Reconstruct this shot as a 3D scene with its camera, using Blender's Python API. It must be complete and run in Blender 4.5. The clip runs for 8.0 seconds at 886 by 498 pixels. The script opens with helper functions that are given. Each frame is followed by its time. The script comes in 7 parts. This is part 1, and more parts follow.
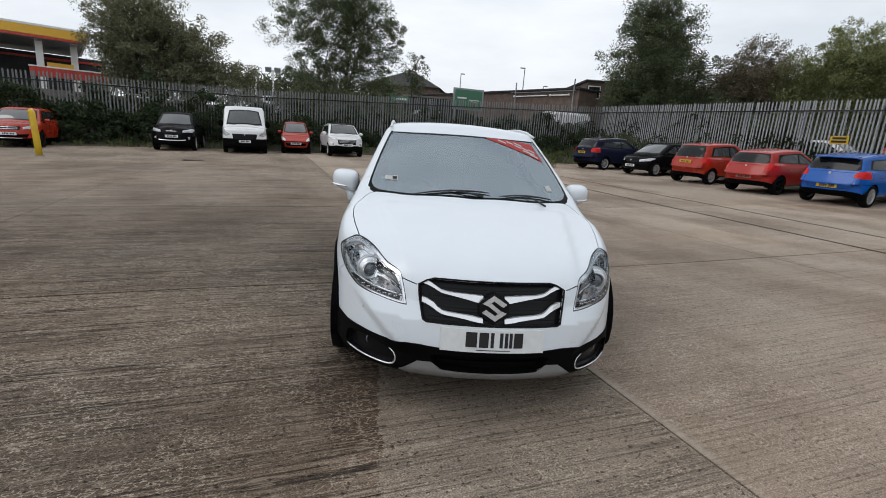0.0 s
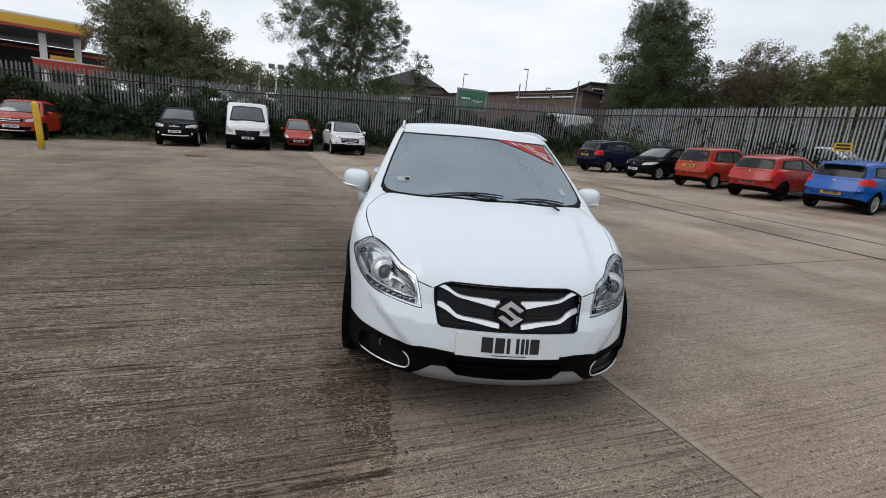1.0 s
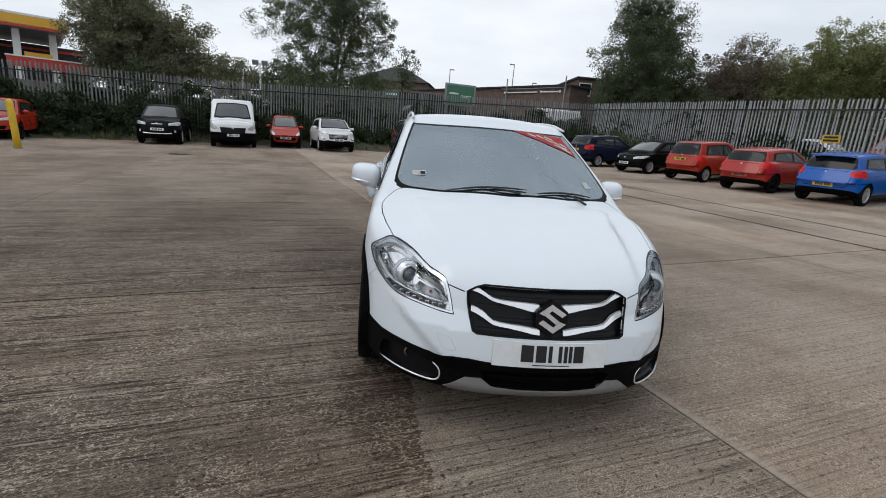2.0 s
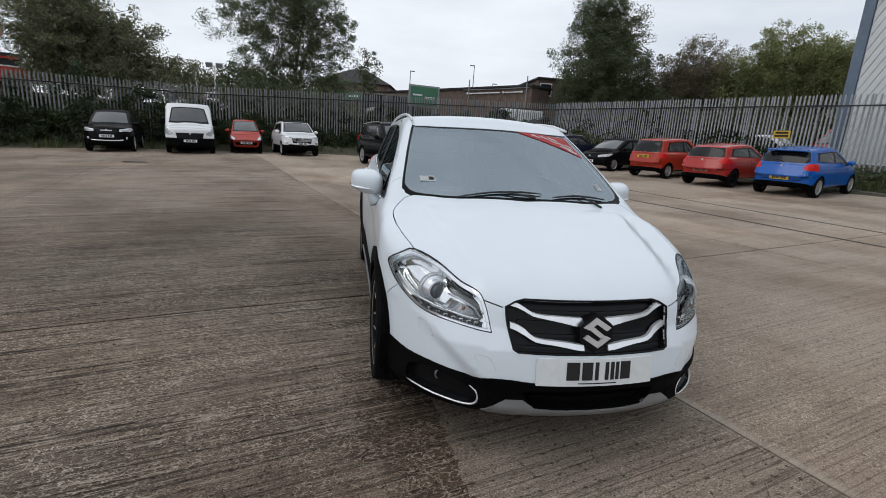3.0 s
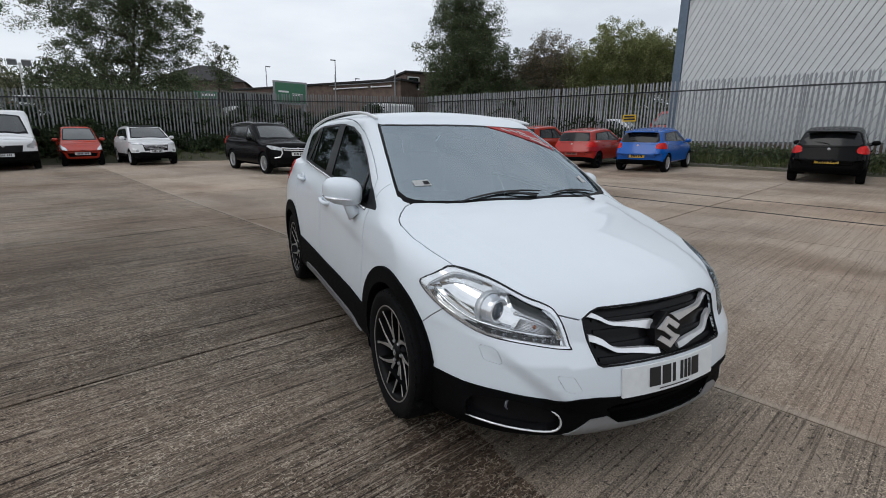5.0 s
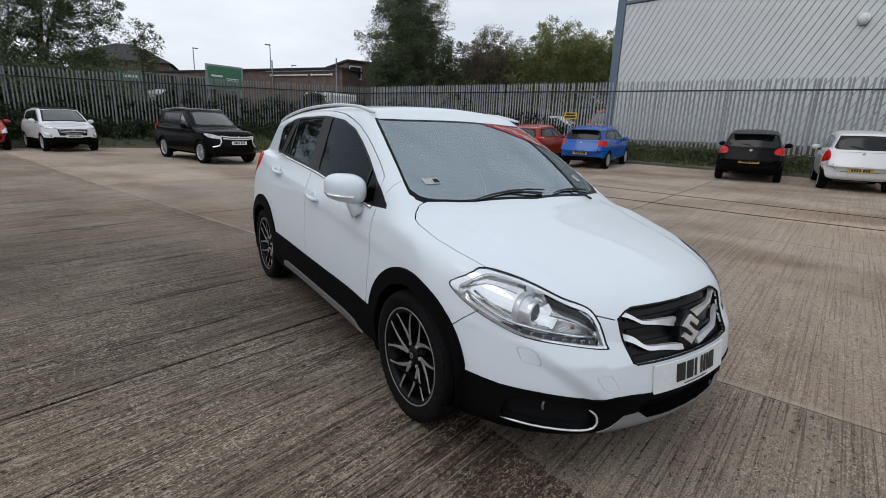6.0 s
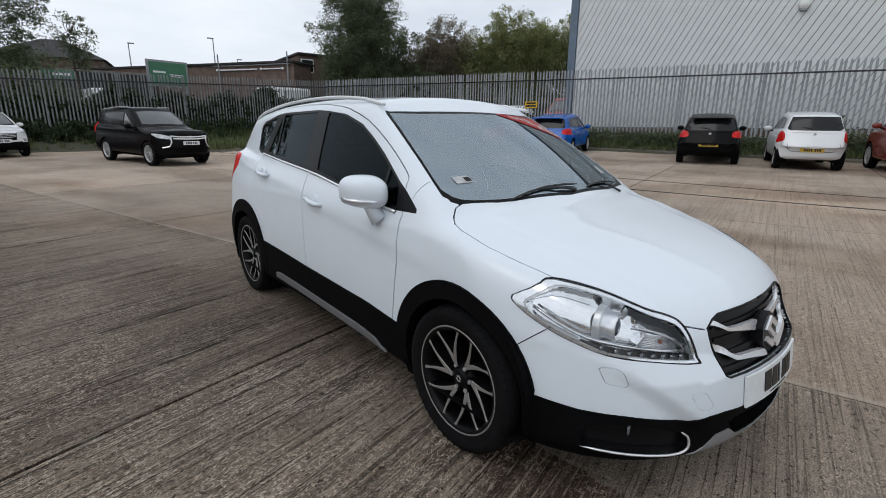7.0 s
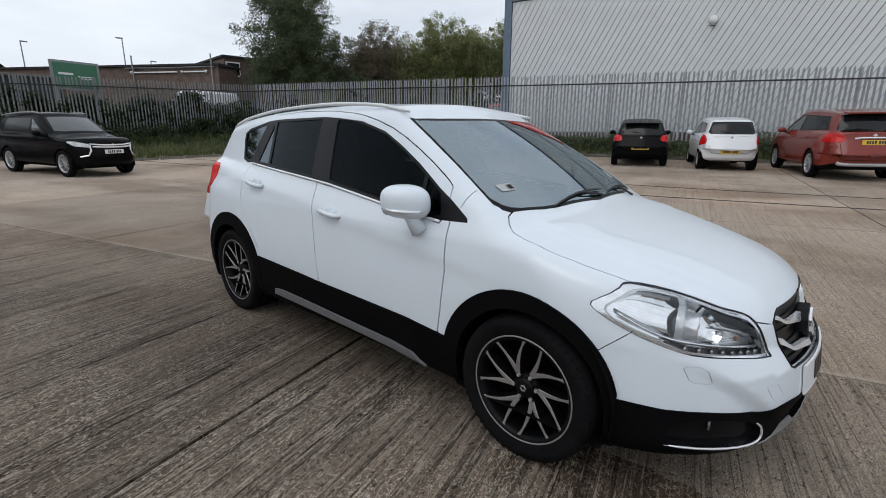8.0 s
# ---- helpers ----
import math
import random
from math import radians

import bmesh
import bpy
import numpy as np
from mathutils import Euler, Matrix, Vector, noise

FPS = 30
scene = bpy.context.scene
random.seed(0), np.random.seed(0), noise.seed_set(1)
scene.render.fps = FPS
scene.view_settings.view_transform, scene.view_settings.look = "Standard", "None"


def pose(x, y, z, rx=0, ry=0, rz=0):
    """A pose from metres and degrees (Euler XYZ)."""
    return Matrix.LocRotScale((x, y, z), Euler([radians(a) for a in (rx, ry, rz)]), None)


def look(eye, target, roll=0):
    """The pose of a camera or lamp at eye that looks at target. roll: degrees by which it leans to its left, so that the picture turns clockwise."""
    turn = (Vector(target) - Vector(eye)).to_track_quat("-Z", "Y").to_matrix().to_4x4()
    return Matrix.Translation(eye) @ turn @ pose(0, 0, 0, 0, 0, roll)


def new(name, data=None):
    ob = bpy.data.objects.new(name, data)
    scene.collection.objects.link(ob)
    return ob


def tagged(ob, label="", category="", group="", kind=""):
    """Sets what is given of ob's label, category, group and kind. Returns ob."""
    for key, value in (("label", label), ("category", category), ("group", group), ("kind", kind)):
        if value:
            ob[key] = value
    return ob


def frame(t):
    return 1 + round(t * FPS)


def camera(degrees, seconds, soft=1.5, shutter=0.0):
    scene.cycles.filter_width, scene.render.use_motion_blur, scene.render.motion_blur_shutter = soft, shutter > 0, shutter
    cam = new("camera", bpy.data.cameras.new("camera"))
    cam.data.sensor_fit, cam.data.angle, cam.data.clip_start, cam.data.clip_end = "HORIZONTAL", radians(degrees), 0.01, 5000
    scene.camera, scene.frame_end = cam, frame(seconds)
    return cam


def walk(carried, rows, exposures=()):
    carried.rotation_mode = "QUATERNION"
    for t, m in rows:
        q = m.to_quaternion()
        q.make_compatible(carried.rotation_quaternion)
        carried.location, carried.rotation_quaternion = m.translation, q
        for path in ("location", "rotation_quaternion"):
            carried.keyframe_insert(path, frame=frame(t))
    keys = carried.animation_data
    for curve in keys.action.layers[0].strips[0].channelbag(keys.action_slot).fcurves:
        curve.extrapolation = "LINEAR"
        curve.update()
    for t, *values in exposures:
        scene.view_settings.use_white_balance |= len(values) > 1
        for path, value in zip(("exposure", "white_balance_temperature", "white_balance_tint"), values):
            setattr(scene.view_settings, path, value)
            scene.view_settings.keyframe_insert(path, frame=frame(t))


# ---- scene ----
cam = camera(86.4, 8.0, soft=.92)
PATH = [
    (0, (-0.506, -3.024, 1.401), (-0.304, -1.087, 0.947), 4.4),
    (0.5, (-0.523, -3.016, 1.406), (-0.327, -1.078, 0.951), 4.8),
    (1, (-0.589, -2.986, 1.406), (-0.385, -1.049, 0.951), 5.4),
    (2.3, (-0.844, -2.659, 1.343), (-0.546, -0.737, 0.878), 4.5),
    (2.5, (-0.898, -2.607, 1.352), (-0.567, -0.687, 0.902), 4.2),
    (3, (-1.034, -2.52, 1.34), (-0.629, -0.613, 0.892), 3.9),
    (3.5, (-1.232, -2.47, 1.362), (-0.686, -0.598, 0.918), 3.7),
    (4, (-1.38, -2.333, 1.345), (-0.688, -0.507, 0.912), 3.9),
    (4.5, (-1.482, -2.13, 1.329), (-0.688, -0.344, 0.91), 2.3),
    (4.7, (-1.527, -2.072, 1.33), (-0.698, -0.303, 0.9), 1.4),
    (6, (-1.92, -1.776, 1.349), (-0.812, -0.179, 0.879), 2.4),
    (6.5, (-1.952, -1.522, 1.344), (-0.779, 0.023, 0.857), 1.5),
    (7, (-2.051, -1.336, 1.344), (-0.812, 0.153, 0.848), 0.7),
    (7.5, (-2.27, -1.173, 1.375), (-0.908, 0.208, 0.888), 0.8),
    (8, (-2.396, -0.943, 1.351), (-0.953, 0.359, 0.877), 0.4),
]
walk(cam, [(t, look(eye, target, roll)) for t, eye, target, roll in PATH], [(0, 0.0, 6450, 10), (2.5, -.06, 6340, 10), (4.5, -.16, 6300, 10), (6, -.08, 6270, 10), (8, -.06, 6250, 10)])

# ---- sky and sun: bright overcast ----
world = bpy.data.worlds.new("overcast_sky")
scene.world = world
world.use_nodes = True
wn, wl = world.node_tree.nodes, world.node_tree.links
bg = wn["Background"]
sky = wn.new("ShaderNodeTexSky")
sky.sky_type = "NISHITA"
sky.sun_disc = False
sky.sun_elevation, sky.sun_rotation = radians(56), radians(266)
sky.air_density, sky.dust_density, sky.ozone_density = 1.0, 4.0, 1.0
# a closed cloud layer in front of the blue sky, with soft brighter and darker banks
tc = wn.new("ShaderNodeTexCoord")
mapn = wn.new("ShaderNodeMapping")
mapn.inputs["Scale"].default_value = (1.4, 1.4, 5.0)
cl = wn.new("ShaderNodeTexNoise")
cl.inputs["Scale"].default_value, cl.inputs["Detail"].default_value, cl.inputs["Roughness"].default_value = 1.6, 5, .55
ramp = wn.new("ShaderNodeValToRGB")
ramp.color_ramp.elements[0].position, ramp.color_ramp.elements[0].color = .3, (9.6, 10.2, 10.9, 1)
ramp.color_ramp.elements[1].position, ramp.color_ramp.elements[1].color = .7, (13.0, 13.4, 13.8, 1)
mixw = wn.new("ShaderNodeMix")
mixw.data_type = "RGBA"
mixw.inputs[0].default_value = .88
wl.new(tc.outputs["Generated"], mapn.inputs["Vector"])
wl.new(mapn.outputs["Vector"], cl.inputs["Vector"])
wl.new(cl.outputs["Fac"], ramp.inputs["Fac"])
wl.new(sky.outputs["Color"], mixw.inputs["A"])
wl.new(ramp.outputs["Color"], mixw.inputs["B"])
wl.new(mixw.outputs["Result"], bg.inputs["Color"])
bg.inputs["Strength"].default_value = .085
sun_data = bpy.data.lights.new("sun", "SUN")
sun_data.energy, sun_data.angle, sun_data.color = .42, radians(30), (1.0, .97, .93)
sun = new("sun", sun_data)
sun.matrix_world = look((0, 0, 30), (30 * .68, 30 * .05, 0))


# ---- materials ----
def mat(name, col, rough=.6, metal=0.0, var=.12, scale=8.0, bump=0.0, bscale=60.0, coat=0.0, spec=.5, col2=None, streak=None):
    """A procedural surface: base colour broken up at two scales, with grain as bump."""
    m = bpy.data.materials.new(name)
    m.use_nodes = True
    n, l = m.node_tree.nodes, m.node_tree.links
    b = n["Principled BSDF"]
    b.inputs["Roughness"].default_value, b.inputs["Metallic"].default_value = rough, metal
    b.inputs["Coat Weight"].default_value, b.inputs["Coat Roughness"].default_value = coat, .04
    b.inputs["Specular IOR Level"].default_value = spec
    co = n.new("ShaderNodeTexCoord")
    if var:
        big, fine = n.new("ShaderNodeTexNoise"), n.new("ShaderNodeTexNoise")
        big.inputs["Scale"].default_value, big.inputs["Detail"].default_value = scale * .22, 4
        fine.inputs["Scale"].default_value, fine.inputs["Detail"].default_value = scale * 2.5, 6
        add = n.new("ShaderNodeMath")
        add.operation = "ADD"
        rp = n.new("ShaderNodeValToRGB")
        c2 = col2 or tuple(c * (1 - 2 * var) for c in col)
        rp.color_ramp.elements[0].position, rp.color_ramp.elements[0].color = .33, (*c2, 1)
        rp.color_ramp.elements[1].position, rp.color_ramp.elements[1].color = .67, (*[min(1, c * (1 + var)) for c in col], 1)
        half = n.new("ShaderNodeMath")
        half.operation = "MULTIPLY"
        half.inputs[1].default_value = .5
        if streak:
            mp = n.new("ShaderNodeMapping")
            mp.inputs["Scale"].default_value = streak
            l.new(co.outputs["Object"], mp.inputs["Vector"])
            l.new(mp.outputs["Vector"], big.inputs["Vector"])
        else:
            l.new(co.outputs["Object"], big.inputs["Vector"])
        l.new(co.outputs["Object"], fine.inputs["Vector"])
        l.new(big.outputs["Fac"], add.inputs[0])
        l.new(fine.outputs["Fac"], add.inputs[1])
        l.new(add.outputs[0], half.inputs[0])
        l.new(half.outputs[0], rp.inputs["Fac"])
        l.new(rp.outputs["Color"], b.inputs["Base Color"])
    else:
        b.inputs["Base Color"].default_value = (*col, 1)
    if bump:
        bn, bp = n.new("ShaderNodeTexNoise"), n.new("ShaderNodeBump")
        bn.inputs["Scale"].default_value, bn.inputs["Detail"].default_value = bscale, 4
        bp.inputs["Strength"].default_value, bp.inputs["Distance"].default_value = bump, .01
        l.new(co.outputs["Object"], bn.inputs["Vector"])
        l.new(bn.outputs["Fac"], bp.inputs["Height"])
        l.new(bp.outputs["Normal"], b.inputs["Normal"])
    return m


def glass(name, tint, rough=.0, ior=1.5, gloss=(.80, .92, 1.0)):
    """Thin pane: tinted see-through sheet with a mirror gloss that grows at grazing angles."""
    m = bpy.data.materials.new(name)
    m.use_nodes = True
    n, l = m.node_tree.nodes, m.node_tree.links
    n.remove(n["Principled BSDF"])
    tr, gl, mx, fr = n.new("ShaderNodeBsdfTransparent"), n.new("ShaderNodeBsdfGlossy"), n.new("ShaderNodeMixShader"), n.new("ShaderNodeFresnel")
    tr.inputs["Color"].default_value = (*tint, 1)
    gl.inputs["Roughness"].default_value = rough
    gl.inputs["Color"].default_value = (*gloss, 1)
    fr.inputs["IOR"].default_value = ior
    l.new(fr.outputs[0], mx.inputs[0])
    l.new(tr.outputs[0], mx.inputs[1])
    l.new(gl.outputs[0], mx.inputs[2])
    l.new(mx.outputs[0], n["Material Output"].inputs["Surface"])
    return m


def paint(name, col, flake=.03):
    dark = max(col) < .06
    return mat(name, col, rough=.22 if dark else .24, var=flake, scale=3, coat=.07 if dark else .5, spec=.05 if dark else .25)


M_WHITE = mat("pearl_white_paint", (.715, .765, .812), rough=.33, var=.012, scale=2, coat=.6, spec=.35)
M_PLASTIC = mat("black_textured_plastic", (.0032, .0032, .0036), rough=.7, var=.25, scale=20, bump=.12, bscale=420, spec=.06)
M_BRIGHTSILVER = mat("bright_lamp_silver", (.86, .87, .885), rough=.12, metal=.8, var=.04, scale=12)
M_GLOSSBLACK = mat("gloss_black_trim", (.006, .006, .007), rough=.3, var=.15, scale=10, coat=.06, spec=.14)
M_RUBBER = mat("tyre_rubber", (.0065, .0065, .007), rough=.85, spec=.1, var=.25, scale=14, bump=.15, bscale=160)
M_CHROME = mat("chrome", (.82, .83, .85), rough=.16, metal=.6, var=.04, scale=10)
M_SATIN = mat("satin_silver_trim", (.50, .50, .51), rough=.36, metal=.55, var=.06, scale=12)
M_LAMPCHROME = mat("lamp_bowl_silver", (.84, .85, .86), rough=.08, metal=1.0, var=.05, scale=12)
M_LAMPRIM = mat("silver_lamp_rim", (.64, .65, .66), rough=.18, metal=.3, var=.06, scale=20)
M_LAMPSMOKE = mat("smoked_strip", (.07, .072, .075), rough=.25, var=.2, scale=40, coat=.3)
M_LAMPDARK = mat("smoked_lamp_cavity", (.20, .205, .21), rough=.2, metal=.3, var=.2, scale=40, coat=.3)
M_ALLOY = mat("machined_alloy", (.34, .325, .31), rough=.4, metal=.6, var=.08, scale=30)
M_ALLOYBLACK = mat("alloy_black_paint", (.0045, .0045, .005), rough=.4, var=.15, scale=20, spec=.12)
M_SEAT = mat("dark_seat_cloth", (.02, .02, .022), rough=.9, var=.2, scale=25, bump=.2, bscale=300)
M_DASH = mat("dashboard_plastic", (.03, .031, .034), rough=.75, var=.15, scale=18, bump=.15, bscale=300)
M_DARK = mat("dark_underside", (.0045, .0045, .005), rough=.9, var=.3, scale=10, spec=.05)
M_SCREEN = glass("windscreen_glass", (.62, .70, .71), ior=3.9)
M_SIDEGLASS = glass("side_glass", (.16, .17, .17), ior=1.15)
M_PRIVACY = glass("privacy_glass", (.07, .075, .075), ior=1.2)
M_QUARTER = glass("bright_quarter_glass", (.12, .13, .13), ior=2.1)
M_SKID = mat("grey_satin_skid_plate", (.27, .27, .275), rough=.42, metal=.3, var=.08, scale=12)
M_SILL = mat("dull_silver_sill", (.20, .20, .205), rough=.45, metal=.3, var=.08, scale=12)
M_LENS = glass("clear_lens", (.98, .985, .99), ior=1.25)
M_FRIT = mat("black_glass_border", (.006, .006, .007), rough=.3, var=.1, scale=20, spec=.08)
M_PLATEW = mat("number_plate_white", (.74, .76, .765), rough=.35, var=.05, scale=12)
M_PLATEY = mat("number_plate_yellow", (.72, .47, .05), rough=.35, var=.05, scale=12)
M_INK = mat("plate_black", (.012, .012, .013), rough=.45, var=.1, scale=20)
M_REDLAMP = mat("red_lamp_lens", (.62, .014, .012), rough=.18, var=.3, scale=22, coat=.15, spec=.2)
M_AMBER = mat("amber_lens", (.34, .13, .07), rough=.2, var=.1, scale=25, coat=.5)
M_STICKER = mat("red_price_sticker", (.70, .085, .08), rough=.5, var=.06, scale=20)
M_PAPER = mat("white_label", (.78, .79, .78), rough=.6, var=.04, scale=20)
M_WIPER = mat("wiper_black", (.014, .014, .015), rough=.55, var=.15, scale=30)


# ---- mesh helpers ----
def finish(name, bm, material, parent=None, label="", smooth=False):
    me = bpy.data.meshes.new(name)
    bm.to_mesh(me)
    bm.free()
    for mt in (material if isinstance(material, (list, tuple)) else (material,)):
        me.materials.append(mt)
    if smooth:
        for p in me.polygons:
            p.use_smooth = True
    ob = new(name, me)
    ob.parent = parent
    if label:
        tagged(ob, label)
    return ob


def part(name, bm, material, parent, label="", smooth=False):
    return finish(name, bm, material, parent, label, smooth)


def thing(name, m, label, category, group=""):
    ob = new(name)
    ob.matrix_world = m
    ob.empty_display_size = .3
    return tagged(ob, label, category, group)


def add_box(bm, c, s, m=None, bevel=0.0):
    """A box of size s about c, its edges rounded by bevel."""
    r = bmesh.ops.create_cube(bm, size=1)
    vs = r["verts"]
    for v in vs:
        v.co = Vector((v.co.x * s[0], v.co.y * s[1], v.co.z * s[2]))
    if bevel:
        es = list({e for v in vs for e in v.link_edges})
        out = bmesh.ops.bevel(bm, geom=es, offset=bevel, segments=2, profile=.6, affect="EDGES")
        vs = list({v for f in out["faces"] for v in f.verts} | {v for v in vs if v.is_valid})
    t = Matrix.Translation(c) @ (m if m else Matrix())
    for v in vs:
        v.co = t @ v.co
    return vs


def add_lathe(bm, prof, seg=32, m=None, closed=False):
    """Turns (radius, height) points about z."""
    rings = []
    for r, h in prof:
        rings.append([bm.verts.new((r * math.cos(2 * math.pi * i / seg), r * math.sin(2 * math.pi * i / seg), h)) for i in range(seg)])
    n = len(rings)
    for a in range(n if closed else n - 1):
        A, B = rings[a], rings[(a + 1) % n]
        for i in range(seg):
            j = (i + 1) % seg
            bm.faces.new((A[i], A[j], B[j], B[i]))
    if m:
        for R in rings:
            for v in R:
                v.co = m @ v.co
    return rings


def add_tube(bm, pts, r, seg=8, cap=True):
    """A round bar along points; r may be a number or one per point."""
    rs = r if isinstance(r, (list, tuple)) else [r] * len(pts)
    P = [Vector(p) for p in pts]
    rings = []
    for i, p in enumerate(P):
        d = (P[min(i + 1, len(P) - 1)] - P[max(i - 1, 0)]).normalized()
        u = d.orthogonal().normalized() if i == 0 else (u - d * u.dot(d)).normalized()
        w = d.cross(u)
        rings.append([bm.verts.new(p + (u * math.cos(2 * math.pi * k / seg) + w * math.sin(2 * math.pi * k / seg)) * rs[i]) for k in range(seg)])
    for A, B in zip(rings, rings[1:]):
        for k in range(seg):
            j = (k + 1) % seg
            bm.faces.new((A[k], A[j], B[j], B[k]))
    if cap:
        bm.faces.new(rings[0][::-1])
        bm.faces.new(rings[-1])
    return rings


def add_prism(bm, poly, z0, z1, m=None):
    """A flat outline (x, y) given thickness from z0 to z1."""
    lo = [bm.verts.new((x, y, z0)) for x, y in poly]
    hi = [bm.verts.new((x, y, z1)) for x, y in poly]
    n = len(poly)
    bm.faces.new(hi)
    bm.faces.new(lo[::-1])
    for i in range(n):
        j = (i + 1) % n
        bm.faces.new((lo[i], lo[j], hi[j], hi[i]))
    if m:
        for v in lo + hi:
            v.co = m @ v.co


def rounded(w, h, r, seg=4):
    out = []
    for cx, cy, a in ((w / 2 - r, h / 2 - r, 0), (-w / 2 + r, h / 2 - r, 90), (-w / 2 + r, -h / 2 + r, 180), (w / 2 - r, -h / 2 + r, 270)):
        for i in range(seg + 1):
            t = radians(a + 90 * i / seg)
            out.append((cx + r * math.cos(t), cy + r * math.sin(t)))
    return out


def soften(poly, n=3, closed=True):
    """A smooth outline through the given corners."""
    out, N = [], len(poly)
    for i in range(N if closed else N - 1):
        g = (lambda k: poly[k % N]) if closed else (lambda k: poly[min(max(k, 0), N - 1)])
        p0, p1, p2, p3 = (Vector(g(i + k)) for k in (-1, 0, 1, 2))
        for j in range(n):
            t = j / n
            out.append(tuple(.5 * (2 * p1 + (p2 - p0) * t + (2 * p0 - 5 * p1 + 4 * p2 - p3) * t * t + (3 * p1 - p0 - 3 * p2 + p3) * t ** 3)))
    if not closed:
        out.append(tuple(poly[-1]))
    return out


def inside(poly, a, b):
    c, n = False, len(poly)
    for i in range(n):
        (x0, y0), (x1, y1) = poly[i], poly[i - 1]
        if (y0 > b) != (y1 > b) and a < (x1 - x0) * (b - y0) / (y1 - y0) + x0:
            c = not c
    return c


# ---- car bodies ----
def curve(pts):
    """A smooth monotone curve through a few (position, value) points."""
    px = np.array([p[0] for p in pts], float)
    py = np.array([p[1] for p in pts], float)
    h = np.diff(px)
    d = np.diff(py) / h
    m = np.zeros(len(px))
    m[0], m[-1] = d[0], d[-1]
    for i in range(1, len(px) - 1):
        if d[i - 1] * d[i] > 0:
            w1, w2 = 2 * h[i] + h[i - 1], h[i] + 2 * h[i - 1]
            m[i] = (w1 + w2) / (w1 / d[i - 1] + w2 / d[i])

    def f(x):
        x = np.clip(np.asarray(x, float), px[0], px[-1])
        i = np.clip(np.searchsorted(px, x) - 1, 0, len(px) - 2)
        t = (x - px[i]) / h[i]
        return (py[i] * (1 + 2 * t) * (1 - t) ** 2 + h[i] * m[i] * t * (1 - t) ** 2
                + py[i + 1] * t * t * (3 - 2 * t) + h[i] * m[i + 1] * t * t * (t - 1))
    return f


def smax(a, b, k):
    h = np.maximum(k - np.abs(a - b), 0) / k
    return np.maximum(a, b) + h * h * k / 4


def smin(a, b, k):
    return -smax(-a, -b, k)


class Shell:
    """A car body as a rounded solid: lower body joined with a cabin. Local axes: y rearwards from the front axle, z up, x to the car's left."""

    def __init__(self, s):
        self.s = s
        self.deck, self.roof = curve(s["deck"]), curve(s["roof"])
        self.plan, self.side = curve(s["plan"]), curve(s["side"])
        self.nose, self.tail = curve(s["nose"]), curve(s["tail"])
        self.deck_drop = curve(s.get("deck_drop", [(-1, .12), (1, .12)]))
        self.cabw = curve(s["cab"])
        self.cabplan = curve(s.get("cabplan", [(0, 0), (5, 0)]))

    def f(self, p):
        s = self.s
        x, y, z = np.abs(p[..., 0]), p[..., 1], p[..., 2]
        side = x - self.plan(y) - self.side(z)
        side = side - s.get("crease", 0) * np.exp(-((z - s.get("crease_z", .8) - .05 * (y - 1)) / .05) ** 2)
        if "shoulder" in s:
            # a crease along the doors, crisp below and fading out upwards
            dep, zc, sl = s["shoulder"]
            u = z - zc - sl * (y - 1)
            side = side - dep / (1 + np.exp(np.clip(-u / .016, -40, 40))) * np.clip(1 - u / .15, 0, 1) * np.clip((y + .1) / .8, 0, 1)
        fa, fb = s.get("nose_round", (.33, .9))
        nose = self.nose(z)
        if "beak" in s:
            # a centre section that stands proud below the lamps, with a slanted edge
            depth, xe, z0, z1 = s["beak"]
            e = np.clip((xe + .035 + 1.1 * (z - z0) - x) / .085, 0, 1)
            nose = nose - depth * e * e * (3 - 2 * e) * np.clip((z - z0 + .06) / .07, 0, 1) * np.clip((z1 - z) / .08, 0, 1)
        front = (s["y0"] + fa * x ** 2 + fb * x ** 6 + nose - y) * .8
        ra, rb = s.get("tail_round", (.12, .7))
        rear = (y - (s["y1"] - ra * x ** 2 - rb * x ** 6 + self.tail(z))) * .85
        top = (z - self.deck(y) + self.deck_drop(y) * x * x)
        if "hood_edge" in s:
            # the bonnet's raised middle, with a soft step down to the wings
            xa, xb, dep = s["hood_edge"]
            t = np.clip((x - (xa + (xb - xa) * np.clip((.15 - y) / .87, 0, 1))) / .07, 0, 1)
            top = top + dep * t * t * (3 - 2 * t) * np.clip((.35 - y) / .25, 0, 1)
        low = smax(smax(side, smax(front, rear, .03), s.get("k_corner", .06)), smax(top, s["floor"] - z, .02), s.get("k_top", .07))
        (b0, c0), (b1, c1) = s["screen"]
        n = math.hypot(b1 - b0, c1 - c0)
        yy = y - s.get("screen_bow", .42) * x * x
        bulge = s.get("screen_bulge", .03)
        zz = z + s.get("screen_drop", .1) * x * x - c0
        tt = np.clip(((yy - b0) * (b1 - b0) + zz * (c1 - c0)) / n / n, 0, 1)
        ws = (zz * (b1 - b0) - (yy - b0) * (c1 - c0)) / n - bulge * 4 * tt * (1 - tt)
        (e0, g0), (e1, g1) = s["tailgate"]
        m = math.hypot(e1 - e0, g1 - g0)
        tg = ((y + .18 * x * x - e0) * (g1 - g0) - (z - g0) * (e1 - e0)) / m
        roof = z - self.roof(y) + s.get("crown", .11) * x * x
        cs = x - self.cabw(z) - self.cabplan(y)
        cab = smax(smax(cs, smax(roof, ws, s.get("k_ws", .03)), s.get("k_roof", .07)), smax(tg, .6 - z, .05), .06)
        return smin(low, cab, s.get("k_belt", .02))

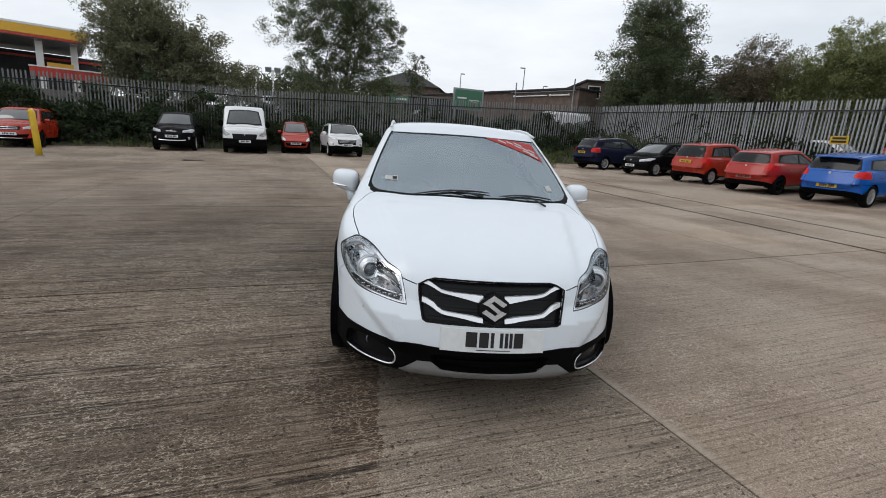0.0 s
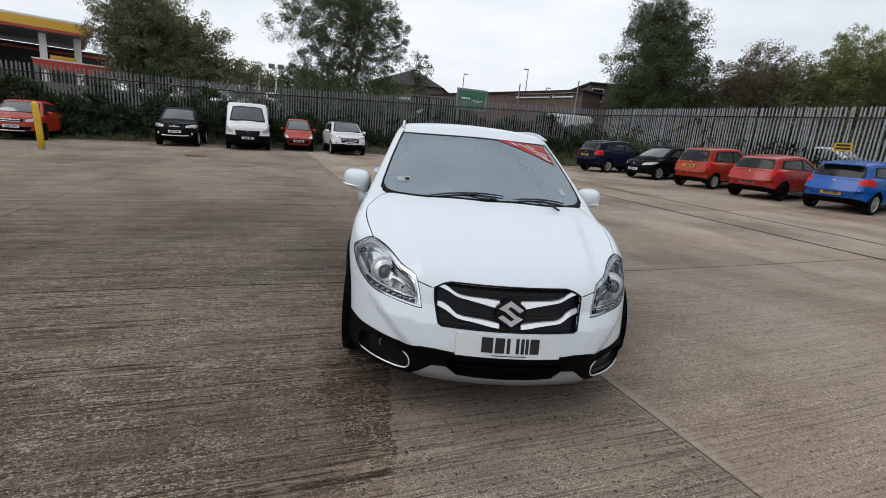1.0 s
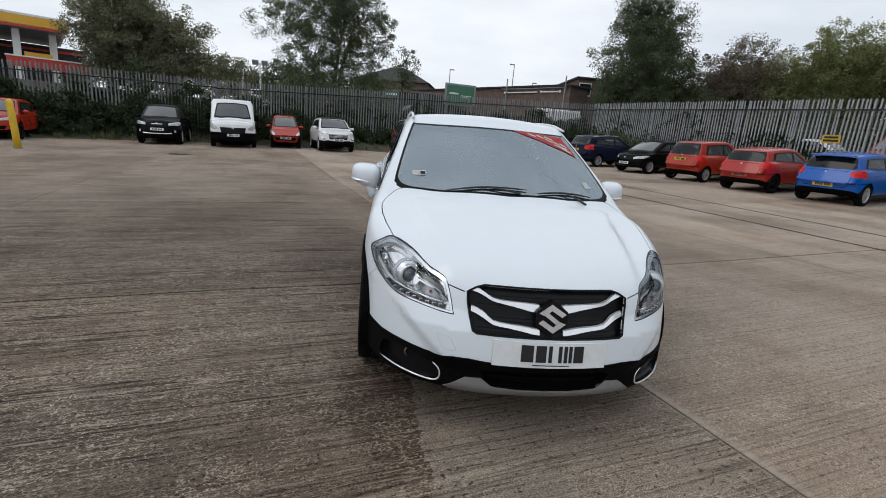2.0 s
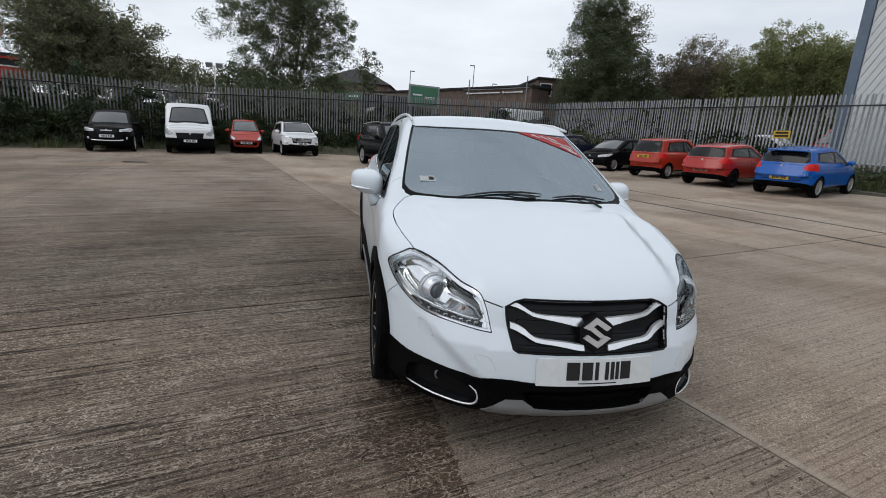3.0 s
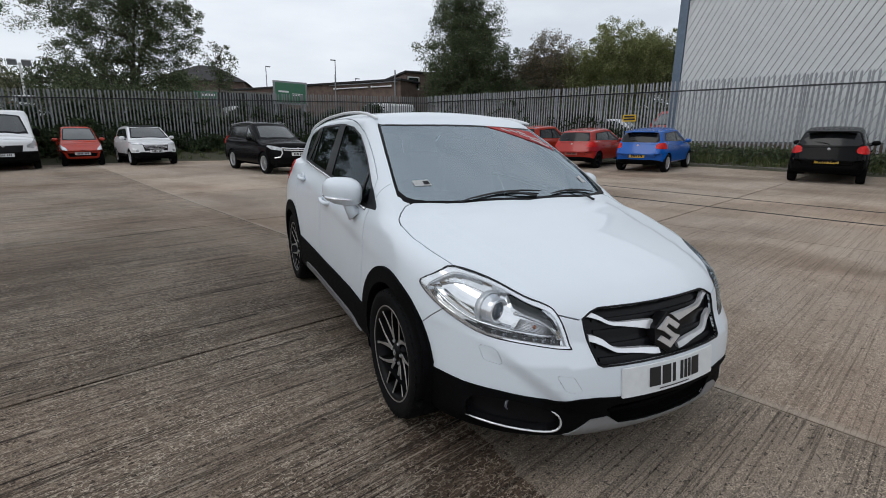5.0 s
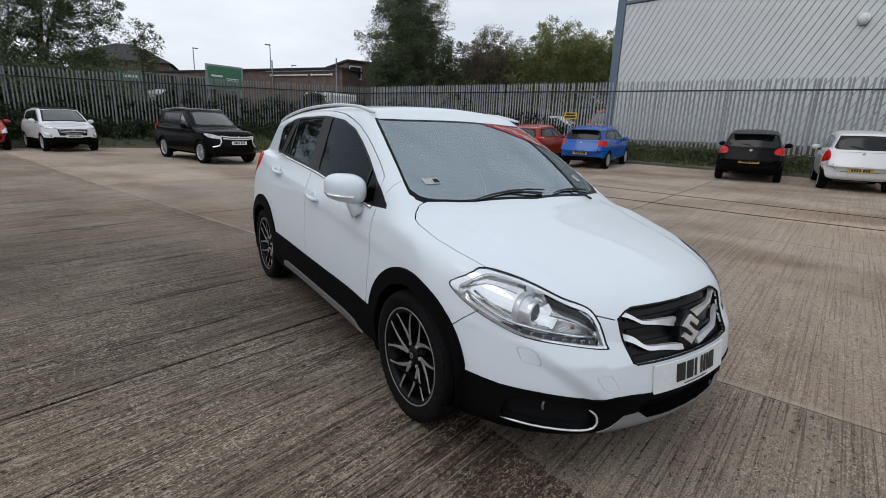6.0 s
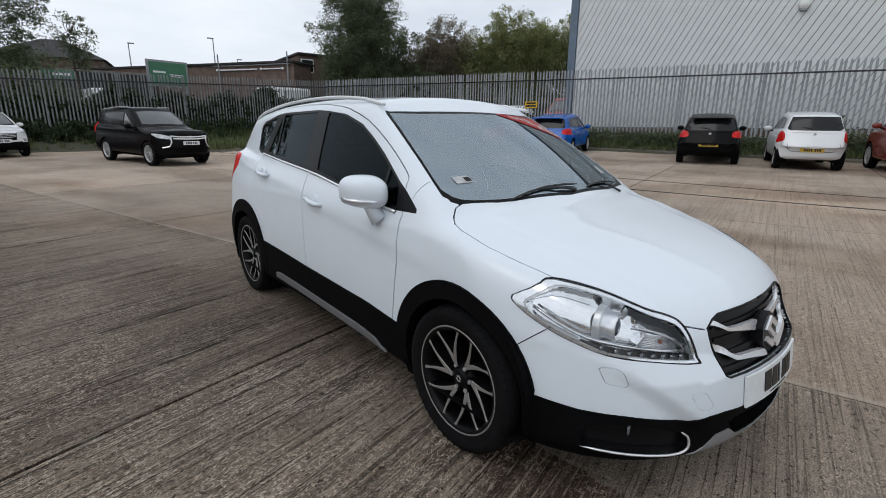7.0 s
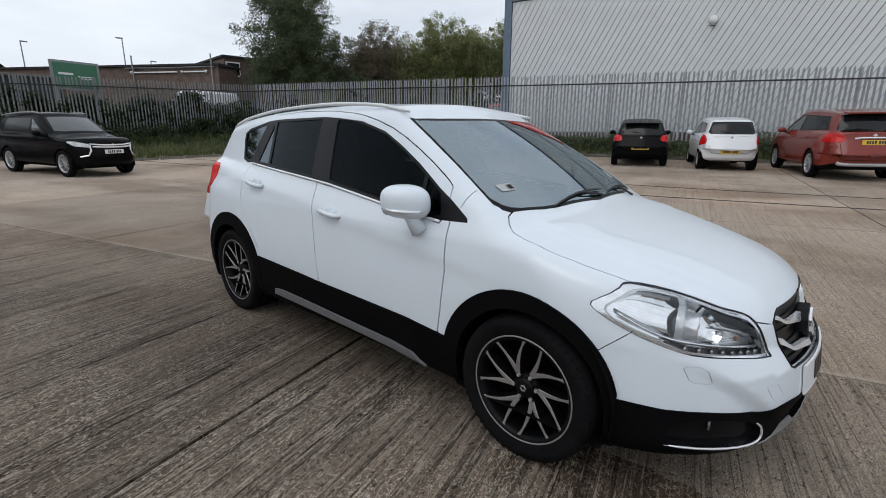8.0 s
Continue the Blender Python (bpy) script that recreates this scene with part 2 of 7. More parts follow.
    def grad(self, p):
        e = 1e-3
        g = np.stack([self.f(p + np.eye(3)[i] * e) - self.f(p - np.eye(3)[i] * e) for i in range(3)], -1)
        return g / np.maximum(np.linalg.norm(g, axis=-1, keepdims=True), 1e-9)

    def cast(self, o, d, far=2.2, steps=70):
        """The last crossing of the surface along each ray."""
        lo = np.zeros(len(o))
        hi = np.full(len(o), far)
        found = np.zeros(len(o), bool)
        for t in np.linspace(far, 0, steps):
            inside = self.f(o + d * t) < 0
            newly = inside & ~found
            lo[newly], hi[newly] = t, t + far / (steps - 1)
            found |= inside
        for _ in range(22):
            mid = (lo + hi) / 2
            inside = self.f(o + d * mid[:, None]) < 0
            lo, hi = np.where(inside, mid, lo), np.where(inside, hi, mid)
        return o + d * lo[:, None]

    def mesh(self, ny, nt, nf):
        """Half of the body (x >= 0) as a grid of quads."""
        s = self.s
        ya, yb, zo = s["y0"] + .31, s["y1"] - .36, .56
        th = np.linspace(0, math.pi, nt)
        O, D = [], []
        rows = [("f", p) for p in np.radians(np.linspace(88.5, 0, nf, endpoint=False))] + [("m", y) for y in np.linspace(ya, yb, ny)] + [("r", p) for p in np.radians(np.linspace(0, 88.5, nf + 1)[1:])]
        for k, v in rows:
            y = v if k == "m" else (ya if k == "f" else yb)
            ph = 0 if k == "m" else v
            sg = -1 if k == "f" else 1
            for t in th:
                O.append((0, y, zo))
                D.append((math.sin(t) * math.cos(ph), sg * math.sin(ph), math.cos(t) * math.cos(ph)))
        P = self.cast(np.array(O), np.array(D))
        P[:, 0] = np.where(P[:, 0] < 1e-6, 0, P[:, 0])
        bm = bmesh.new()
        V = [bm.verts.new(p) for p in P]
        for a in range(len(rows) - 1):
            for b in range(nt - 1):
                i = a * nt + b
                bm.faces.new((V[i], V[i + 1], V[i + nt + 1], V[i + nt]))
        self.bm = bm
        self.lay = bm.faces.layers.int.new("region")
        self.ids = {"body": 0}
        return self

    def cut(self, name, poly, proj, where=None):
        """Cuts an outline, seen from the side (y, z), front (x, z) or top (x, y), into the body and names the faces inside it."""
        bm, lay = self.bm, self.lay
        A, B = {"side": (1, 2), "front": (0, 2), "top": (0, 1)}[proj]
        rid = self.ids.setdefault(name, len(self.ids))
        a0, a1 = min(p[0] for p in poly), max(p[0] for p in poly)
        b0, b1 = min(p[1] for p in poly), max(p[1] for p in poly)

        def near(f, u0, u1, w0, w1):
            cs = [v.co for v in f.verts]
            return min(c[A] for c in cs) <= u1 and max(c[A] for c in cs) >= u0 and min(c[B] for c in cs) <= w1 and max(c[B] for c in cs) >= w0
        act = [f for f in bm.faces if (where is None or where(f.calc_center_median())) and near(f, a0, a1, b0, b1)]
        n = len(poly)
        for i in range(n):
            (p0, q0), (p1, q1) = poly[i], poly[(i + 1) % n]
            if math.hypot(p1 - p0, q1 - q0) < 1e-6:
                continue
            co, no = [0, 0, 0], [0, 0, 0]
            co[A], co[B] = p0, q0
            no[A], no[B] = -(q1 - q0), p1 - p0
            hit, rest = [], []
            for f in act:
                (hit if near(f, min(p0, p1) - 1e-4, max(p0, p1) + 1e-4, min(q0, q1) - 1e-4, max(q0, q1) + 1e-4) else rest).append(f)
            if not hit:
                continue
            geom = list(hit) + list({e for f in hit for e in f.edges}) + list({v for f in hit for v in f.verts})
            out = bmesh.ops.bisect_plane(bm, geom=geom, dist=1e-5, plane_co=co, plane_no=Vector(no).normalized())
            act = rest + [g for g in out["geom"] if isinstance(g, bmesh.types.BMFace)]
            act = list(dict.fromkeys(f for f in act if f.is_valid))
        for f in act:
            c = f.calc_center_median()
            if inside(poly, c[A], c[B]):
                f[lay] = rid

    def line(self, pts, proj, width=.005, where=None, name="gap"):
        """A shut line: a narrow slot along points."""
        for p, q in zip(pts, pts[1:]):
            d = Vector((q[0] - p[0], q[1] - p[1]))
            if d.length < 1e-6:
                continue
            d.normalize()
            u, e = Vector((-d.y, d.x)) * width / 2, d * width * .3
            P, Q = Vector(p) - e, Vector(q) + e
            self.cut(name, [tuple(P + u), tuple(Q + u), tuple(Q - u), tuple(P - u)], proj, where)

    def panel(self, name, region, material, parent, off=0.0, lip=.014, halves=True, label=""):
        """The faces of one region as a part of its own with a turned-in edge: both halves in one mesh, or the left and the right one."""
        bm = self.bm
        ids = {self.ids[r] for r in ([region] if isinstance(region, str) else region) if r in self.ids}
        faces = [f for f in bm.faces if f[self.lay] in ids]
        if not faces:
            return []
        verts = list(dict.fromkeys(v for f in faces for v in f.verts))
        P = np.array([v.co for v in verts])
        G = self.grad(P)
        P = P + G * off
        num = {v: i for i, v in enumerate(verts)}
        inner = set(faces)
        pos, nor, poly, pn = [tuple(p) for p in P], [tuple(g) for g in G], [], []
        for f in faces:
            ix = [num[v] for v in f.verts]
            poly.append(ix)
            pn.append([nor[i] for i in ix])
        if lip:
            for f in faces:
                for lo in f.loops:
                    e = lo.edge
                    if sum(g in inner for g in e.link_faces) > 1:
                        continue
                    a, b = num[lo.vert], num[lo.link_loop_next.vert]
                    if abs(P[a][0]) < 1e-4 and abs(P[b][0]) < 1e-4:
                        continue
                    pa, pb = P[a] - G[a] * lip, P[b] - G[b] * lip
                    n = np.cross(P[b] - P[a], -G[a])
                    n = math.copysign(1, -lip) * n / max(np.linalg.norm(n), 1e-9)
                    k = len(pos)
                    pos += [tuple(P[a]), tuple(P[b]), tuple(pb), tuple(pa)]
                    poly.append([k + 1, k, k + 3, k + 2])
                    pn.append([tuple(n)] * 4)

        def build(signs):
            vs, fs, ns = [], [], []
            for sg in signs:
                k = len(vs)
                vs += [(x * sg, y, z) for x, y, z in pos]
                for f, n in zip(poly, pn):
                    o = [k + i for i in f]
                    m = [(a * sg, b, c) for a, b, c in n]
                    fs.append(o if sg > 0 else o[::-1])
                    ns += m if sg > 0 else m[::-1]
            me = bpy.data.meshes.new(name)
            me.from_pydata(vs, [], fs)
            for p in me.polygons:
                p.use_smooth = True
            me.normals_split_custom_set(ns)
            me.materials.append(material)
            ob = new(name, me)
            ob.parent = parent
            if label:
                tagged(ob, label)
            return ob
        return [build((1, -1))] if not halves else [build((1,)), build((-1,))]


# ---- the yard and the land round it ----
U, V = Vector((.9636, .2672)), Vector((-.2672, .9636))
FENCE_L, FENCE_B, FENCE_C, FENCE_R = Vector((-30.0, 13.4)), Vector((-10.4, 26.3)), Vector((12.8, 28.6)), Vector((22.5, -14.0))


def yard(x, y):
    """Height of the concrete: it falls to the left, climbs to the right and rises a little towards the back."""
    a = max(0, abs(x) - 1.5)
    t = min(1, max(0, (y - 8) / 18))
    q = min(1, max(0, (y - 2) / 9))
    return (.030 + .010 * q if x > 0 else -.026) * a * a / (a + 1.0) + .20 * t * t * (3 - 2 * t)


def fence_side(p, a, b):
    """Distance inwards from the line a-b, and how far along it."""
    d = (b - a).normalized()
    r = p - a
    return -(d.x * r.y - d.y * r.x), r.dot(d) / (b - a).length


def fence_base(k, t):
    t = min(1, max(0, t))
    return {"l": max(-.25, .30 - .8 * (1 - t)), "b": .25 + .95 * t, "r": 1.25 - .95 * min(t, .72)}[k]


def step(a, b, x):
    t = min(1, max(0, (x - a) / (b - a)))
    return t * t * (3 - 2 * t)


def land(x, y):
    """Height of the ground: the sloping yard, banks up to the fences, level land beyond."""
    p = Vector((x, y))
    z = yard(x, y)
    best = z
    for k, a, b, w in (("l", FENCE_L, FENCE_B, 2.2), ("b", FENCE_B, FENCE_C, 3.0), ("r", FENCE_C, FENCE_R, 1.5)):
        d, t = fence_side(p, a, b)
        if d < w:
            f = 1 - step(.3, w, d)
            q = fence_base(k, t)
            best = best + (q - best) * f
            if k != "r" and d < -.5:
                best = best + (q + 1.75 - best) * step(.5, 2.2, -d)
    return best


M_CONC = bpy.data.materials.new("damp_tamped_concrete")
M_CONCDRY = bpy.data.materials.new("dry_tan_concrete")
M_EARTH = mat("trodden_earth", (.055, .048, .030), rough=.95, var=.35, scale=3, bump=.6, bscale=25, col2=(.025, .032, .014))
M_KERB = mat("old_concrete_kerb", (.20, .185, .165), rough=.9, var=.25, scale=9, bump=.4, bscale=60)
M_DRAIN = mat("rusty_drain_iron", (.018, .016, .015), rough=.8, var=.4, scale=18, bump=.3, bscale=80)


def concrete_nodes(m, lo, hi, fleck, ridges, grit, dry=None, new_=None):
    m.use_nodes = True
    n, l = m.node_tree.nodes, m.node_tree.links
    b = n["Principled BSDF"]
    geo = n.new("ShaderNodeNewGeometry")
    rot = n.new("ShaderNodeMapping")
    rot.inputs["Rotation"].default_value = (0, 0, -math.atan2(U.y, U.x))
    l.new(geo.outputs["Position"], rot.inputs["Vector"])

    def noise_at(scale, s=1.0, detail=4, rough=.55):
        mp, t = n.new("ShaderNodeMapping"), n.new("ShaderNodeTexNoise")
        mp.inputs["Scale"].default_value = scale
        t.inputs["Scale"].default_value, t.inputs["Detail"].default_value, t.inputs["Roughness"].default_value = s, detail, rough
        l.new(rot.outputs["Vector"], mp.inputs["Vector"])
        l.new(mp.outputs["Vector"], t.inputs["Vector"])
        return t.outputs["Fac"]

    def ramp_of(fac, p0, c0, p1, c1):
        r = n.new("ShaderNodeValToRGB")
        r.color_ramp.elements[0].position, r.color_ramp.elements[0].color = p0, (*c0, 1)
        r.color_ramp.elements[1].position, r.color_ramp.elements[1].color = p1, (*c1, 1)
        l.new(fac, r.inputs["Fac"])
        return r.outputs["Color"]

    def mix(kind, a, bb, f=1.0):
        x = n.new("ShaderNodeMix")
        x.data_type, x.blend_type = "RGBA", kind
        if isinstance(f, float):
            x.inputs[0].default_value = f
        else:
            l.new(f, x.inputs[0])
        l.new(a, x.inputs["A"])
        l.new(bb, x.inputs["B"])
        return x.outputs["Result"]
    w = lambda v: (v, v, v)

    def maths(op, *args):
        x = n.new("ShaderNodeMath")
        x.operation = op
        for i, v in enumerate(args):
            if isinstance(v, (int, float)):
                x.inputs[i].default_value = v
            else:
                l.new(v, x.inputs[i])
        return x.outputs[0]
    patch = noise_at((.35, .35, .35), 1.0, 5)
    base = ramp_of(patch, .32, lo, .68, hi)
    sep = n.new("ShaderNodeSeparateXYZ")
    l.new(rot.outputs["Vector"], sep.inputs[0])
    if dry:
        # the damp stain fades out from beside the car; paler grazing sheen is painted in too
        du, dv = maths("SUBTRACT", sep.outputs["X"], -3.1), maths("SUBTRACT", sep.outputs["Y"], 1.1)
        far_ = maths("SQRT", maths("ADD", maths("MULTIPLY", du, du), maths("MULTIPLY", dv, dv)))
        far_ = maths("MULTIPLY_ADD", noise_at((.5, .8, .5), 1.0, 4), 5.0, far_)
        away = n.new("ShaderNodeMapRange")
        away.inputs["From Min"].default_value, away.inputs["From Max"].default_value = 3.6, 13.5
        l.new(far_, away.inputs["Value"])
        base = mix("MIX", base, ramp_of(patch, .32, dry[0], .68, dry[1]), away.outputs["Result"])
    calm = None
    if dry:
        # water soaked in round the front wheels, with the car's ground shade painted in
        su, sv = maths("MULTIPLY", maths("SUBTRACT", sep.outputs["X"], -.80), 1.25), maths("MULTIPLY", maths("SUBTRACT", sep.outputs["Y"], -.35), .62)
        soak_shade = maths("SQRT", maths("ADD", maths("MULTIPLY", su, su), maths("MULTIPLY", sv, sv)))
        soak_shade = maths("MULTIPLY_ADD", noise_at((2.2, 3.0, 2.2), 1.0, 4, .65), 1.1, soak_shade)
        base = mix("MULTIPLY", base, ramp_of(soak_shade, .85, (.52, .47, .44), 1.6, w(1.0)))
    if new_:
        # a paler patch cast later, with a ragged edge
        pos = n.new("ShaderNodeSeparateXYZ")
        l.new(geo.outputs["Position"], pos.inputs[0])
        edge = maths("MULTIPLY_ADD", pos.outputs["Y"], .05, pos.outputs["X"])
        edge = maths("MULTIPLY_ADD", noise_at((3, 9, 3), 1.0, 4, .65), .14, edge)
        inside_ = maths("MULTIPLY", maths("GREATER_THAN", edge, -.515), maths("LESS_THAN", sep.outputs["Y"], 1.56))
        inside_ = maths("MULTIPLY", inside_, maths("GREATER_THAN", sep.outputs["X"], -4.5))
        base = mix("MIX", base, ramp_of(patch, .32, new_[0], .68, new_[1]), inside_)
        calm = ramp_of(inside_, 0, w(1), 1, w(.55))
    chips = noise_at((30, 42, 30), 1.0, 3, .5)
    drawn = noise_at((.7, 8.5, 1), 1.0, 4, .6)
    base = mix("MULTIPLY", base, ramp_of(drawn, .34, w(1 - .28 * ridges), .62, w(1 + .12 * ridges)))
    base = mix("MULTIPLY", base, ramp_of(chips, .35, w(1 - grit * 1.6), .40, w(1 + grit * .06)))
    light = noise_at((40, 62, 40), 1.0, 2, .5)
    # curled scabs of pale laitance, thicker in some places
    curl = maths("ABSOLUTE", maths("SUBTRACT", noise_at((22, 34, 22), 1.0, 2, .55), .5))
    scab = ramp_of(noise_at((1.6, 2.6, 1.6), 1.0, 4, .65), .38, w(.22), .58, w(1.0))
    flake = mix("MULTIPLY", scab, ramp_of(curl, .016, w(min(1, 2.3 * grit)), .040, w(0)))
    base = mix("MIX", base, ramp_of(light, .35, tuple(c * .9 for c in fleck), .65, tuple(c * 1.25 for c in fleck)), flake)
    sand = noise_at((120, 150, 120), 1.0, 2, .6)
    base = mix("MULTIPLY", base, ramp_of(sand, .36, w(1 - grit * 1.15), .64, w(1 + grit * .8)))
    # tamping ridges: thin straight grooves across the bay, in bundles
    fine = noise_at((.6, 46, 1), 1.0, 1, .5)
    band = noise_at((.30, 3.4, 1), 1.0, 4, .65)
    ridge = ramp_of(fine, .385, w(.22), .43, w(1.0))
    rmask = ramp_of(band, .36, w(.22 * ridges), .58, w(.95 * ridges))
    rmask = mix("MULTIPLY", rmask, calm) if calm else rmask
    broken = ramp_of(noise_at((7, 24, 4), 1.0, 3, .6), .34, w(.35), .52, w(1.0))
    rmask = mix("MULTIPLY", rmask, broken)
    base = mix("MULTIPLY", base, ridge, rmask)
    fine2 = noise_at((.9, 96, 1), 1.0, 1, .5)
    base = mix("MULTIPLY", base, ramp_of(fine2, .39, w(.35), .43, w(1.0)), rmask)
    # single long scores that run right across a bay
    score = noise_at((.10, 13, 1), 1.0, 1, .4)
    base = mix("MULTIPLY", base, ramp_of(maths("ABSOLUTE", maths("SUBTRACT", score, .5)), .0016, w(.30), .0055, w(1.0)), ramp_of(band, .44, w(.12 * ridges), .62, w(.9 * ridges)))
    crest = noise_at((5.0, 62, 2), 1.0, 2, .5)
    base = mix("MIX", base, ramp_of(crest, 0, fleck, 1, fleck), mix("MULTIPLY", rmask, ramp_of(crest, .60, w(0), .625, w(.8))))
    # cement smeared along the long joint
    off = maths("ABSOLUTE", maths("SUBTRACT", sep.outputs["X"], .72))
    off = maths("MULTIPLY_ADD", noise_at((3, 1.6, 3), 1.0, 4), .22, off)
    base = mix("MIX", base, ramp_of(light, 0, (.30, .27, .225), 1, (.40, .37, .32)), ramp_of(off, .10, w(.75), .17, w(0)))
    stain = noise_at((.9, .5, .9), .6, 4)
    base = mix("MULTIPLY", base, ramp_of(stain, .35, (.62, .58, .55), .55, w(1.0)))
    warm = noise_at((.22, .3, .22), .8, 3)
    base = mix("MULTIPLY", base, ramp_of(warm, .45, w(1.0), .7, (1.08, 1.0, .94)))
    info = n.new("ShaderNodeObjectInfo")
    base = mix("MULTIPLY", base, ramp_of(info.outputs["Random"], 0, w(.88), 1, w(1.08)))
    l.new(base, b.inputs["Base Color"])
    rr = n.new("ShaderNodeMapRange")
    rr.inputs["To Min"].default_value, rr.inputs["To Max"].default_value = .66, .95
    l.new(stain, rr.inputs["Value"])
    l.new(rr.outputs["Result"], b.inputs["Roughness"])
    b.inputs["Specular IOR Level"].default_value = .16
    hsum = n.new("ShaderNodeMath")
    hsum.operation = "MULTIPLY_ADD"
    hsum.inputs[1].default_value = .45
    l.new(chips, hsum.inputs[0])
    l.new(ridge, hsum.inputs[2])
    bp = n.new("ShaderNodeBump")
    bp.inputs["Strength"].default_value, bp.inputs["Distance"].default_value = .75, .010
    l.new(hsum.outputs[0], bp.inputs["Height"])
    l.new(bp.outputs["Normal"], b.inputs["Normal"])


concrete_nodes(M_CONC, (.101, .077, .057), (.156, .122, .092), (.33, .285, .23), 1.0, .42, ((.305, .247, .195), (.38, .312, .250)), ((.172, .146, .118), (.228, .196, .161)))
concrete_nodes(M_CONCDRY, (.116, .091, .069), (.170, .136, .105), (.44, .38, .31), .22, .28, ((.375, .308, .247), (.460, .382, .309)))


def build_land():
    """One sheet to the horizon, fine near the yard and coarse far off."""
    def axis(lo, hi, d, far):
        mid = list(np.arange(lo, hi + .01, d))
        out = [lo - s for s in far[::-1]] + mid + [hi + s for s in far]
        return out
    far = [3, 8, 18, 40, 90, 200, 450, 1000]
    xs, ys = axis(-34, 36, .7, far), axis(-14, 34, .7, far)
    vs, fs = [], []
    for x in xs:
        for y in ys:
            inn = min(fence_side(Vector((x, y)), FENCE_L, FENCE_B)[0] - 2.0, fence_side(Vector((x, y)), FENCE_B, FENCE_C)[0] - 2.8, fence_side(Vector((x, y)), FENCE_C, FENCE_R)[0] - 1.3)
            z = land(x, y) - .06 * step(0, .6, inn) + (.05 * noise.noise((x * .8, y * .8, 0)) if inn < 0 else 0)
            vs.append((x, y, z))
    n = len(ys)
    for i in range(len(xs) - 1):
        for j in range(n - 1):
            k = i * n + j
            fs.append((k, k + n, k + n + 1, k + 1))
    me = bpy.data.meshes.new("ground")
    me.from_pydata(vs, [], fs)
    for p in me.polygons:
        p.use_smooth = True
    me.materials.append(M_EARTH)
    return tagged(new("ground", me), "brown earth and rough grass around the yard", "ground", kind="structure")


def clip(poly, a, b, c):
    """The part of a flat outline where a x + b y <= c."""
    out = []
    for i in range(len(poly)):
        p, q = poly[i - 1], poly[i]
        fp, fq = a * p[0] + b * p[1] - c, a * q[0] + b * q[1] - c
        if (fp <= 0) != (fq <= 0):
            t = fp / (fp - fq)
            out.append((p[0] + (q[0] - p[0]) * t, p[1] + (q[1] - p[1]) * t))
        if fq <= 0:
            out.append(q)
    return out


def build_yard():
    yd = tagged(new("yard_pavement"), "worn brown-grey tamped concrete slabs with open joints", "pavement", kind="structure")

    def slab(poly, mt):
        if len(poly) < 3:
            return
        cx, cy = sum(p[0] for p in poly) / len(poly), sum(p[1] for p in poly) / len(poly)
        bm = bmesh.new()
        top = bm.faces.new([bm.verts.new((x, y, 0)) for x, y in poly])
        bm.normal_update()
        if top.normal.z < 0:
            top.normal_flip()
        for x in np.arange(math.floor(min(p[0] for p in poly)), max(p[0] for p in poly), 1.0):
            bmesh.ops.bisect_plane(bm, geom=bm.faces[:] + bm.edges[:] + bm.verts[:], plane_co=(x, 0, 0), plane_no=(1, 0, 0))
        for y in np.arange(math.floor(min(p[1] for p in poly)), max(p[1] for p in poly), 2.0):
            bmesh.ops.bisect_plane(bm, geom=bm.faces[:] + bm.edges[:] + bm.verts[:], plane_co=(0, y, 0), plane_no=(0, 1, 0))
        ret = bmesh.ops.extrude_face_region(bm, geom=bm.faces[:])
        low = [v for v in ret["geom"] if isinstance(v, bmesh.types.BMVert)]
        tops = [v for v in bm.verts if v not in set(low)]
        for v in low:
            v.co.z -= .10
        bmesh.ops.recalc_face_normals(bm, faces=bm.faces)
        for v in bm.verts:
            v.co.z += yard(v.co.x, v.co.y)
        part("slab", bm, mt, yd)
    us = [-35.7, -30.5, -25.3, -20.1, -14.9, -9.7, -4.5, .69, 5.6, 10.6, 15.6, 20.6, 25.6]
    g, gv = .007, .012
    for i in range(len(us) - 1):
        vs = [v + (.20 if us[i] > .5 else 0) for v in (-17.0, -12.3, -7.7, -3.1, 1.56, 6.2, 10.8, 15.4, 20.0, 24.6, 29.2)]
        for j in range(len(vs) - 1):
            poly = [(U * a + V * b) for a, b in ((us[i] + g, vs[j] + gv), (us[i + 1] - g, vs[j] + gv), (us[i + 1] - g, vs[j + 1] - gv), (us[i] + g, vs[j + 1] - gv))]
            poly = [(p.x, p.y) for p in poly]
            for a, b, w in ((FENCE_L, FENCE_B, 1.5), (FENCE_B, FENCE_C, 2.2), (FENCE_C, FENCE_R, .95)):
                d = (b - a).normalized()
                # keep what lies at least w inside the fence line
                # inward distance is d.y * (x - a.x) - d.x * (y - a.y)
                poly = clip(poly, -d.y, d.x, -w - d.y * a.x + d.x * a.y) if len(poly) > 2 else poly
            if len(poly) < 3:
                continue
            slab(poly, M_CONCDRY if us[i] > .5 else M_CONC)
    return yd


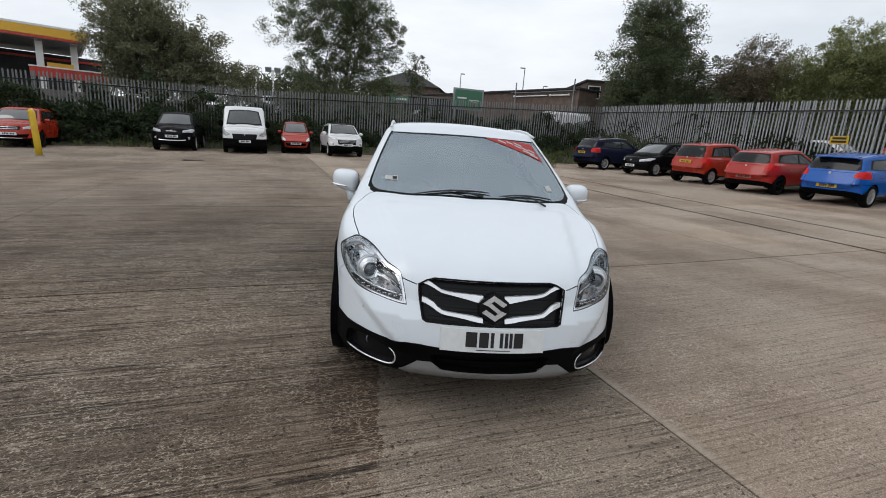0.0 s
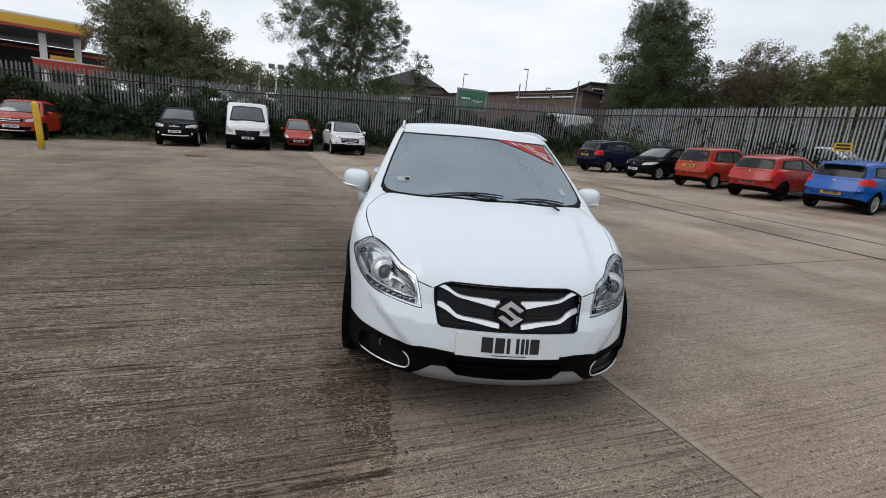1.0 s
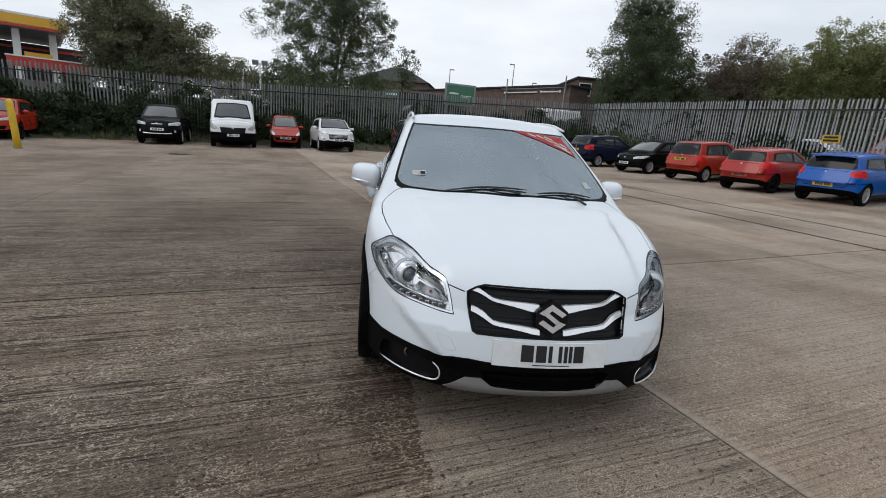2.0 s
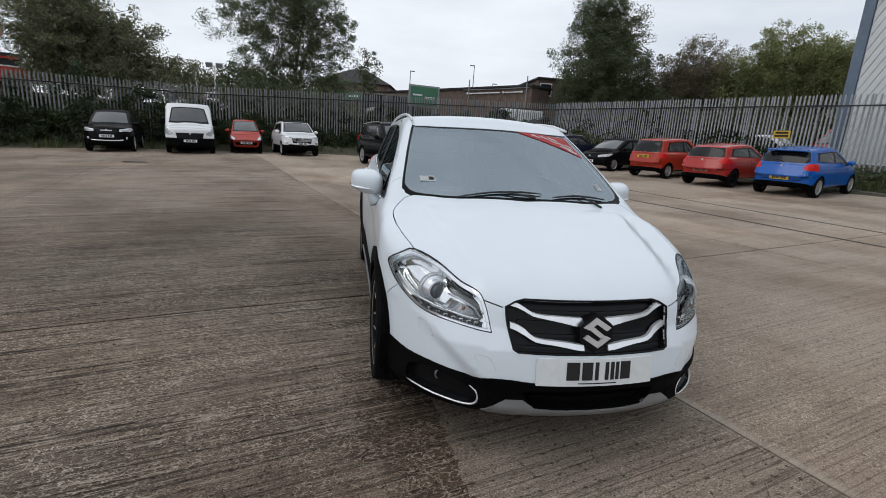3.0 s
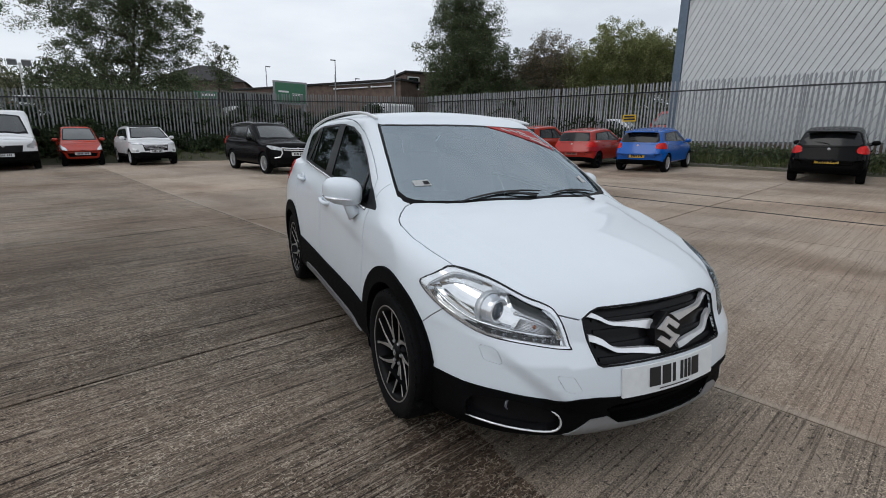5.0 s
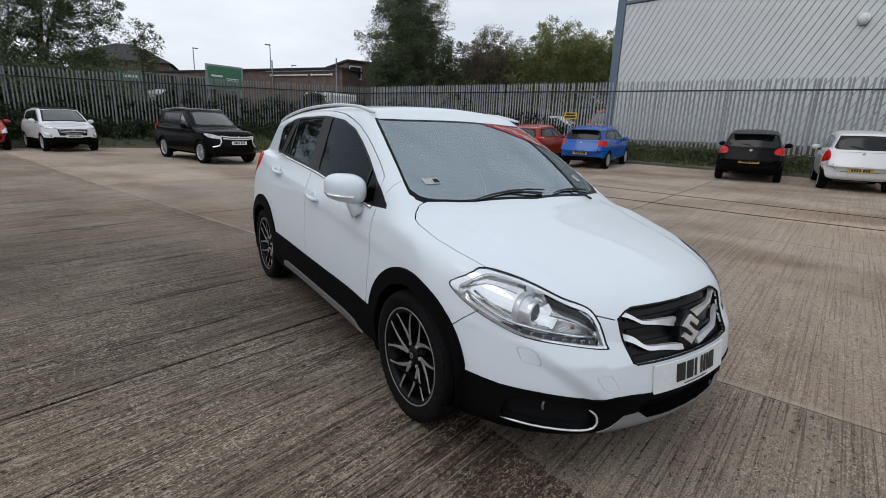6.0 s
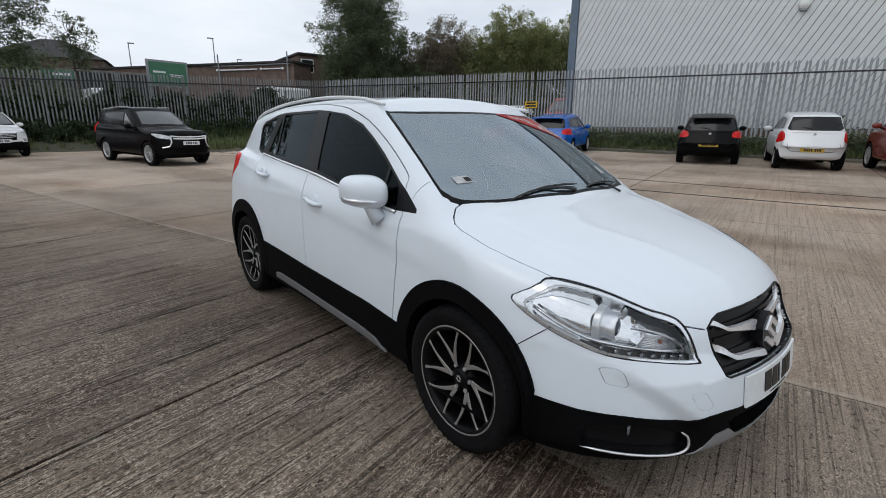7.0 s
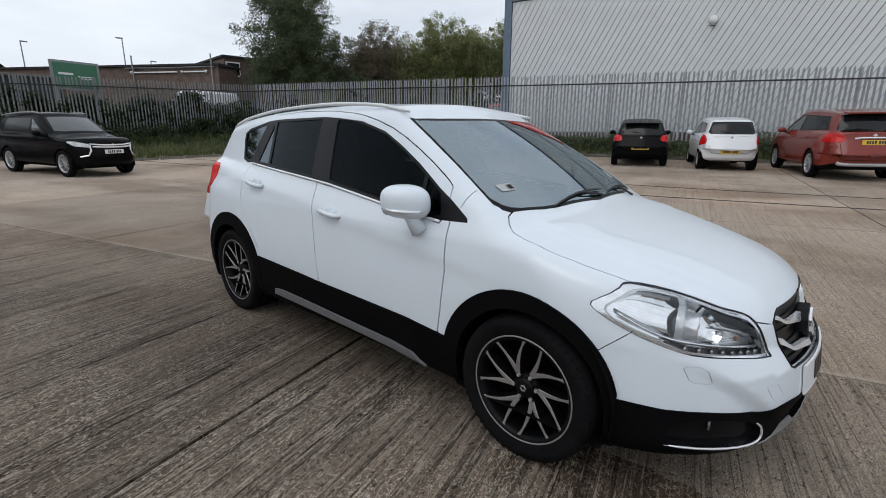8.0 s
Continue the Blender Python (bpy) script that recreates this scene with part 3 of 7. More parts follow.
def ribbon(name, pts, w, h, z, material, label, cat, kind=""):
    """A long narrow strip that follows the ground."""
    bm = bmesh.new()
    rows = []
    P = [Vector(p) for p in pts]
    fine = []
    for a, b in zip(P, P[1:]):
        k = max(2, int((b - a).length / .8))
        fine += [a + (b - a) * i / k for i in range(k)]
    fine.append(P[-1])
    for i, p in enumerate(fine):
        d = (fine[min(i + 1, len(fine) - 1)] - fine[max(i - 1, 0)]).normalized()
        s = Vector((-d.y, d.x)) * w / 2
        zz = yard(p.x, p.y) + z
        rows.append([bm.verts.new((p.x + s.x, p.y + s.y, zz - .05)), bm.verts.new((p.x + s.x * .9, p.y + s.y * .9, zz + h)), bm.verts.new((p.x - s.x * .9, p.y - s.y * .9, zz + h)), bm.verts.new((p.x - s.x, p.y - s.y, zz - .05))])
    for A, B in zip(rows, rows[1:]):
        for q in range(3):
            bm.faces.new((A[q], B[q], B[q + 1], A[q + 1]))
    bmesh.ops.recalc_face_normals(bm, faces=bm.faces)
    ob = finish(name, bm, material)
    return tagged(ob, label, cat, kind=kind)


build_land()
build_yard()
ribbon("drain_channel", [(3.3, 23.0), (5.45, 12.6), (6.6, 7.0), (7.7, 1.4), (8.3, -1.4), (9.9, -9)], .09, .004, 0, M_DRAIN, "dark iron slot drain set in the concrete", "drain", "structure")
ribbon("drain_channel", [(4.6, 23.0), (6.5, 15.1), (7.95, 8.9), (9.15, 2.1), (9.8, -1.5), (11.4, -9)], .075, .004, 0, M_DRAIN, "dark iron slot drain set in the concrete", "drain", "structure")
bm = bmesh.new()
add_box(bm, (0, 0, 0), (.75, .42, .012), bevel=.004)
for i in range(5):
    add_box(bm, (-.28 + .14 * i, 0, .008), (.05, .34, .008))
mh = finish("manhole_cover", bm, M_DRAIN)
mh.matrix_world = pose(-8.1, 15.5, yard(-8.1, 15.5) + .004, 0, 0, 15)
tagged(mh, "rectangular iron drain cover flush with the concrete", "drain cover", kind="")
# kerb stones along the right-hand bank and the grass corner
def kerb_run(a, b, length=.9):
    d = (b - a)
    n = int(d.length / length)
    ang = math.degrees(math.atan2(d.y, d.x))
    kb = tagged(new("kerb"), "low worn concrete kerb edging the grass bank", "kerb", kind="structure")
    bm = bmesh.new()
    add_box(bm, (0, 0, 0), (length - .015, .14, .26), bevel=.015)
    me = bpy.data.meshes.new("kerb_stone")
    bm.to_mesh(me)
    bm.free()
    me.materials.append(M_KERB)
    for i in range(n):
        p = a + d * (i + .5) / n
        ob = new("kerb_stone", me)
        ob.parent = kb
        ob.matrix_local = pose(p.x, p.y, yard(p.x, p.y) - .045 + random.uniform(-.012, .012), random.uniform(-1, 1), 0, ang + random.uniform(-.8, .8))


rd = (FENCE_R - FENCE_C).normalized()
rin = Vector((rd.y, -rd.x)) * -1
if fence_side(FENCE_C + rd + rin, FENCE_C, FENCE_R)[0] < 0:
    rin = -rin
kerb_run(FENCE_C + rd * 8 + rin * 1.15, FENCE_C + rd * 40 + rin * 1.15)
kerb_run(Vector((1.6, 21.3)), Vector((7.2, 20.5)))


# ---- wheels ----
def wheel(parent, x, y, r, width, side, style, rim_r=None, hero=False):
    """A tyre on its rim; side is -1 or 1 for the outer face."""
    rim_r = rim_r or r * .68
    m = pose(x, y, r, 0, 90 * side, 0)
    hub = new("wheel")
    hub.parent = parent
    hub.matrix_local = m
    seg = 64 if hero else 28
    w = width / 2
    bm = bmesh.new()
    tyre = [(rim_r, -w * .8), (rim_r + .012, -w * .92), (r - .035, -w), (r - .012, -w * .93), (r - .002, -w * .72), (r, 0), (r - .002, w * .72),
            (r - .012, w * .93), (r - .035, w), (rim_r + .05, w * 1.0), (rim_r + .012, w * .94), (rim_r, w * .82)]
    if hero:
        tyre = tyre[:4] + [(r - .003, -w * .74), (r, -w * .55), (r, -w * .37), (r - .008, -w * .36), (r - .008, -w * .31), (r, -w * .30), (r, w * .30), (r - .008, w * .31), (r - .008, w * .36), (r, w * .37), (r, w * .55), (r - .003, w * .74)] + tyre[7:]
    add_lathe(bm, tyre, seg)
    if hero:
        tread = bmesh.new()
        for i in range(54):
            t = 2 * math.pi * i / 54
            for sgn in (-1, 1):
                add_box(tread, (0, 0, 0), (.008, .026, w * .34), Matrix.Rotation(t, 4, "Z") @ Matrix.Translation((r - .0132, 0, sgn * w * .76)) @ Matrix.Rotation(sgn * .35, 4, "X"))
    tyre_ob = part("tyre", bm, M_RUBBER, hub, smooth=True)
    if hero:
        tagged(part("tread", tread, M_RUBBER, tyre_ob), kind="stuff")
    bm = bmesh.new()
    add_lathe(bm, [(rim_r, -w * .8), (rim_r - .02, -w * .6), (rim_r - .035, 0), (rim_r - .022, w * .7), (rim_r - .012, w * .86), (rim_r + .004, w * .92), (rim_r + .006, w * .86)], seg)
    part("rim", bm, M_ALLOYBLACK if hero else style[1], hub, smooth=True)
    if hero:
        bm = bmesh.new()
        add_lathe(bm, [(rim_r - .003, w * .885), (rim_r, w * .91), (rim_r + .004, w * .922), (rim_r + .006, w * .90)], seg)
        part("rim_edge", bm, M_ALLOY, hub, smooth=True)
    bm = bmesh.new()
    add_lathe(bm, [(rim_r - .03, -w * .1), (.05, -w * .2), (0.001, -w * .2)], seg)
    part("brake_disc", bm, M_DARK, hub, smooth=True)
    spokes, fat, tone = style[0], style[2], style[1]
    R0, R1 = r * .15, rim_r - .008
    for i in range(spokes):
        a = 2 * math.pi * (i + (.567 if hero else .25)) / spokes
        rot = Matrix.Rotation(a, 4, "Z")
        if hero:
            # a machined V: one blade runs out straight, the other sweeps round, both thin out and flare into the rim
            for sweep in (4, -35):
                e = radians(sweep)
                p0, p1 = Vector((R0 * 1.42, 0)), Vector((R1 * math.cos(e), R1 * math.sin(e)))
                d = (p1 - p0).normalized()
                nrm = Vector((-d.y, d.x))
                bm = bmesh.new()
                rows = []
                for k in range(9):
                    t = k / 8
                    c = p0 + (p1 - p0) * t + nrm * (.010 * math.sin(math.pi * t) * (1 if sweep < 0 else -.6))
                    hw = .0095 * (1 - t) ** 1.1 + .0030 + .006 * max(0, t - .82) / .18
                    top = w * (.60 + .24 * t)
                    rows.append([bm.verts.new((c.x + nrm.x * o, c.y + nrm.y * o, top - dp)) for o, dp in ((-hw * 1.5, .05), (-hw, .002), (-hw * .8, 0), (hw * .8, 0), (hw, .002), (hw * 1.5, .05))])
                for A, B in zip(rows, rows[1:]):
                    for q in range(5):
                        f = bm.faces.new((A[q], B[q], B[q + 1], A[q + 1]))
                        f.material_index = 1 if 0 < q < 4 else 0
                bmesh.ops.transform(bm, matrix=rot, verts=bm.verts)
                part("spoke", bm, (M_ALLOYBLACK, M_ALLOY), hub)
            bm = bmesh.new()
            add_prism(bm, [(R0 * .7, -.020), (R0 * 1.3, -.012), (R0 * 1.62, -.008), (R0 * 1.62, .008), (R0 * 1.3, .014), (R0 * .7, .020)], w * .3, w * .585, rot)
            part("spoke_web", bm, M_ALLOYBLACK, hub)
            bm = bmesh.new()
            add_lathe(bm, [(.0, .012), (.008, .012), (.010, 0)], 6, rot @ Matrix.Translation((.056, .0, w * .55)) @ Matrix())
            part("wheel_nut", bm, M_SATIN, hub)
        else:
            bm = bmesh.new()
            rows = []
            for k in range(4):
                t = k / 3
                rad = R0 * .7 + (R1 - R0 * .7) * t
                hw = fat * (1 - .3 * t)
                rows.append([bm.verts.new((rad, -hw, w * .4)), bm.verts.new((rad, -hw * .8, w * (.6 + .2 * t))), bm.verts.new((rad, hw * .8, w * (.6 + .2 * t))), bm.verts.new((rad, hw, w * .4))])
            for A, B in zip(rows, rows[1:]):
                for q in range(3):
                    bm.faces.new((A[q], B[q], B[q + 1], A[q + 1]))
            bmesh.ops.transform(bm, matrix=rot, verts=bm.verts)
            part("spoke", bm, tone, hub)
    bm = bmesh.new()
    cr = .036 if hero else .04
    add_lathe(bm, [(R0 + .012, w * .3), (R0 + .006, w * .52), (cr + .006, w * .56), (cr, w * .66), (cr * .8, w * .7), (.001, w * .7)], 24)
    part("hub_cap", bm, M_ALLOYBLACK if hero else tone, hub, smooth=True)
    if hero:
        bm = bmesh.new()
        for sg in (1, -1):
            add_prism(bm, [(sg * x, sg * y2) for x, y2 in ((-.015, .006), (0, .016), (.015, .006), (.009, .002), (0, .008), (-.009, .002))], w * .7 + .001, w * .7 + .003, Matrix.Rotation(1.2, 4, "Z"))
        part("hub_badge", bm, M_SATIN, hub)
    return hub


def number_plate(parent, m, material, name="number_plate"):
    """A plate with plain bars in place of its characters."""
    bm = bmesh.new()
    add_prism(bm, rounded(.52, .111, .008), 0, .006, m)
    pl = part(name, bm, material, parent)
    x = -.175
    for c in "1111 111":
        if c != " ":
            bm = bmesh.new()
            add_prism(bm, [(x, -.036), (x + .034, -.036), (x + .034, .036), (x, .036)], .006, .0075, m)
            part("plate_bar", bm, M_INK, pl)
        x += .05 if c != " " else .03
    return pl


# ---- the white crossover ----
HERO = dict(
    y0=-.845, y1=3.42, floor=.19, shoulder=(.013, .845, .11), hood_edge=(.60, .43, .020),
    deck=[(-.9, .66), (-.8, .735), (-.65, .81), (-.4, .89), (-.1, .955), (.1, .995), (.35, 1.0), (.8, 1.025), (1.5, 1.065), (2.35, 1.115), (3.2, 1.15), (3.5, 1.14)],
    deck_drop=[(-1, .2), (-.5, .12), (.1, .05), (.4, .02), (4, .02)],
    roof=[(.4, 1.47), (.8, 1.505), (1.1, 1.53), (1.6, 1.545), (2.2, 1.53), (2.8, 1.48), (3.2, 1.42)],
    plan=[(-.9, .80), (-.5, .845), (-.1, .872), (.3, .868), (.8, .86), (1.6, .862), (2.2, .872), (2.6, .88), (3.0, .862), (3.42, .80)],
    side=[(.15, -.06), (.25, -.025), (.4, -.005), (.58, 0), (.75, -.008), (.88, -.022), (.97, -.05), (1.05, -.085), (1.15, -.125)],
    nose=[(.15, .06), (.22, 0), (.27, -.03), (.42, -.02), (.55, 0), (.65, .025), (.72, .05), (.80, .11), (.90, .24)],
    tail=[(.2, -.08), (.35, 0), (.55, 0), (.75, -.04), (.95, -.08), (1.15, -.12)],
    cab=[(.9, .835), (1.05, .782), (1.25, .705), (1.45, .628), (1.6, .56)],
    cabplan=[(0, 0), (2.0, 0), (2.6, -.025), (3.2, -.09)],
    screen=((.06, .99), (.90, 1.47)), screen_bow=.1, screen_drop=.1, screen_bulge=.02, beak=(.030, .50, .385, .60), tailgate=((3.34, 1.0), (3.06, 1.46)),
)


def white_crossover(m):
    car = thing("crossover_car", m, "white five-door crossover with black cladding parked on wet concrete", "car")
    S = Shell(HERO).mesh(124, 92, 34)
    outer = lambda c: c.x > .4
    ahead = lambda c: c.y < -.2
    up = lambda c: c.z > .6
    # bumper, bonnet and cowl
    S.cut("bumper", [(-1.2, .1), (-.36, .1), (-.385, .42), (-.299, .585), (-.401, .674), (-.62, .71), (-.79, .715), (-1.2, .72)], "side")
    S.cut("tail_bumper", [(2.96, .1), (2.965, .585), (3.08, .64), (3.2, .66), (3.6, .66), (3.6, .1)], "side")
    S.cut("tailgate", [(0, .66), (.5, .66), (.60, .80), (.57, 1.05), (.50, 1.42), (0, 1.44)], "front", lambda c: c.y > 2.95)
    S.cut("cowl", [(0, .09), (.35, .12), (.66, .20), (.70, .24), (.70, .30), (.5, .23), (0, .16)], "top", lambda c: c.z > .95)
    hood = [(0, .104), (.35, .134), (.6, .196), (.655, .212), (.70, .204), (.738, .172), (.765, .132), (.780, .07), (.782, 0), (.774, -.08), (.755, -.18), (.725, -.3), (.703, -.388), (.62, -.522), (.543, -.647), (.50, -.72), (.44, -.76), (.38, -.79), (.2, -.86), (0, -.87)]
    S.cut("hood", hood, "top", lambda c: c.z > .66)
    S.line(soften(hood[2:15], 1, closed=False), "top", .006, lambda c: c.z > .66)
    S.line([(.50, .702), (.455, .699), (.39, .682)], "front", .005, ahead)
    # windscreen
    rim = soften([(0, .106), (.39, .138), (.54, .175), (.655, .215), (.705, .265), (.705, .35), (.60, .89), (.565, .915), (.417, .875), (.2, .845), (0, .838)], 2, closed=False)
    S.cut("frit", [(-.1, .106)] + rim + [(-.1, .838)], "top", lambda c: c.z > .95)
    pane = soften([(0, .125), (.36, .153), (.52, .187), (.64, .232), (.686, .292), (.684, .385), (.588, .862), (.558, .892), (.41, .85), (.2, .822), (0, .815)], 2, closed=False)
    S.cut("windscreen", [(-.1, .125)] + pane + [(-.1, .815)], "top", lambda c: c.z > .95)
    # doors
    front_door = [(.441, .96), (.436, .739), (.455, .56), (.48, .40), (1.46, .40), (1.471, .523), (1.502, .755), (1.523, .895), (1.545, 1.05), (1.585, 1.25), (1.601, 1.484), (1.44, 1.472), (1.257, 1.45), (.99, 1.381), (.744, 1.272), (.561, 1.172), (.484, 1.121), (.478, 1.095), (.47, 1.03)]
    rear_door = [(1.601, 1.484), (1.585, 1.25), (1.545, 1.05), (1.523, .895), (1.502, .755), (1.471, .523), (1.46, .40), (2.15, .40), (2.19, .56), (2.28, .69), (2.39, .79), (2.44, .93), (2.45, 1.1), (2.40, 1.25), (2.294, 1.475), (1.946, 1.49)]
    S.cut("front_door", front_door, "side", outer)
    S.cut("rear_door", rear_door, "side", outer)
    S.line(front_door[:4], "side", .0075, outer)
    S.line(front_door[4:10], "side", .007, outer)
    S.line(soften(front_door[10:] + front_door[:1], 2, closed=False), "side", .005, outer)
    S.line(rear_door[8:14], "side", .005, outer)
    S.line(rear_door[13:] + rear_door[:1], "side", .005, outer)
    S.line([(.402, 1.03), (.372, 1.105)], "side", .004, outer)
    # glasshouse
    dlo = [(.343, .972), (.491, .966), (.834, .996), (1.332, 1.055), (1.538, 1.075), (2.406, 1.142), (2.526, 1.136), (2.61, 1.16), (2.69, 1.30), (2.70, 1.345), (2.64, 1.378), (2.357, 1.43), (2.21, 1.441), (1.671, 1.450), (1.512, 1.442), (1.265, 1.419), (1.04, 1.362), (.874, 1.287), (.72, 1.207), (.542, 1.1), (.456, 1.055), (.35, .99)]
    S.cut("window_trim", dlo, "side", outer)
    S.cut("belt_chrome", [(.50, .95), (.834, .98), (1.332, 1.039), (1.538, 1.059), (2.44, 1.127), (2.406, 1.142), (1.538, 1.075), (1.332, 1.055), (.834, .996), (.491, .966)], "side", outer)
    S.cut("quarter_pane", [(.51, .985), (.645, .997), (.645, 1.148), (.54, 1.082)], "side", outer)
    S.cut("front_window", soften([(.67, .995), (1.0, 1.03), (1.38, 1.076), (1.432, 1.085), (1.45, 1.14), (1.475, 1.27), (1.50, 1.41), (1.495, 1.432), (1.38, 1.427), (1.265, 1.407), (1.04, 1.349), (.874, 1.272), (.72, 1.188), (.67, 1.158)], 1), "side", outer)
    S.cut("rear_window", [(1.63, 1.098), (2.165, 1.14), (2.215, 1.425), (1.667, 1.436), (1.655, 1.25)], "side", outer)
    S.cut("fixed_pane", [(2.195, 1.143), (2.35, 1.153), (2.245, 1.41)], "side", outer)
    S.cut("rear_quarter", [(2.36, 1.413), (2.62, 1.366), (2.672, 1.34), (2.665, 1.3), (2.6, 1.18), (2.53, 1.152), (2.475, 1.165)], "side", outer)
    S.cut("rear_screen", soften([(-.01, 1.08), (.42, 1.07), (.52, 1.10), (.50, 1.22), (.44, 1.38), (.2, 1.41), (-.01, 1.415)], 1), "front", lambda c: c.y > 2.95)
    S.cut("tail_lamp", soften([(2.90, 1.085), (3.05, 1.12), (3.4, 1.08), (3.45, .9), (3.3, .85), (3.12, .86), (2.98, .95)], 2), "side", lambda c: c.x > .35)
    # black cladding
    def arc(cy, cz, r, a0, a1, n):
        return [(cy + r * math.cos(radians(a0 + (a1 - a0) * i / n)), cz + r * math.sin(radians(a0 + (a1 - a0) * i / n))) for i in range(n + 1)]
    S.cut("side_cladding", [(.40, .12), (.428, .432), (.71, .452), (1.487, .473), (2.19, .506), (2.22, .12)], "side", outer)
    S.cut("arch_cladding", [(.435, .1)] + arc(.022, .33, .413, 14, 166, 26) + [(-.36, .1)], "side", outer)
    S.cut("rear_arch_cladding", [(3.0, .1)] + arc(2.6, .345, .425, 8, 172, 26) + [(2.2, .1)], "side", outer)
    S.cut("front_cladding", [(-.1, .05), (.95, .05), (.95, .414), (.82, .413), (.75, .40), (.66, .40), (.50, .386), (.43, .400), (.36, .402), (.26, .394), (-.1, .394)], "front", lambda c: c.y < -.365)
    S.cut("rear_cladding", [(2.99, .05), (2.995, .5), (3.6, .44), (3.6, .05)], "side", lambda c: c.y > 2.95)
    S.cut("wheel_hole", [(.345, -.1)] + arc(.004, .322, .347, 0, 180, 26) + [(-.34, -.1)], "side", outer)
    S.cut("wheel_hole", [(2.95, -.1)] + arc(2.602, .325, .352, 0, 180, 26) + [(2.25, -.1)], "side", outer)
    S.cut("sill_strip", soften([(.575, .222), (.655, .272), (.80, .288), (1.9, .320), (1.985, .312), (2.0, .272), (.81, .246)], 1), "side", outer)
    # front openings
    grille = [(-.1, .716), (.13, .716), (.30, .717), (.338, .706), (.378, .684), (.372, .62), (.352, .527), (.335, .518), (-.1, .518)]
    S.cut("grille", grille, "front", ahead)
    S.cut("intake", soften([(-.1, .362), (.27, .357), (.305, .342), (.265, .277), (-.1, .268)], 1), "front", ahead)
    skid = [(-.1, .262), (.14, .264), (.245, .27), (.295, .306), (.365, .302), (.455, .238), (.40, .214), (-.1, .21)]
    S.cut("skid_plate", skid, "front", ahead)
    pod = soften([(.735, .262), (.63, .258), (.515, .252), (.478, .282), (.488, .325), (.57, .36), (.66, .37), (.735, .345)], 3)
    S.cut("fog_pod", pod, "front", lambda c: c.y < -.3)
    lamp = soften([(.824, .764), (.768, .812), (.712, .832), (.62, .806), (.543, .757), (.488, .735), (.462, .705), (.436, .595), (.448, .578), (.58, .592), (.69, .604), (.755, .638), (.795, .676), (.822, .722)], 3)
    S.cut("lamp_edge", lamp, "front", ahead)
    ctr = (.64, .69)
    S.cut("headlight_brow", [(ctr[0] + (x - ctr[0]) * (.979 if x < .7 else .995), ctr[1] + (z - ctr[1]) * (.960 if x < .7 else .987)) for x, z in lamp], "front", ahead)
    inner = soften([(.809, .756), (.763, .799), (.708, .816), (.62, .786), (.548, .740), (.502, .720), (.475, .694), (.453, .604), (.460, .590), (.58, .602), (.69, .614), (.748, .648), (.789, .684), (.811, .720)], 3)
    S.cut("lamp_inner", inner, "front", ahead)
    S.cut("headlight", [(.64 + (x - .64) * .985, .684 + (z - .684) * .955) for x, z in inner], "front", ahead)
    S.cut("lamp_cavity", soften([(.602, .718), (.600, .762), (.550, .732), (.506, .711), (.484, .686), (.470, .640), (.492, .656), (.53, .682), (.575, .700)], 1), "front", ahead)
    S.cut("indicator", soften([(.622, .650), (.590, .690), (.535, .674), (.500, .652), (.477, .612), (.50, .618), (.57, .628), (.622, .640)], 1), "front", ahead)
    S.cut("led_strip", soften([(.738, .650), (.69, .635), (.58, .623), (.468, .612), (.472, .594), (.58, .604), (.69, .616), (.742, .646)], 1), "front", ahead)
    S.line([(.705, .567), (.680, .566), (.668, .555), (.655, .512), (.660, .504), (.692, .507), (.701, .514), (.711, .558), (.705, .567)], "front", .0012, ahead)
    S.line([(.50, .490), (.452, .486), (.444, .480), (.418, .434), (.424, .427), (.455, .423), (.478, .436), (.503, .482), (.50, .490)], "front", .0010, ahead)
    S.line([(-.299, .585), (-.401, .674)], "side", .004, outer)
    white = M_WHITE
    S.panel("body_side", "body", white, car, halves=False, label="white painted body shell")
    S.panel("front_bumper", "bumper", white, car, halves=False)
    S.panel("rear_bumper", "tail_bumper", white, car, halves=False)
    S.panel("tailgate", "tailgate", white, car, halves=False)
    S.panel("bonnet", "hood", white, car, halves=False)
    S.panel("front_door", "front_door", white, car)
    S.panel("rear_door", "rear_door", white, car)
    S.panel("window_trim", "window_trim", M_GLOSSBLACK, car, off=-.001)
    S.panel("belt_seal", "belt_chrome", M_GLOSSBLACK, car)
    S.panel("inner_lining", ["body", "front_door", "rear_door", "tailgate", "tail_bumper"], M_DASH, car, off=-.035, lip=0, halves=False)
    for sg in (1, -1):
        bm = bmesh.new()
        pts = []
        for y, z in soften([(.50, .960), (.834, .990), (1.332, 1.049), (1.538, 1.069), (2.43, 1.136)], 6, closed=False):
            q = S.cast(np.array([(0., y, z)]), np.array([(1., 0., 0.)]), far=1.1)[0]
            pts.append((sg * (q[0] + .004), y, z))
        add_tube(bm, pts, .0085, 6)
        part("belt_moulding", bm, M_CHROME, car, "bright chrome waistline strip", smooth=True)
    S.panel("windscreen_border", ["frit", "cowl"], M_FRIT, car, off=-.002, halves=False)
    S.panel("windscreen", "windscreen", M_SCREEN, car, off=-.002, lip=0, halves=False)
    for nm, rg, mt in (("quarter_pane", "quarter_pane", M_SIDEGLASS), ("front_side_window", "front_window", M_SIDEGLASS), ("rear_side_window", "rear_window", M_PRIVACY), ("fixed_pane", "fixed_pane", M_QUARTER), ("rear_quarter_window", "rear_quarter", M_QUARTER)):
        S.panel(nm, rg, mt, car, off=-.006, lip=0)
    S.panel("rear_screen", "rear_screen", M_PRIVACY, car, off=-.003, lip=0, halves=False)
    S.panel("tail_lamp", "tail_lamp", M_REDLAMP, car, off=.004)
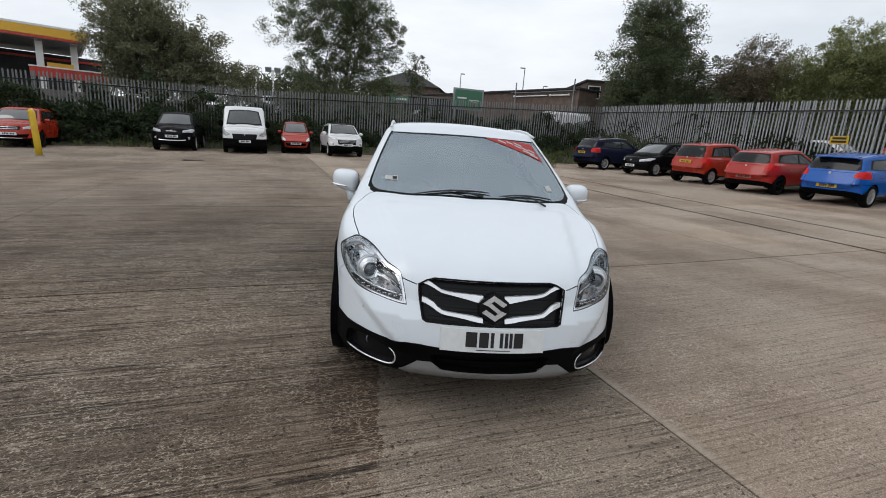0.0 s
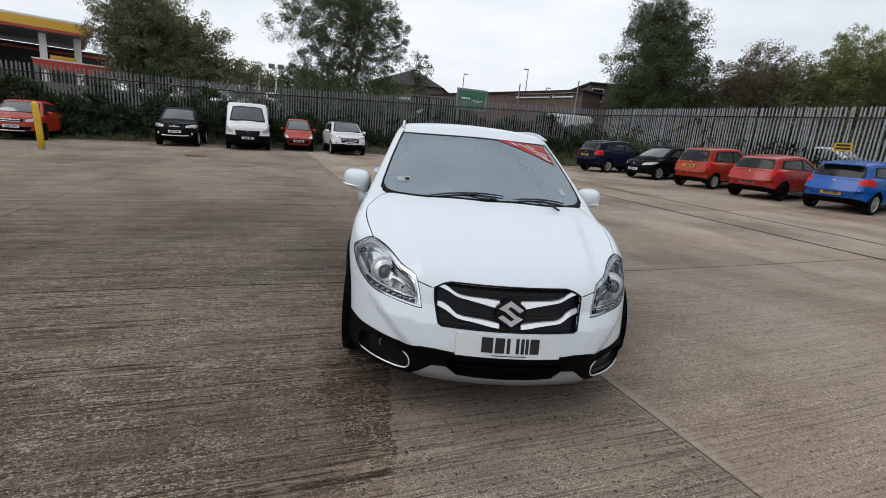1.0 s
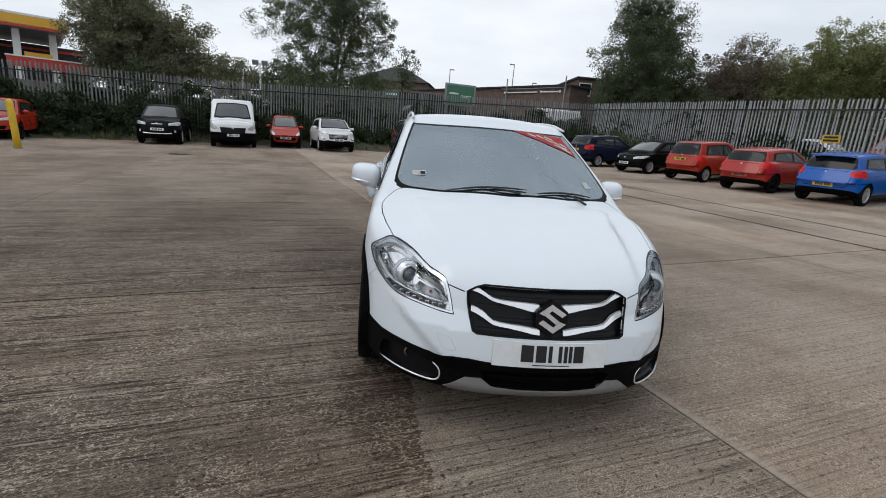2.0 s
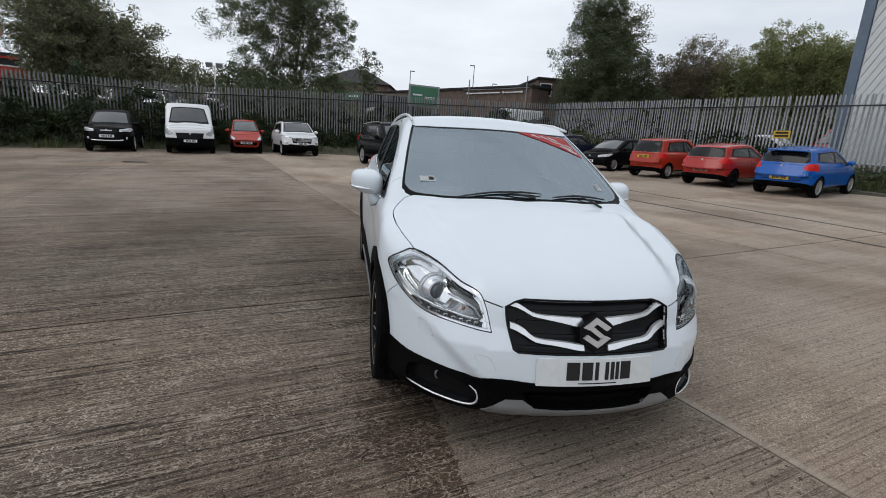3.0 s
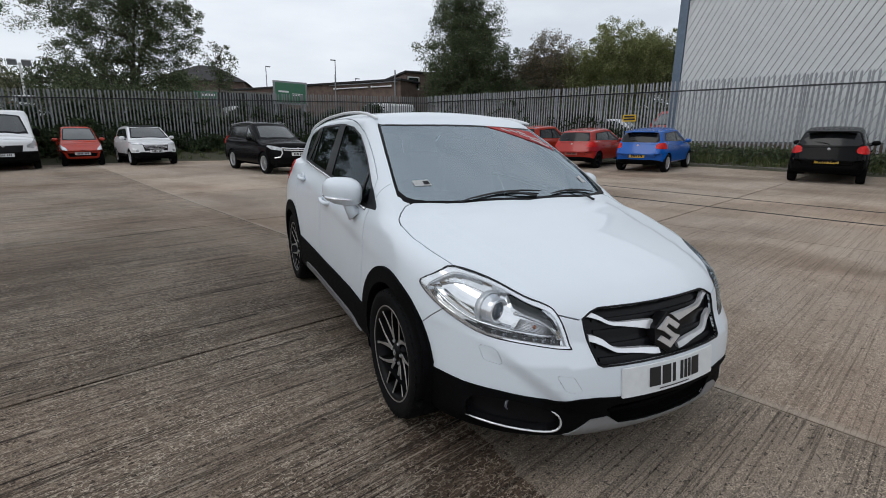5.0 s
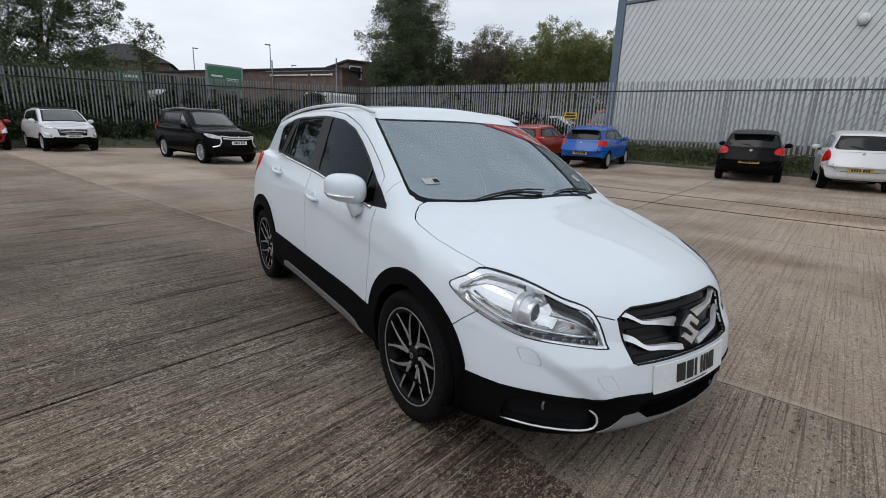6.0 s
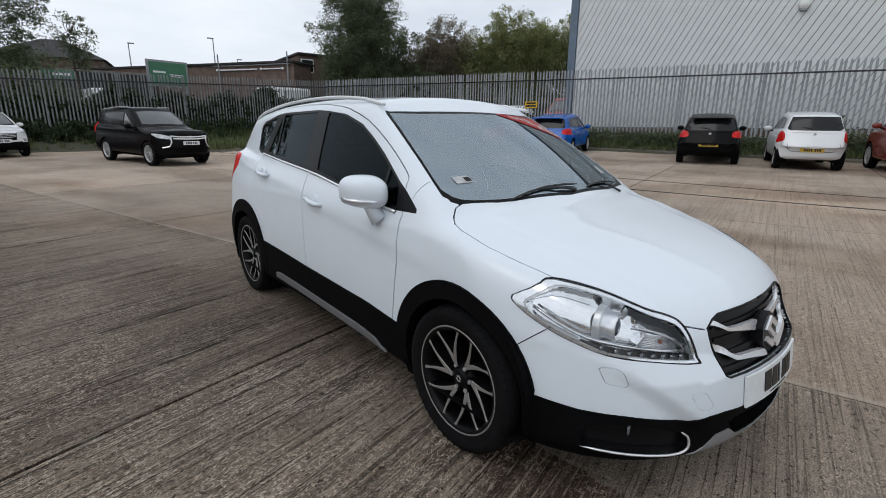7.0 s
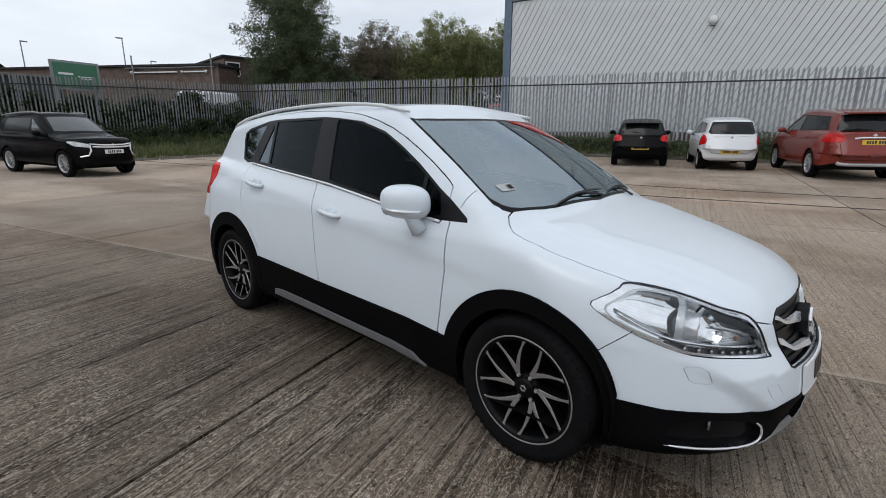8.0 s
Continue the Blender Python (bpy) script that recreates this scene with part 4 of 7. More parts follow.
    S.panel("side_cladding", "side_cladding", M_PLASTIC, car, off=.010, lip=.02, label="black textured plastic lower door cladding")
    S.panel("wheel_arch", "arch_cladding", M_PLASTIC, car, off=.012, lip=.05, label="black plastic wheel arch")
    S.panel("rear_wheel_arch", "rear_arch_cladding", M_PLASTIC, car, off=.012, lip=.05)
    S.panel("lower_bumper", "front_cladding", M_PLASTIC, car, off=.006, lip=.02, halves=False, label="black plastic lower bumper")
    S.panel("rear_lower_bumper", "rear_cladding", M_PLASTIC, car, off=.006, lip=.02, halves=False)
    S.panel("sill_strip", "sill_strip", M_SILL, car, off=.022, lip=.03, label="satin silver sill strip")
    S.panel("skid_plate", "skid_plate", M_SKID, car, off=.010, lip=.012, halves=False, label="satin silver skid plate")
    S.panel("fog_lamp_recess", "fog_pod", M_GLOSSBLACK, car, off=-.03, lip=-.036)
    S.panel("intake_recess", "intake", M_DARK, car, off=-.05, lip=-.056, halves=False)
    S.panel("grille_recess", "grille", M_GLOSSBLACK, car, off=-.030, lip=-.030, halves=False)
    lamp_parts = ["headlight", "headlight_brow", "lamp_inner", "lamp_cavity", "indicator", "led_strip"]
    covers = S.panel("headlight_lens", lamp_parts, M_LENS, car, off=.001, lip=0)
    S.panel("headlight_bezel", "lamp_edge", M_GLOSSBLACK, car, off=-.001, lip=.03)
    S.panel("headlight_bowl", "headlight", M_LAMPCHROME, car, off=-.050, lip=-.045)
    S.panel("lamp_back", lamp_parts, M_LAMPRIM, car, off=-.060, lip=-.055)
    S.panel("lamp_cavity", "lamp_cavity", M_LAMPDARK, car, off=-.054, lip=-.045)
    S.panel("indicator_bowl", "indicator", M_BRIGHTSILVER, car, off=-.036, lip=-.03)
    S.panel("led_strip", "led_strip", M_LAMPSMOKE, car, off=-.016, lip=-.012)
    S.panel("lamp_inner_rim", "lamp_inner", M_LAMPRIM, car, off=-.010, lip=.02)
    S.panel("headlight_brow", "headlight_brow", M_BRIGHTSILVER, car, off=-.005, lip=.03, label="bright silver headlight brow")
    surf = lambda x, z, off=0.0: front_point(S, x, z, off)
    # headlight insides
    for sg in (1, -1):
        lens = covers[0 if sg > 0 else 1]
        tube = lambda pts, r, n=8: add_tube(bm, [(p.x * sg, p.y, p.z) for p in pts], r, n)
        c = surf(.668, .706, -.050)
        aim = Matrix.Translation((c.x * sg, c.y, c.z)) @ Matrix.Rotation(radians(90), 4, "X") @ Matrix.Rotation(radians(-12 * sg), 4, "Y")
        bm = bmesh.new()
        add_lathe(bm, [(.037, .020), (.040, .030), (.049, .031), (.052, .024), (.053, -.008), (.060, -.010), (.062, -.03)], 36, aim)
        part("projector_ring", bm, M_CHROME, lens, smooth=True)
        bm = bmesh.new()
        add_lathe(bm, [(.060, -.016), (.066, -.013), (.069, -.020), (.070, -.04)], 36, aim)
        part("projector_shroud", bm, M_LAMPRIM, lens, smooth=True)
        bm = bmesh.new()
        add_lathe(bm, [(.037 * math.cos(a), .012 + .022 * math.sin(a)) for a in np.linspace(0, math.pi / 2 - .01, 8)], 32, aim)
        part("projector_lens", bm, M_PROJECTOR, lens, smooth=True)
        for i in range(8):
            t = (i + .5) / 8
            x, z = .715 - .235 * t, .6305 - .0245 * t - .006 * math.sin(math.pi * t)
            q = surf(x, z, -.009)
            bm = bmesh.new()
            add_box(bm, (0, 0, 0), (.0205, .010, .0155), Matrix.Translation((q.x * sg, q.y, q.z)), bevel=.004)
            running = part("running_light", bm, M_BRIGHTSILVER, lens)
            bm = bmesh.new()
            bmesh.ops.create_icosphere(bm, subdivisions=2, radius=.0062, matrix=Matrix.Translation((q.x * sg, q.y - .003, q.z)))
            part("led", bm, M_PROJECTOR, running, smooth=True)
        for i in range(8):
            t = (i + .5) / 8
            bm = bmesh.new()
            tube([surf(x, z, -.031) for x, z in ((.616 - .026 * t, .640 + .044 * t), (.56 - .012 * t, .632 + .046 * t - .002), (.486 + .012 * t, .616 + .034 * t))], .0022, 6)
            part("reflector_rib", bm, M_CHROME, lens, smooth=True)
        q = surf(.548, .655, -.024)
        bm = bmesh.new()
        bmesh.ops.create_icosphere(bm, subdivisions=2, radius=.0075, matrix=Matrix.Translation((q.x * sg, q.y, q.z)))
        part("indicator_bulb", bm, M_AMBER, lens, "small amber indicator bulb", smooth=True)
        bm = bmesh.new()
        tube([surf(x, z, -.030) for x, z in soften([(.606, .706), (.575, .700), (.535, .682), (.500, .660), (.476, .622)], 2, closed=False)], .0045)
        part("indicator_edge", bm, M_CHROME, lens, smooth=True)
        bm = bmesh.new()
        tube([surf(x, z, -.014) for x, z in soften([(.802, .738), (.776, .698), (.742, .666), (.70, .648), (.60, .633), (.48, .621)], 2, closed=False)], .0065)
        part("lower_brow", bm, M_BRIGHTSILVER, lens, smooth=True)
        # fog lamp and the bright strip that hooks round its recess
        bm = bmesh.new()
        hook = [surf(x, z, .003) for x, z in soften([(.745, .262), (.68, .258), (.60, .255), (.525, .252), (.488, .262), (.474, .288), (.484, .322), (.515, .346)], 2, closed=False)]
        add_tube(bm, [(p.x * sg, p.y, p.z) for p in hook], [.002] + [.0046] * (len(hook) - 2) + [.002], 8)
        part("fog_lamp_trim", bm, M_CHROME, car, "chrome fog lamp strip", smooth=True)
        q = surf(.645, .333, -.046)
        bm = bmesh.new()
        add_lathe(bm, [(.027, .0), (.028, .006), (.023, .010), (.018, .003), (.001, .0)], 24, Matrix.Translation((q.x * sg, q.y, q.z)) @ Matrix.Rotation(radians(90), 4, "X") @ Matrix.Rotation(radians(-20 * sg), 4, "Y"))
        part("fog_lamp", bm, M_PROJECTOR, car, smooth=True)
    # grille: two winged bars and the badge
    def strip(bm, edge, off, depth):
        rows = []
        for x, z0, z1 in edge:
            a, b = surf(abs(x), z0, off), surf(abs(x), z1, off)
            a.x, b.x = math.copysign(a.x, x), math.copysign(b.x, x)
            rows.append([bm.verts.new(p) for p in (a + Vector((0, depth, 0)), a, b, b + Vector((0, depth, 0)))])
        for A, B in zip(rows, rows[1:]):
            for q in range(3):
                bm.faces.new((A[q], B[q], B[q + 1], A[q + 1]))
        bm.faces.new(rows[0])
        bm.faces.new(rows[-1][::-1])
        bmesh.ops.recalc_face_normals(bm, faces=bm.faces)
    for sg in (1, -1):
        for ed in ([(.366, .693, .706), (.335, .687, .706), (.30, .673, .689), (.265, .655, .669), (.22, .647, .661), (.14, .633, .658), (.09, .622, .655), (.055, .618, .653)],
                   [(.360, .602, .625), (.335, .596, .620), (.30, .580, .603), (.26, .559, .575), (.20, .552, .567), (.14, .544, .563), (.09, .535, .557), (.055, .532, .552)]):
            bm = bmesh.new()
            run = soften(ed, 2, closed=False)
            strip(bm, [(x * sg, a, b) for x, a, b in run], -.006, .016)
            part("grille_bar", bm, M_CHROME, car, "chrome winged grille bar")
    for sg in (1, -1):
        bm = bmesh.new()
        rim_ = [surf(x, z, -.001) for x, z in [(.001, .717), (.07, .717), (.13, .717), (.22, .7175), (.30, .717), (.338, .706), (.378, .684), (.376, .65), (.372, .62), (.363, .575), (.352, .527), (.335, .518), (.25, .517), (.17, .517), (.08, .517), (.001, .517)]]
        add_tube(bm, [(p.x * sg, p.y, p.z) for p in rim_], .0045, 8)
        part("grille_frame", bm, M_GLOSSBLACK, car, smooth=True)
    for i in range(4):
        z = .535 + .045 * i
        bm = bmesh.new()
        strip(bm, [(x, z, z + .012) for x in np.linspace(-.33, .33, 13)], -.022, .007)
        part("grille_slat", bm, M_GLOSSBLACK, car)
    for z in (.30, .332):
        bm = bmesh.new()
        strip(bm, [(x, z, z + .012) for x in np.linspace(-.26, .26, 11)], -.03, .02)
        part("intake_slat", bm, M_PLASTIC, car)
    nose = surf(0, .598, .004)
    front = Matrix.Translation(nose) @ Matrix.Rotation(radians(90 - 8), 4, "X")
    bm = bmesh.new()
    hexa = [(0, .080), (.036, .060), (.070, .034), (.074, .024), (.074, -.026), (.070, -.036), (.036, -.062), (0, -.082), (-.036, -.062), (-.070, -.036), (-.074, -.026), (-.074, .024), (-.070, .034), (-.036, .060)]
    add_prism(bm, hexa, -.035, .008, front)
    badge = part("badge", bm, M_GLOSSBLACK, car)
    bm = bmesh.new()
    for sg in (1, -1):
        add_prism(bm, [(sg * x * 1.24, sg * z * 1.24) for x, z in ((-.050, .018), (-.004, .052), (.050, .018), (.034, .006), (-.004, .030), (-.030, .010))], .009, .018, front)
    add_prism(bm, [(-.037, .015), (-.017, .025), (.037, -.015), (.017, -.025)], .009, .018, front)
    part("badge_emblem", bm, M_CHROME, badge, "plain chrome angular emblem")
    # number plate, bent to the bumper, with plain bars for its characters
    def bent(x0, x1, z0, z1, off, depth):
        bm = bmesh.new()
        n = max(2, int((x1 - x0) / .03))
        strip(bm, [(x0 + (x1 - x0) * i / n, z0, z1) for i in range(n + 1)], off, depth)
        return bm
    pl = part("number_plate", bent(-.26, .26, .394, .503, .012, .008), M_PLATEW, car)
    for xa, xb in ((-.137, -.082), (-.071, -.025), (-.014, .002), (.031, .047), (.056, .072), (.079, .094), (.102, .148)):
        part("plate_bar", bent(xa, xb, .416, .490, .0135, .0015), M_INK, pl)
    part("plate_bar", bent(-.085, .085, .400, .4035, .0135, .0015), M_INK, pl)
    # mirrors
    for sg in (1, -1):
        bm = bmesh.new()
        bmesh.ops.create_uvsphere(bm, u_segments=28, v_segments=18, radius=1)
        for v in bm.verts:
            c = v.co.copy()
            px = math.copysign(abs(c.x) ** .72, c.x) * .104
            inner = px * sg / .104
            pz = math.copysign(abs(c.z) ** .72, c.z) * (.080 - .008 * inner)
            py = (math.copysign(abs(c.y) ** .9, c.y) * (.115 if c.y < 0 else .030)) + .030 * inner
            v.co = Vector((sg * .905 + px, .660 + py, 1.045 + pz + .010 * inner))
        mir = part("door_mirror", bm, M_WHITE, car, "white painted door mirror", smooth=True)
        bm = bmesh.new()
        add_tube(bm, [(sg * .885, .645, 1.0), (sg * .868, .63, .955), (sg * .84, .61, .905)], [.030, .032, .044], 12)
        part("mirror_stalk", bm, M_WHITE, mir, smooth=True)
        bm = bmesh.new()
        add_tube(bm, [(sg * 1.008, .685, 1.022), (sg * 1.000, .62, 1.014), (sg * .962, .568, 1.010), (sg * .905, .547, 1.006), (sg * .85, .56, 1.004)], [.004, .008, .009, .007, .003], 8)
        part("mirror_indicator", bm, M_CHROME, mir, "bright mirror indicator strip", smooth=True)
        bm = bmesh.new()
        add_prism(bm, rounded(.19, .125, .04), 0, .004, Matrix.Translation((sg * .905, .692, 1.045)) @ Matrix.Rotation(radians(-90), 4, "X"))
        part("mirror_glass", bm, M_CHROME, mir)
        # door handles
        for y, z, x in ((1.335, .905, .845), (2.235, 1.005, .828)):
            bm = bmesh.new()
            add_tube(bm, [(sg * (x - .01), y + .095, z + .010), (sg * (x + .022), y + .075, z + .008), (sg * (x + .030), y, z + .001), (sg * (x + .024), y - .075, z - .006), (sg * (x - .008), y - .098, z - .008)], [.012, .014, .0155, .014, .012], 10)
            part("door_handle", bm, M_WHITE, car, smooth=True)
            bm = bmesh.new()
            bmesh.ops.create_uvsphere(bm, u_segments=16, v_segments=10, radius=1, matrix=Matrix.Translation((sg * (x - .004), y - .01, z + .008)) @ Matrix.Diagonal((.012, .05, .036, 1)))
            part("handle_cup", bm, M_WHITE, car, smooth=True)
        # roof rails
        bm = bmesh.new()
        ys = np.linspace(1.0, 2.95, 14)
        pts = []
        for i, y in enumerate(ys):
            t = i / 13
            z = float(S.roof(y)) - .11 * .345 + .030 * math.sin(math.pi * min(1, max(0, t)) ** 1) ** .4 - .008
            pts.append((sg * (.585 - .015 * t), y, z))
        add_tube(bm, [(sg * .592, .93, pts[0][2] - .012)] + pts + [(sg * .565, 3.02, pts[-1][2] - .03)], [.007] + [.0105] * 14 + [.007], 10)
        part("roof_rail", bm, M_RAIL, car, "satin silver roof rail", smooth=True)
        # wheels
        wheel(car, sg * .768, 0, .318, .215, sg, (6, M_ALLOY, .02), .230, hero=True)
        wheel(car, sg * .762, 2.6, .318, .215, sg, (6, M_ALLOY, .02), .230, hero=True)
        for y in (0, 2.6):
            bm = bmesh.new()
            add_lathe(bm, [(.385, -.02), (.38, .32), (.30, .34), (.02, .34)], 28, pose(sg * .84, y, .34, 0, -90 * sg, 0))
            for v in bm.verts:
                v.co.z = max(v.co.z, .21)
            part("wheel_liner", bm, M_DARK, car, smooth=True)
    # wipers
    for x0, y0, x1, y1 in ((-.42, .140, .12, .158), (.18, .138, .56, .200)):
        bm = bmesh.new()
        pts = []
        for i in range(9):
            t = i / 8
            x, y = x0 + (x1 - x0) * t, y0 + (y1 - y0) * t + .012 * math.sin(math.pi * t)
            pts.append((x, y, top_point(S, x, y) + .010))
        add_tube(bm, pts, [.003, .005, .006, .006, .007, .006, .006, .005, .003], 6)
        wp = part("wiper", bm, M_WIPER, car)
        bm = bmesh.new()
        mid = pts[4]
        base = (x1 - .05, .128, top_point(S, x1 - .05, .128) + .006)
        add_tube(bm, [mid[:2] + (mid[2] + .004,), ((mid[0] + base[0]) / 2, (mid[1] + base[1]) / 2 - .004, (mid[2] + base[2]) / 2 + .005), base], [.004, .005, .007], 8)
        part("wiper_arm", bm, M_WIPER, wp)
    # price sticker, service label and tax disc on the glass
    def decal(name, pts, mt, label="", off=.002, parent=car):
        bm = bmesh.new()
        vs = []
        for x, y in pts:
            vs.append(bm.verts.new((x, y, top_point(S, x, y) + off)))
        f = bm.faces.new(vs)
        bmesh.ops.solidify(bm, geom=[f], thickness=.001)
        return part(name, bm, mt, parent, label)
    stk = None
    for i in range(6):
        # a triangular corner sticker laid in strips so that it follows the curved glass
        t0, t1 = i / 6, (i + 1) / 6
        e0, e1 = (.16 + .39 * t0, .832 + .028 * t0), (.16 + .39 * t1, .832 + .028 * t1)
        d0, d1 = (.16 + .44 * t0, .828 - .20 * t0), (.16 + .44 * t1, .828 - .20 * t1)
        ob = decal("price_sticker", [e0, e1, d1, d0] if i else [e0, e1, d1], M_STICKER, "red triangular sale sticker" if i == 0 else "", parent=stk or car)
        stk = stk or ob
    for i, (u, v, ln) in enumerate(((.27, .828, .06), (.34, .826, .05), (.40, .824, .06), (.40, .79, .05), (.455, .775, .05), (.51, .765, .045), (.46, .735, .09), (.51, .70, .06))):
        decal("sticker_bar", [(u, v), (u + ln, v - .028), (u + ln, v - .05), (u, v - .022)], M_PAPER, off=.0045, parent=stk)
    for xa, xb, ya, yb in ((-.15, 0, .80, .735), (0, .15, .80, .735)):
        decal("sensor_cover", [(xa, ya), (xb, ya), (xb * .8, yb), (xa * .8, yb)], M_DASH, off=-.012)
    lab = decal("service_label", [(-.60, .31), (-.51, .29), (-.515, .335), (-.602, .352)], M_PAPER, "white windscreen label")
    decal("label_bar", [(-.548, .304), (-.517, .298), (-.52, .325), (-.55, .331)], M_INK, off=.0045, parent=lab)
    decal("tax_label", [(.555, .285), (.60, .30), (.585, .355), (.545, .335)], M_PAPER)
    # cabin
    bm = bmesh.new()
    add_box(bm, (0, .52, .86), (1.36, .46, .22), bevel=.06)
    add_box(bm, (0, .35, .93), (1.28, .5, .06), bevel=.025)
    part("dashboard", bm, M_DASH, car)
    bm = bmesh.new()
    add_box(bm, (-.37, .60, .99), (.36, .20, .07), bevel=.03)
    part("instrument_hood", bm, M_DASH, car)
    bm = bmesh.new()
    ring = [(-.37 + .185 * math.cos(a), .80 + .06 * math.sin(a), .90 + .175 * math.sin(a)) for a in np.linspace(0, 2 * math.pi, 28)]
    add_tube(bm, ring, .015, 8, cap=False)
    add_box(bm, (-.37, .81, .90), (.12, .05, .10), bevel=.02)
    add_tube(bm, [(-.54, .80, .90), (-.20, .80, .90)], .014, 6)
    part("steering_wheel", bm, M_DASH, car)
    for x, y in ((-.37, 1.35), (.37, 1.35), (-.40, 2.2), (0, 2.2), (.40, 2.2)):
        bm = bmesh.new()
        w = .48 if y < 2 else .40
        lean = Matrix.Rotation(radians(-16), 4, "X")
        add_box(bm, (x, y - .22, .60), (w, .5, .18), bevel=.05)
        add_box(bm, (x, y + .07, .92), (w, .14, .62), lean, bevel=.06)
        add_box(bm, (x, y + .19, 1.30), (.27, .09, .17), lean, bevel=.035)
        add_tube(bm, [(x - .06, y + .165, 1.17), (x - .06, y + .185, 1.28)], .008, 6)
        add_tube(bm, [(x + .06, y + .165, 1.17), (x + .06, y + .185, 1.28)], .008, 6)
        part("seat", bm, M_SEAT, car)
    bm = bmesh.new()
    add_box(bm, (0, 0, 0), (.24, .03, .07), Matrix.Translation((0, .90, 1.315)) @ Matrix.Rotation(radians(15), 4, "X"), bevel=.012)
    add_tube(bm, [(0, .89, 1.33), (0, .86, 1.365)], .01, 6)
    part("interior_mirror", bm, M_DASH, car)
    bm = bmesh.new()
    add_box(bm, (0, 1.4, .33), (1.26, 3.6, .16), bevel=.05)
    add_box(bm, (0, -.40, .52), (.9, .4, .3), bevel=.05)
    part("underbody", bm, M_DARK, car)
    return car


def front_point(S, x, z, off=0.0):
    """The place on the front of a body at the given x and z, moved out along its normal."""
    p = S.cast(np.array([(abs(x), .2, z)]), np.array([(0., -1., 0.)]), far=1.4)[0]
    g = S.grad(p[None])[0]
    q = Vector(p + g * off)
    q.x = q.x if x >= 0 else -q.x
    return q


def top_point(S, x, y):
    return float(S.cast(np.array([(x, y, .7)]), np.array([(0., 0., 1.)]), far=1.2)[0][2])


M_PROJECTOR = mat("projector_lens_glass", (.10, .11, .13), rough=.05, var=.1, scale=20, coat=1.0, spec=.8)
M_RAIL = mat("bright_satin_rail", (.70, .71, .72), rough=.32, metal=.1, var=.05, scale=12)
white_crossover(pose(0, 0, 0))


# ---- parked vehicles ----
def body_spec(L, W, H, wb, fo, lip, cowl, top, peak, tail_top, tail_low, belt, floor=.28, crown=.09, nose_lean=.22, k_roof=.07, drop=.10, blunt=1.0):
    """Body curves from a few sizes. lip: height of the bonnet's front edge; cowl, top, tail_top, tail_low: (y, z); belt: waistline at front and rear."""
    w, y0, y1 = W / 2, -fo, L - fo
    q = (.88 / w) ** 6
    return dict(
        y0=y0, y1=y1, floor=floor, w=w, H=H, wb=wb, cowl=cowl, top=top, tail_top=tail_top, tail_low=tail_low, belt=belt, lip=lip,
        deck=[(y0 - .05, lip - .09), (y0 + .08, lip), (y0 + .3, lip + (cowl[1] - lip) * .45), (cowl[0] - .2, cowl[1] - .03), (cowl[0] + .05, cowl[1]), (cowl[0] + .4, belt[0]), (tail_low[0] - .3, belt[1]), (y1 + .1, belt[1])],
        deck_drop=[(-1, drop), (0, drop), (cowl[0] + .4, .02), (6, .02)],
        roof=[(top[0] - .4, H - .07), (top[0], H - .035), (peak, H), (tail_top[0], tail_top[1] + .02), (tail_top[0] + .3, tail_top[1] - .05)],
        plan=[(y0, w * .93), (y0 + .45, w * .97), (0, w * .99), (wb * .5, w * .975), (wb, w), (y1 - .35, w * .97), (y1, w * .92)],
        side=[(.15, -.06), (.28, -.02), (.5, 0), (H * .46, -.005), (belt[0] - .12, -.02), (belt[0] - .02, -.045), (belt[1] + .06, -.10)],
        nose=[(floor, .05), (floor + .1, 0), (.5, 0), (lip - .08, .04 * blunt), (lip, nose_lean * .4), (lip + .15, nose_lean)],
        nose_round=(.33 * blunt, .9 * q * blunt),
        tail=[(floor, -.08), (.4, 0), (.6, 0), (belt[1] - .1, -.05), (belt[1] + .1, -.09)], tail_round=(.10, .6 * q),
        cab=[(belt[0] - .15, w - .055), (belt[0] + .05, w - .10), (H - .12, w * .735), (H + .05, w * .66)],
        cabplan=[(0, 0), (wb * .75, 0), (y1, -.07)],
        screen=(cowl, top), screen_bow=.10, screen_drop=.1, screen_bulge=.02, tailgate=(tail_low, tail_top), crown=crown, k_roof=k_roof)


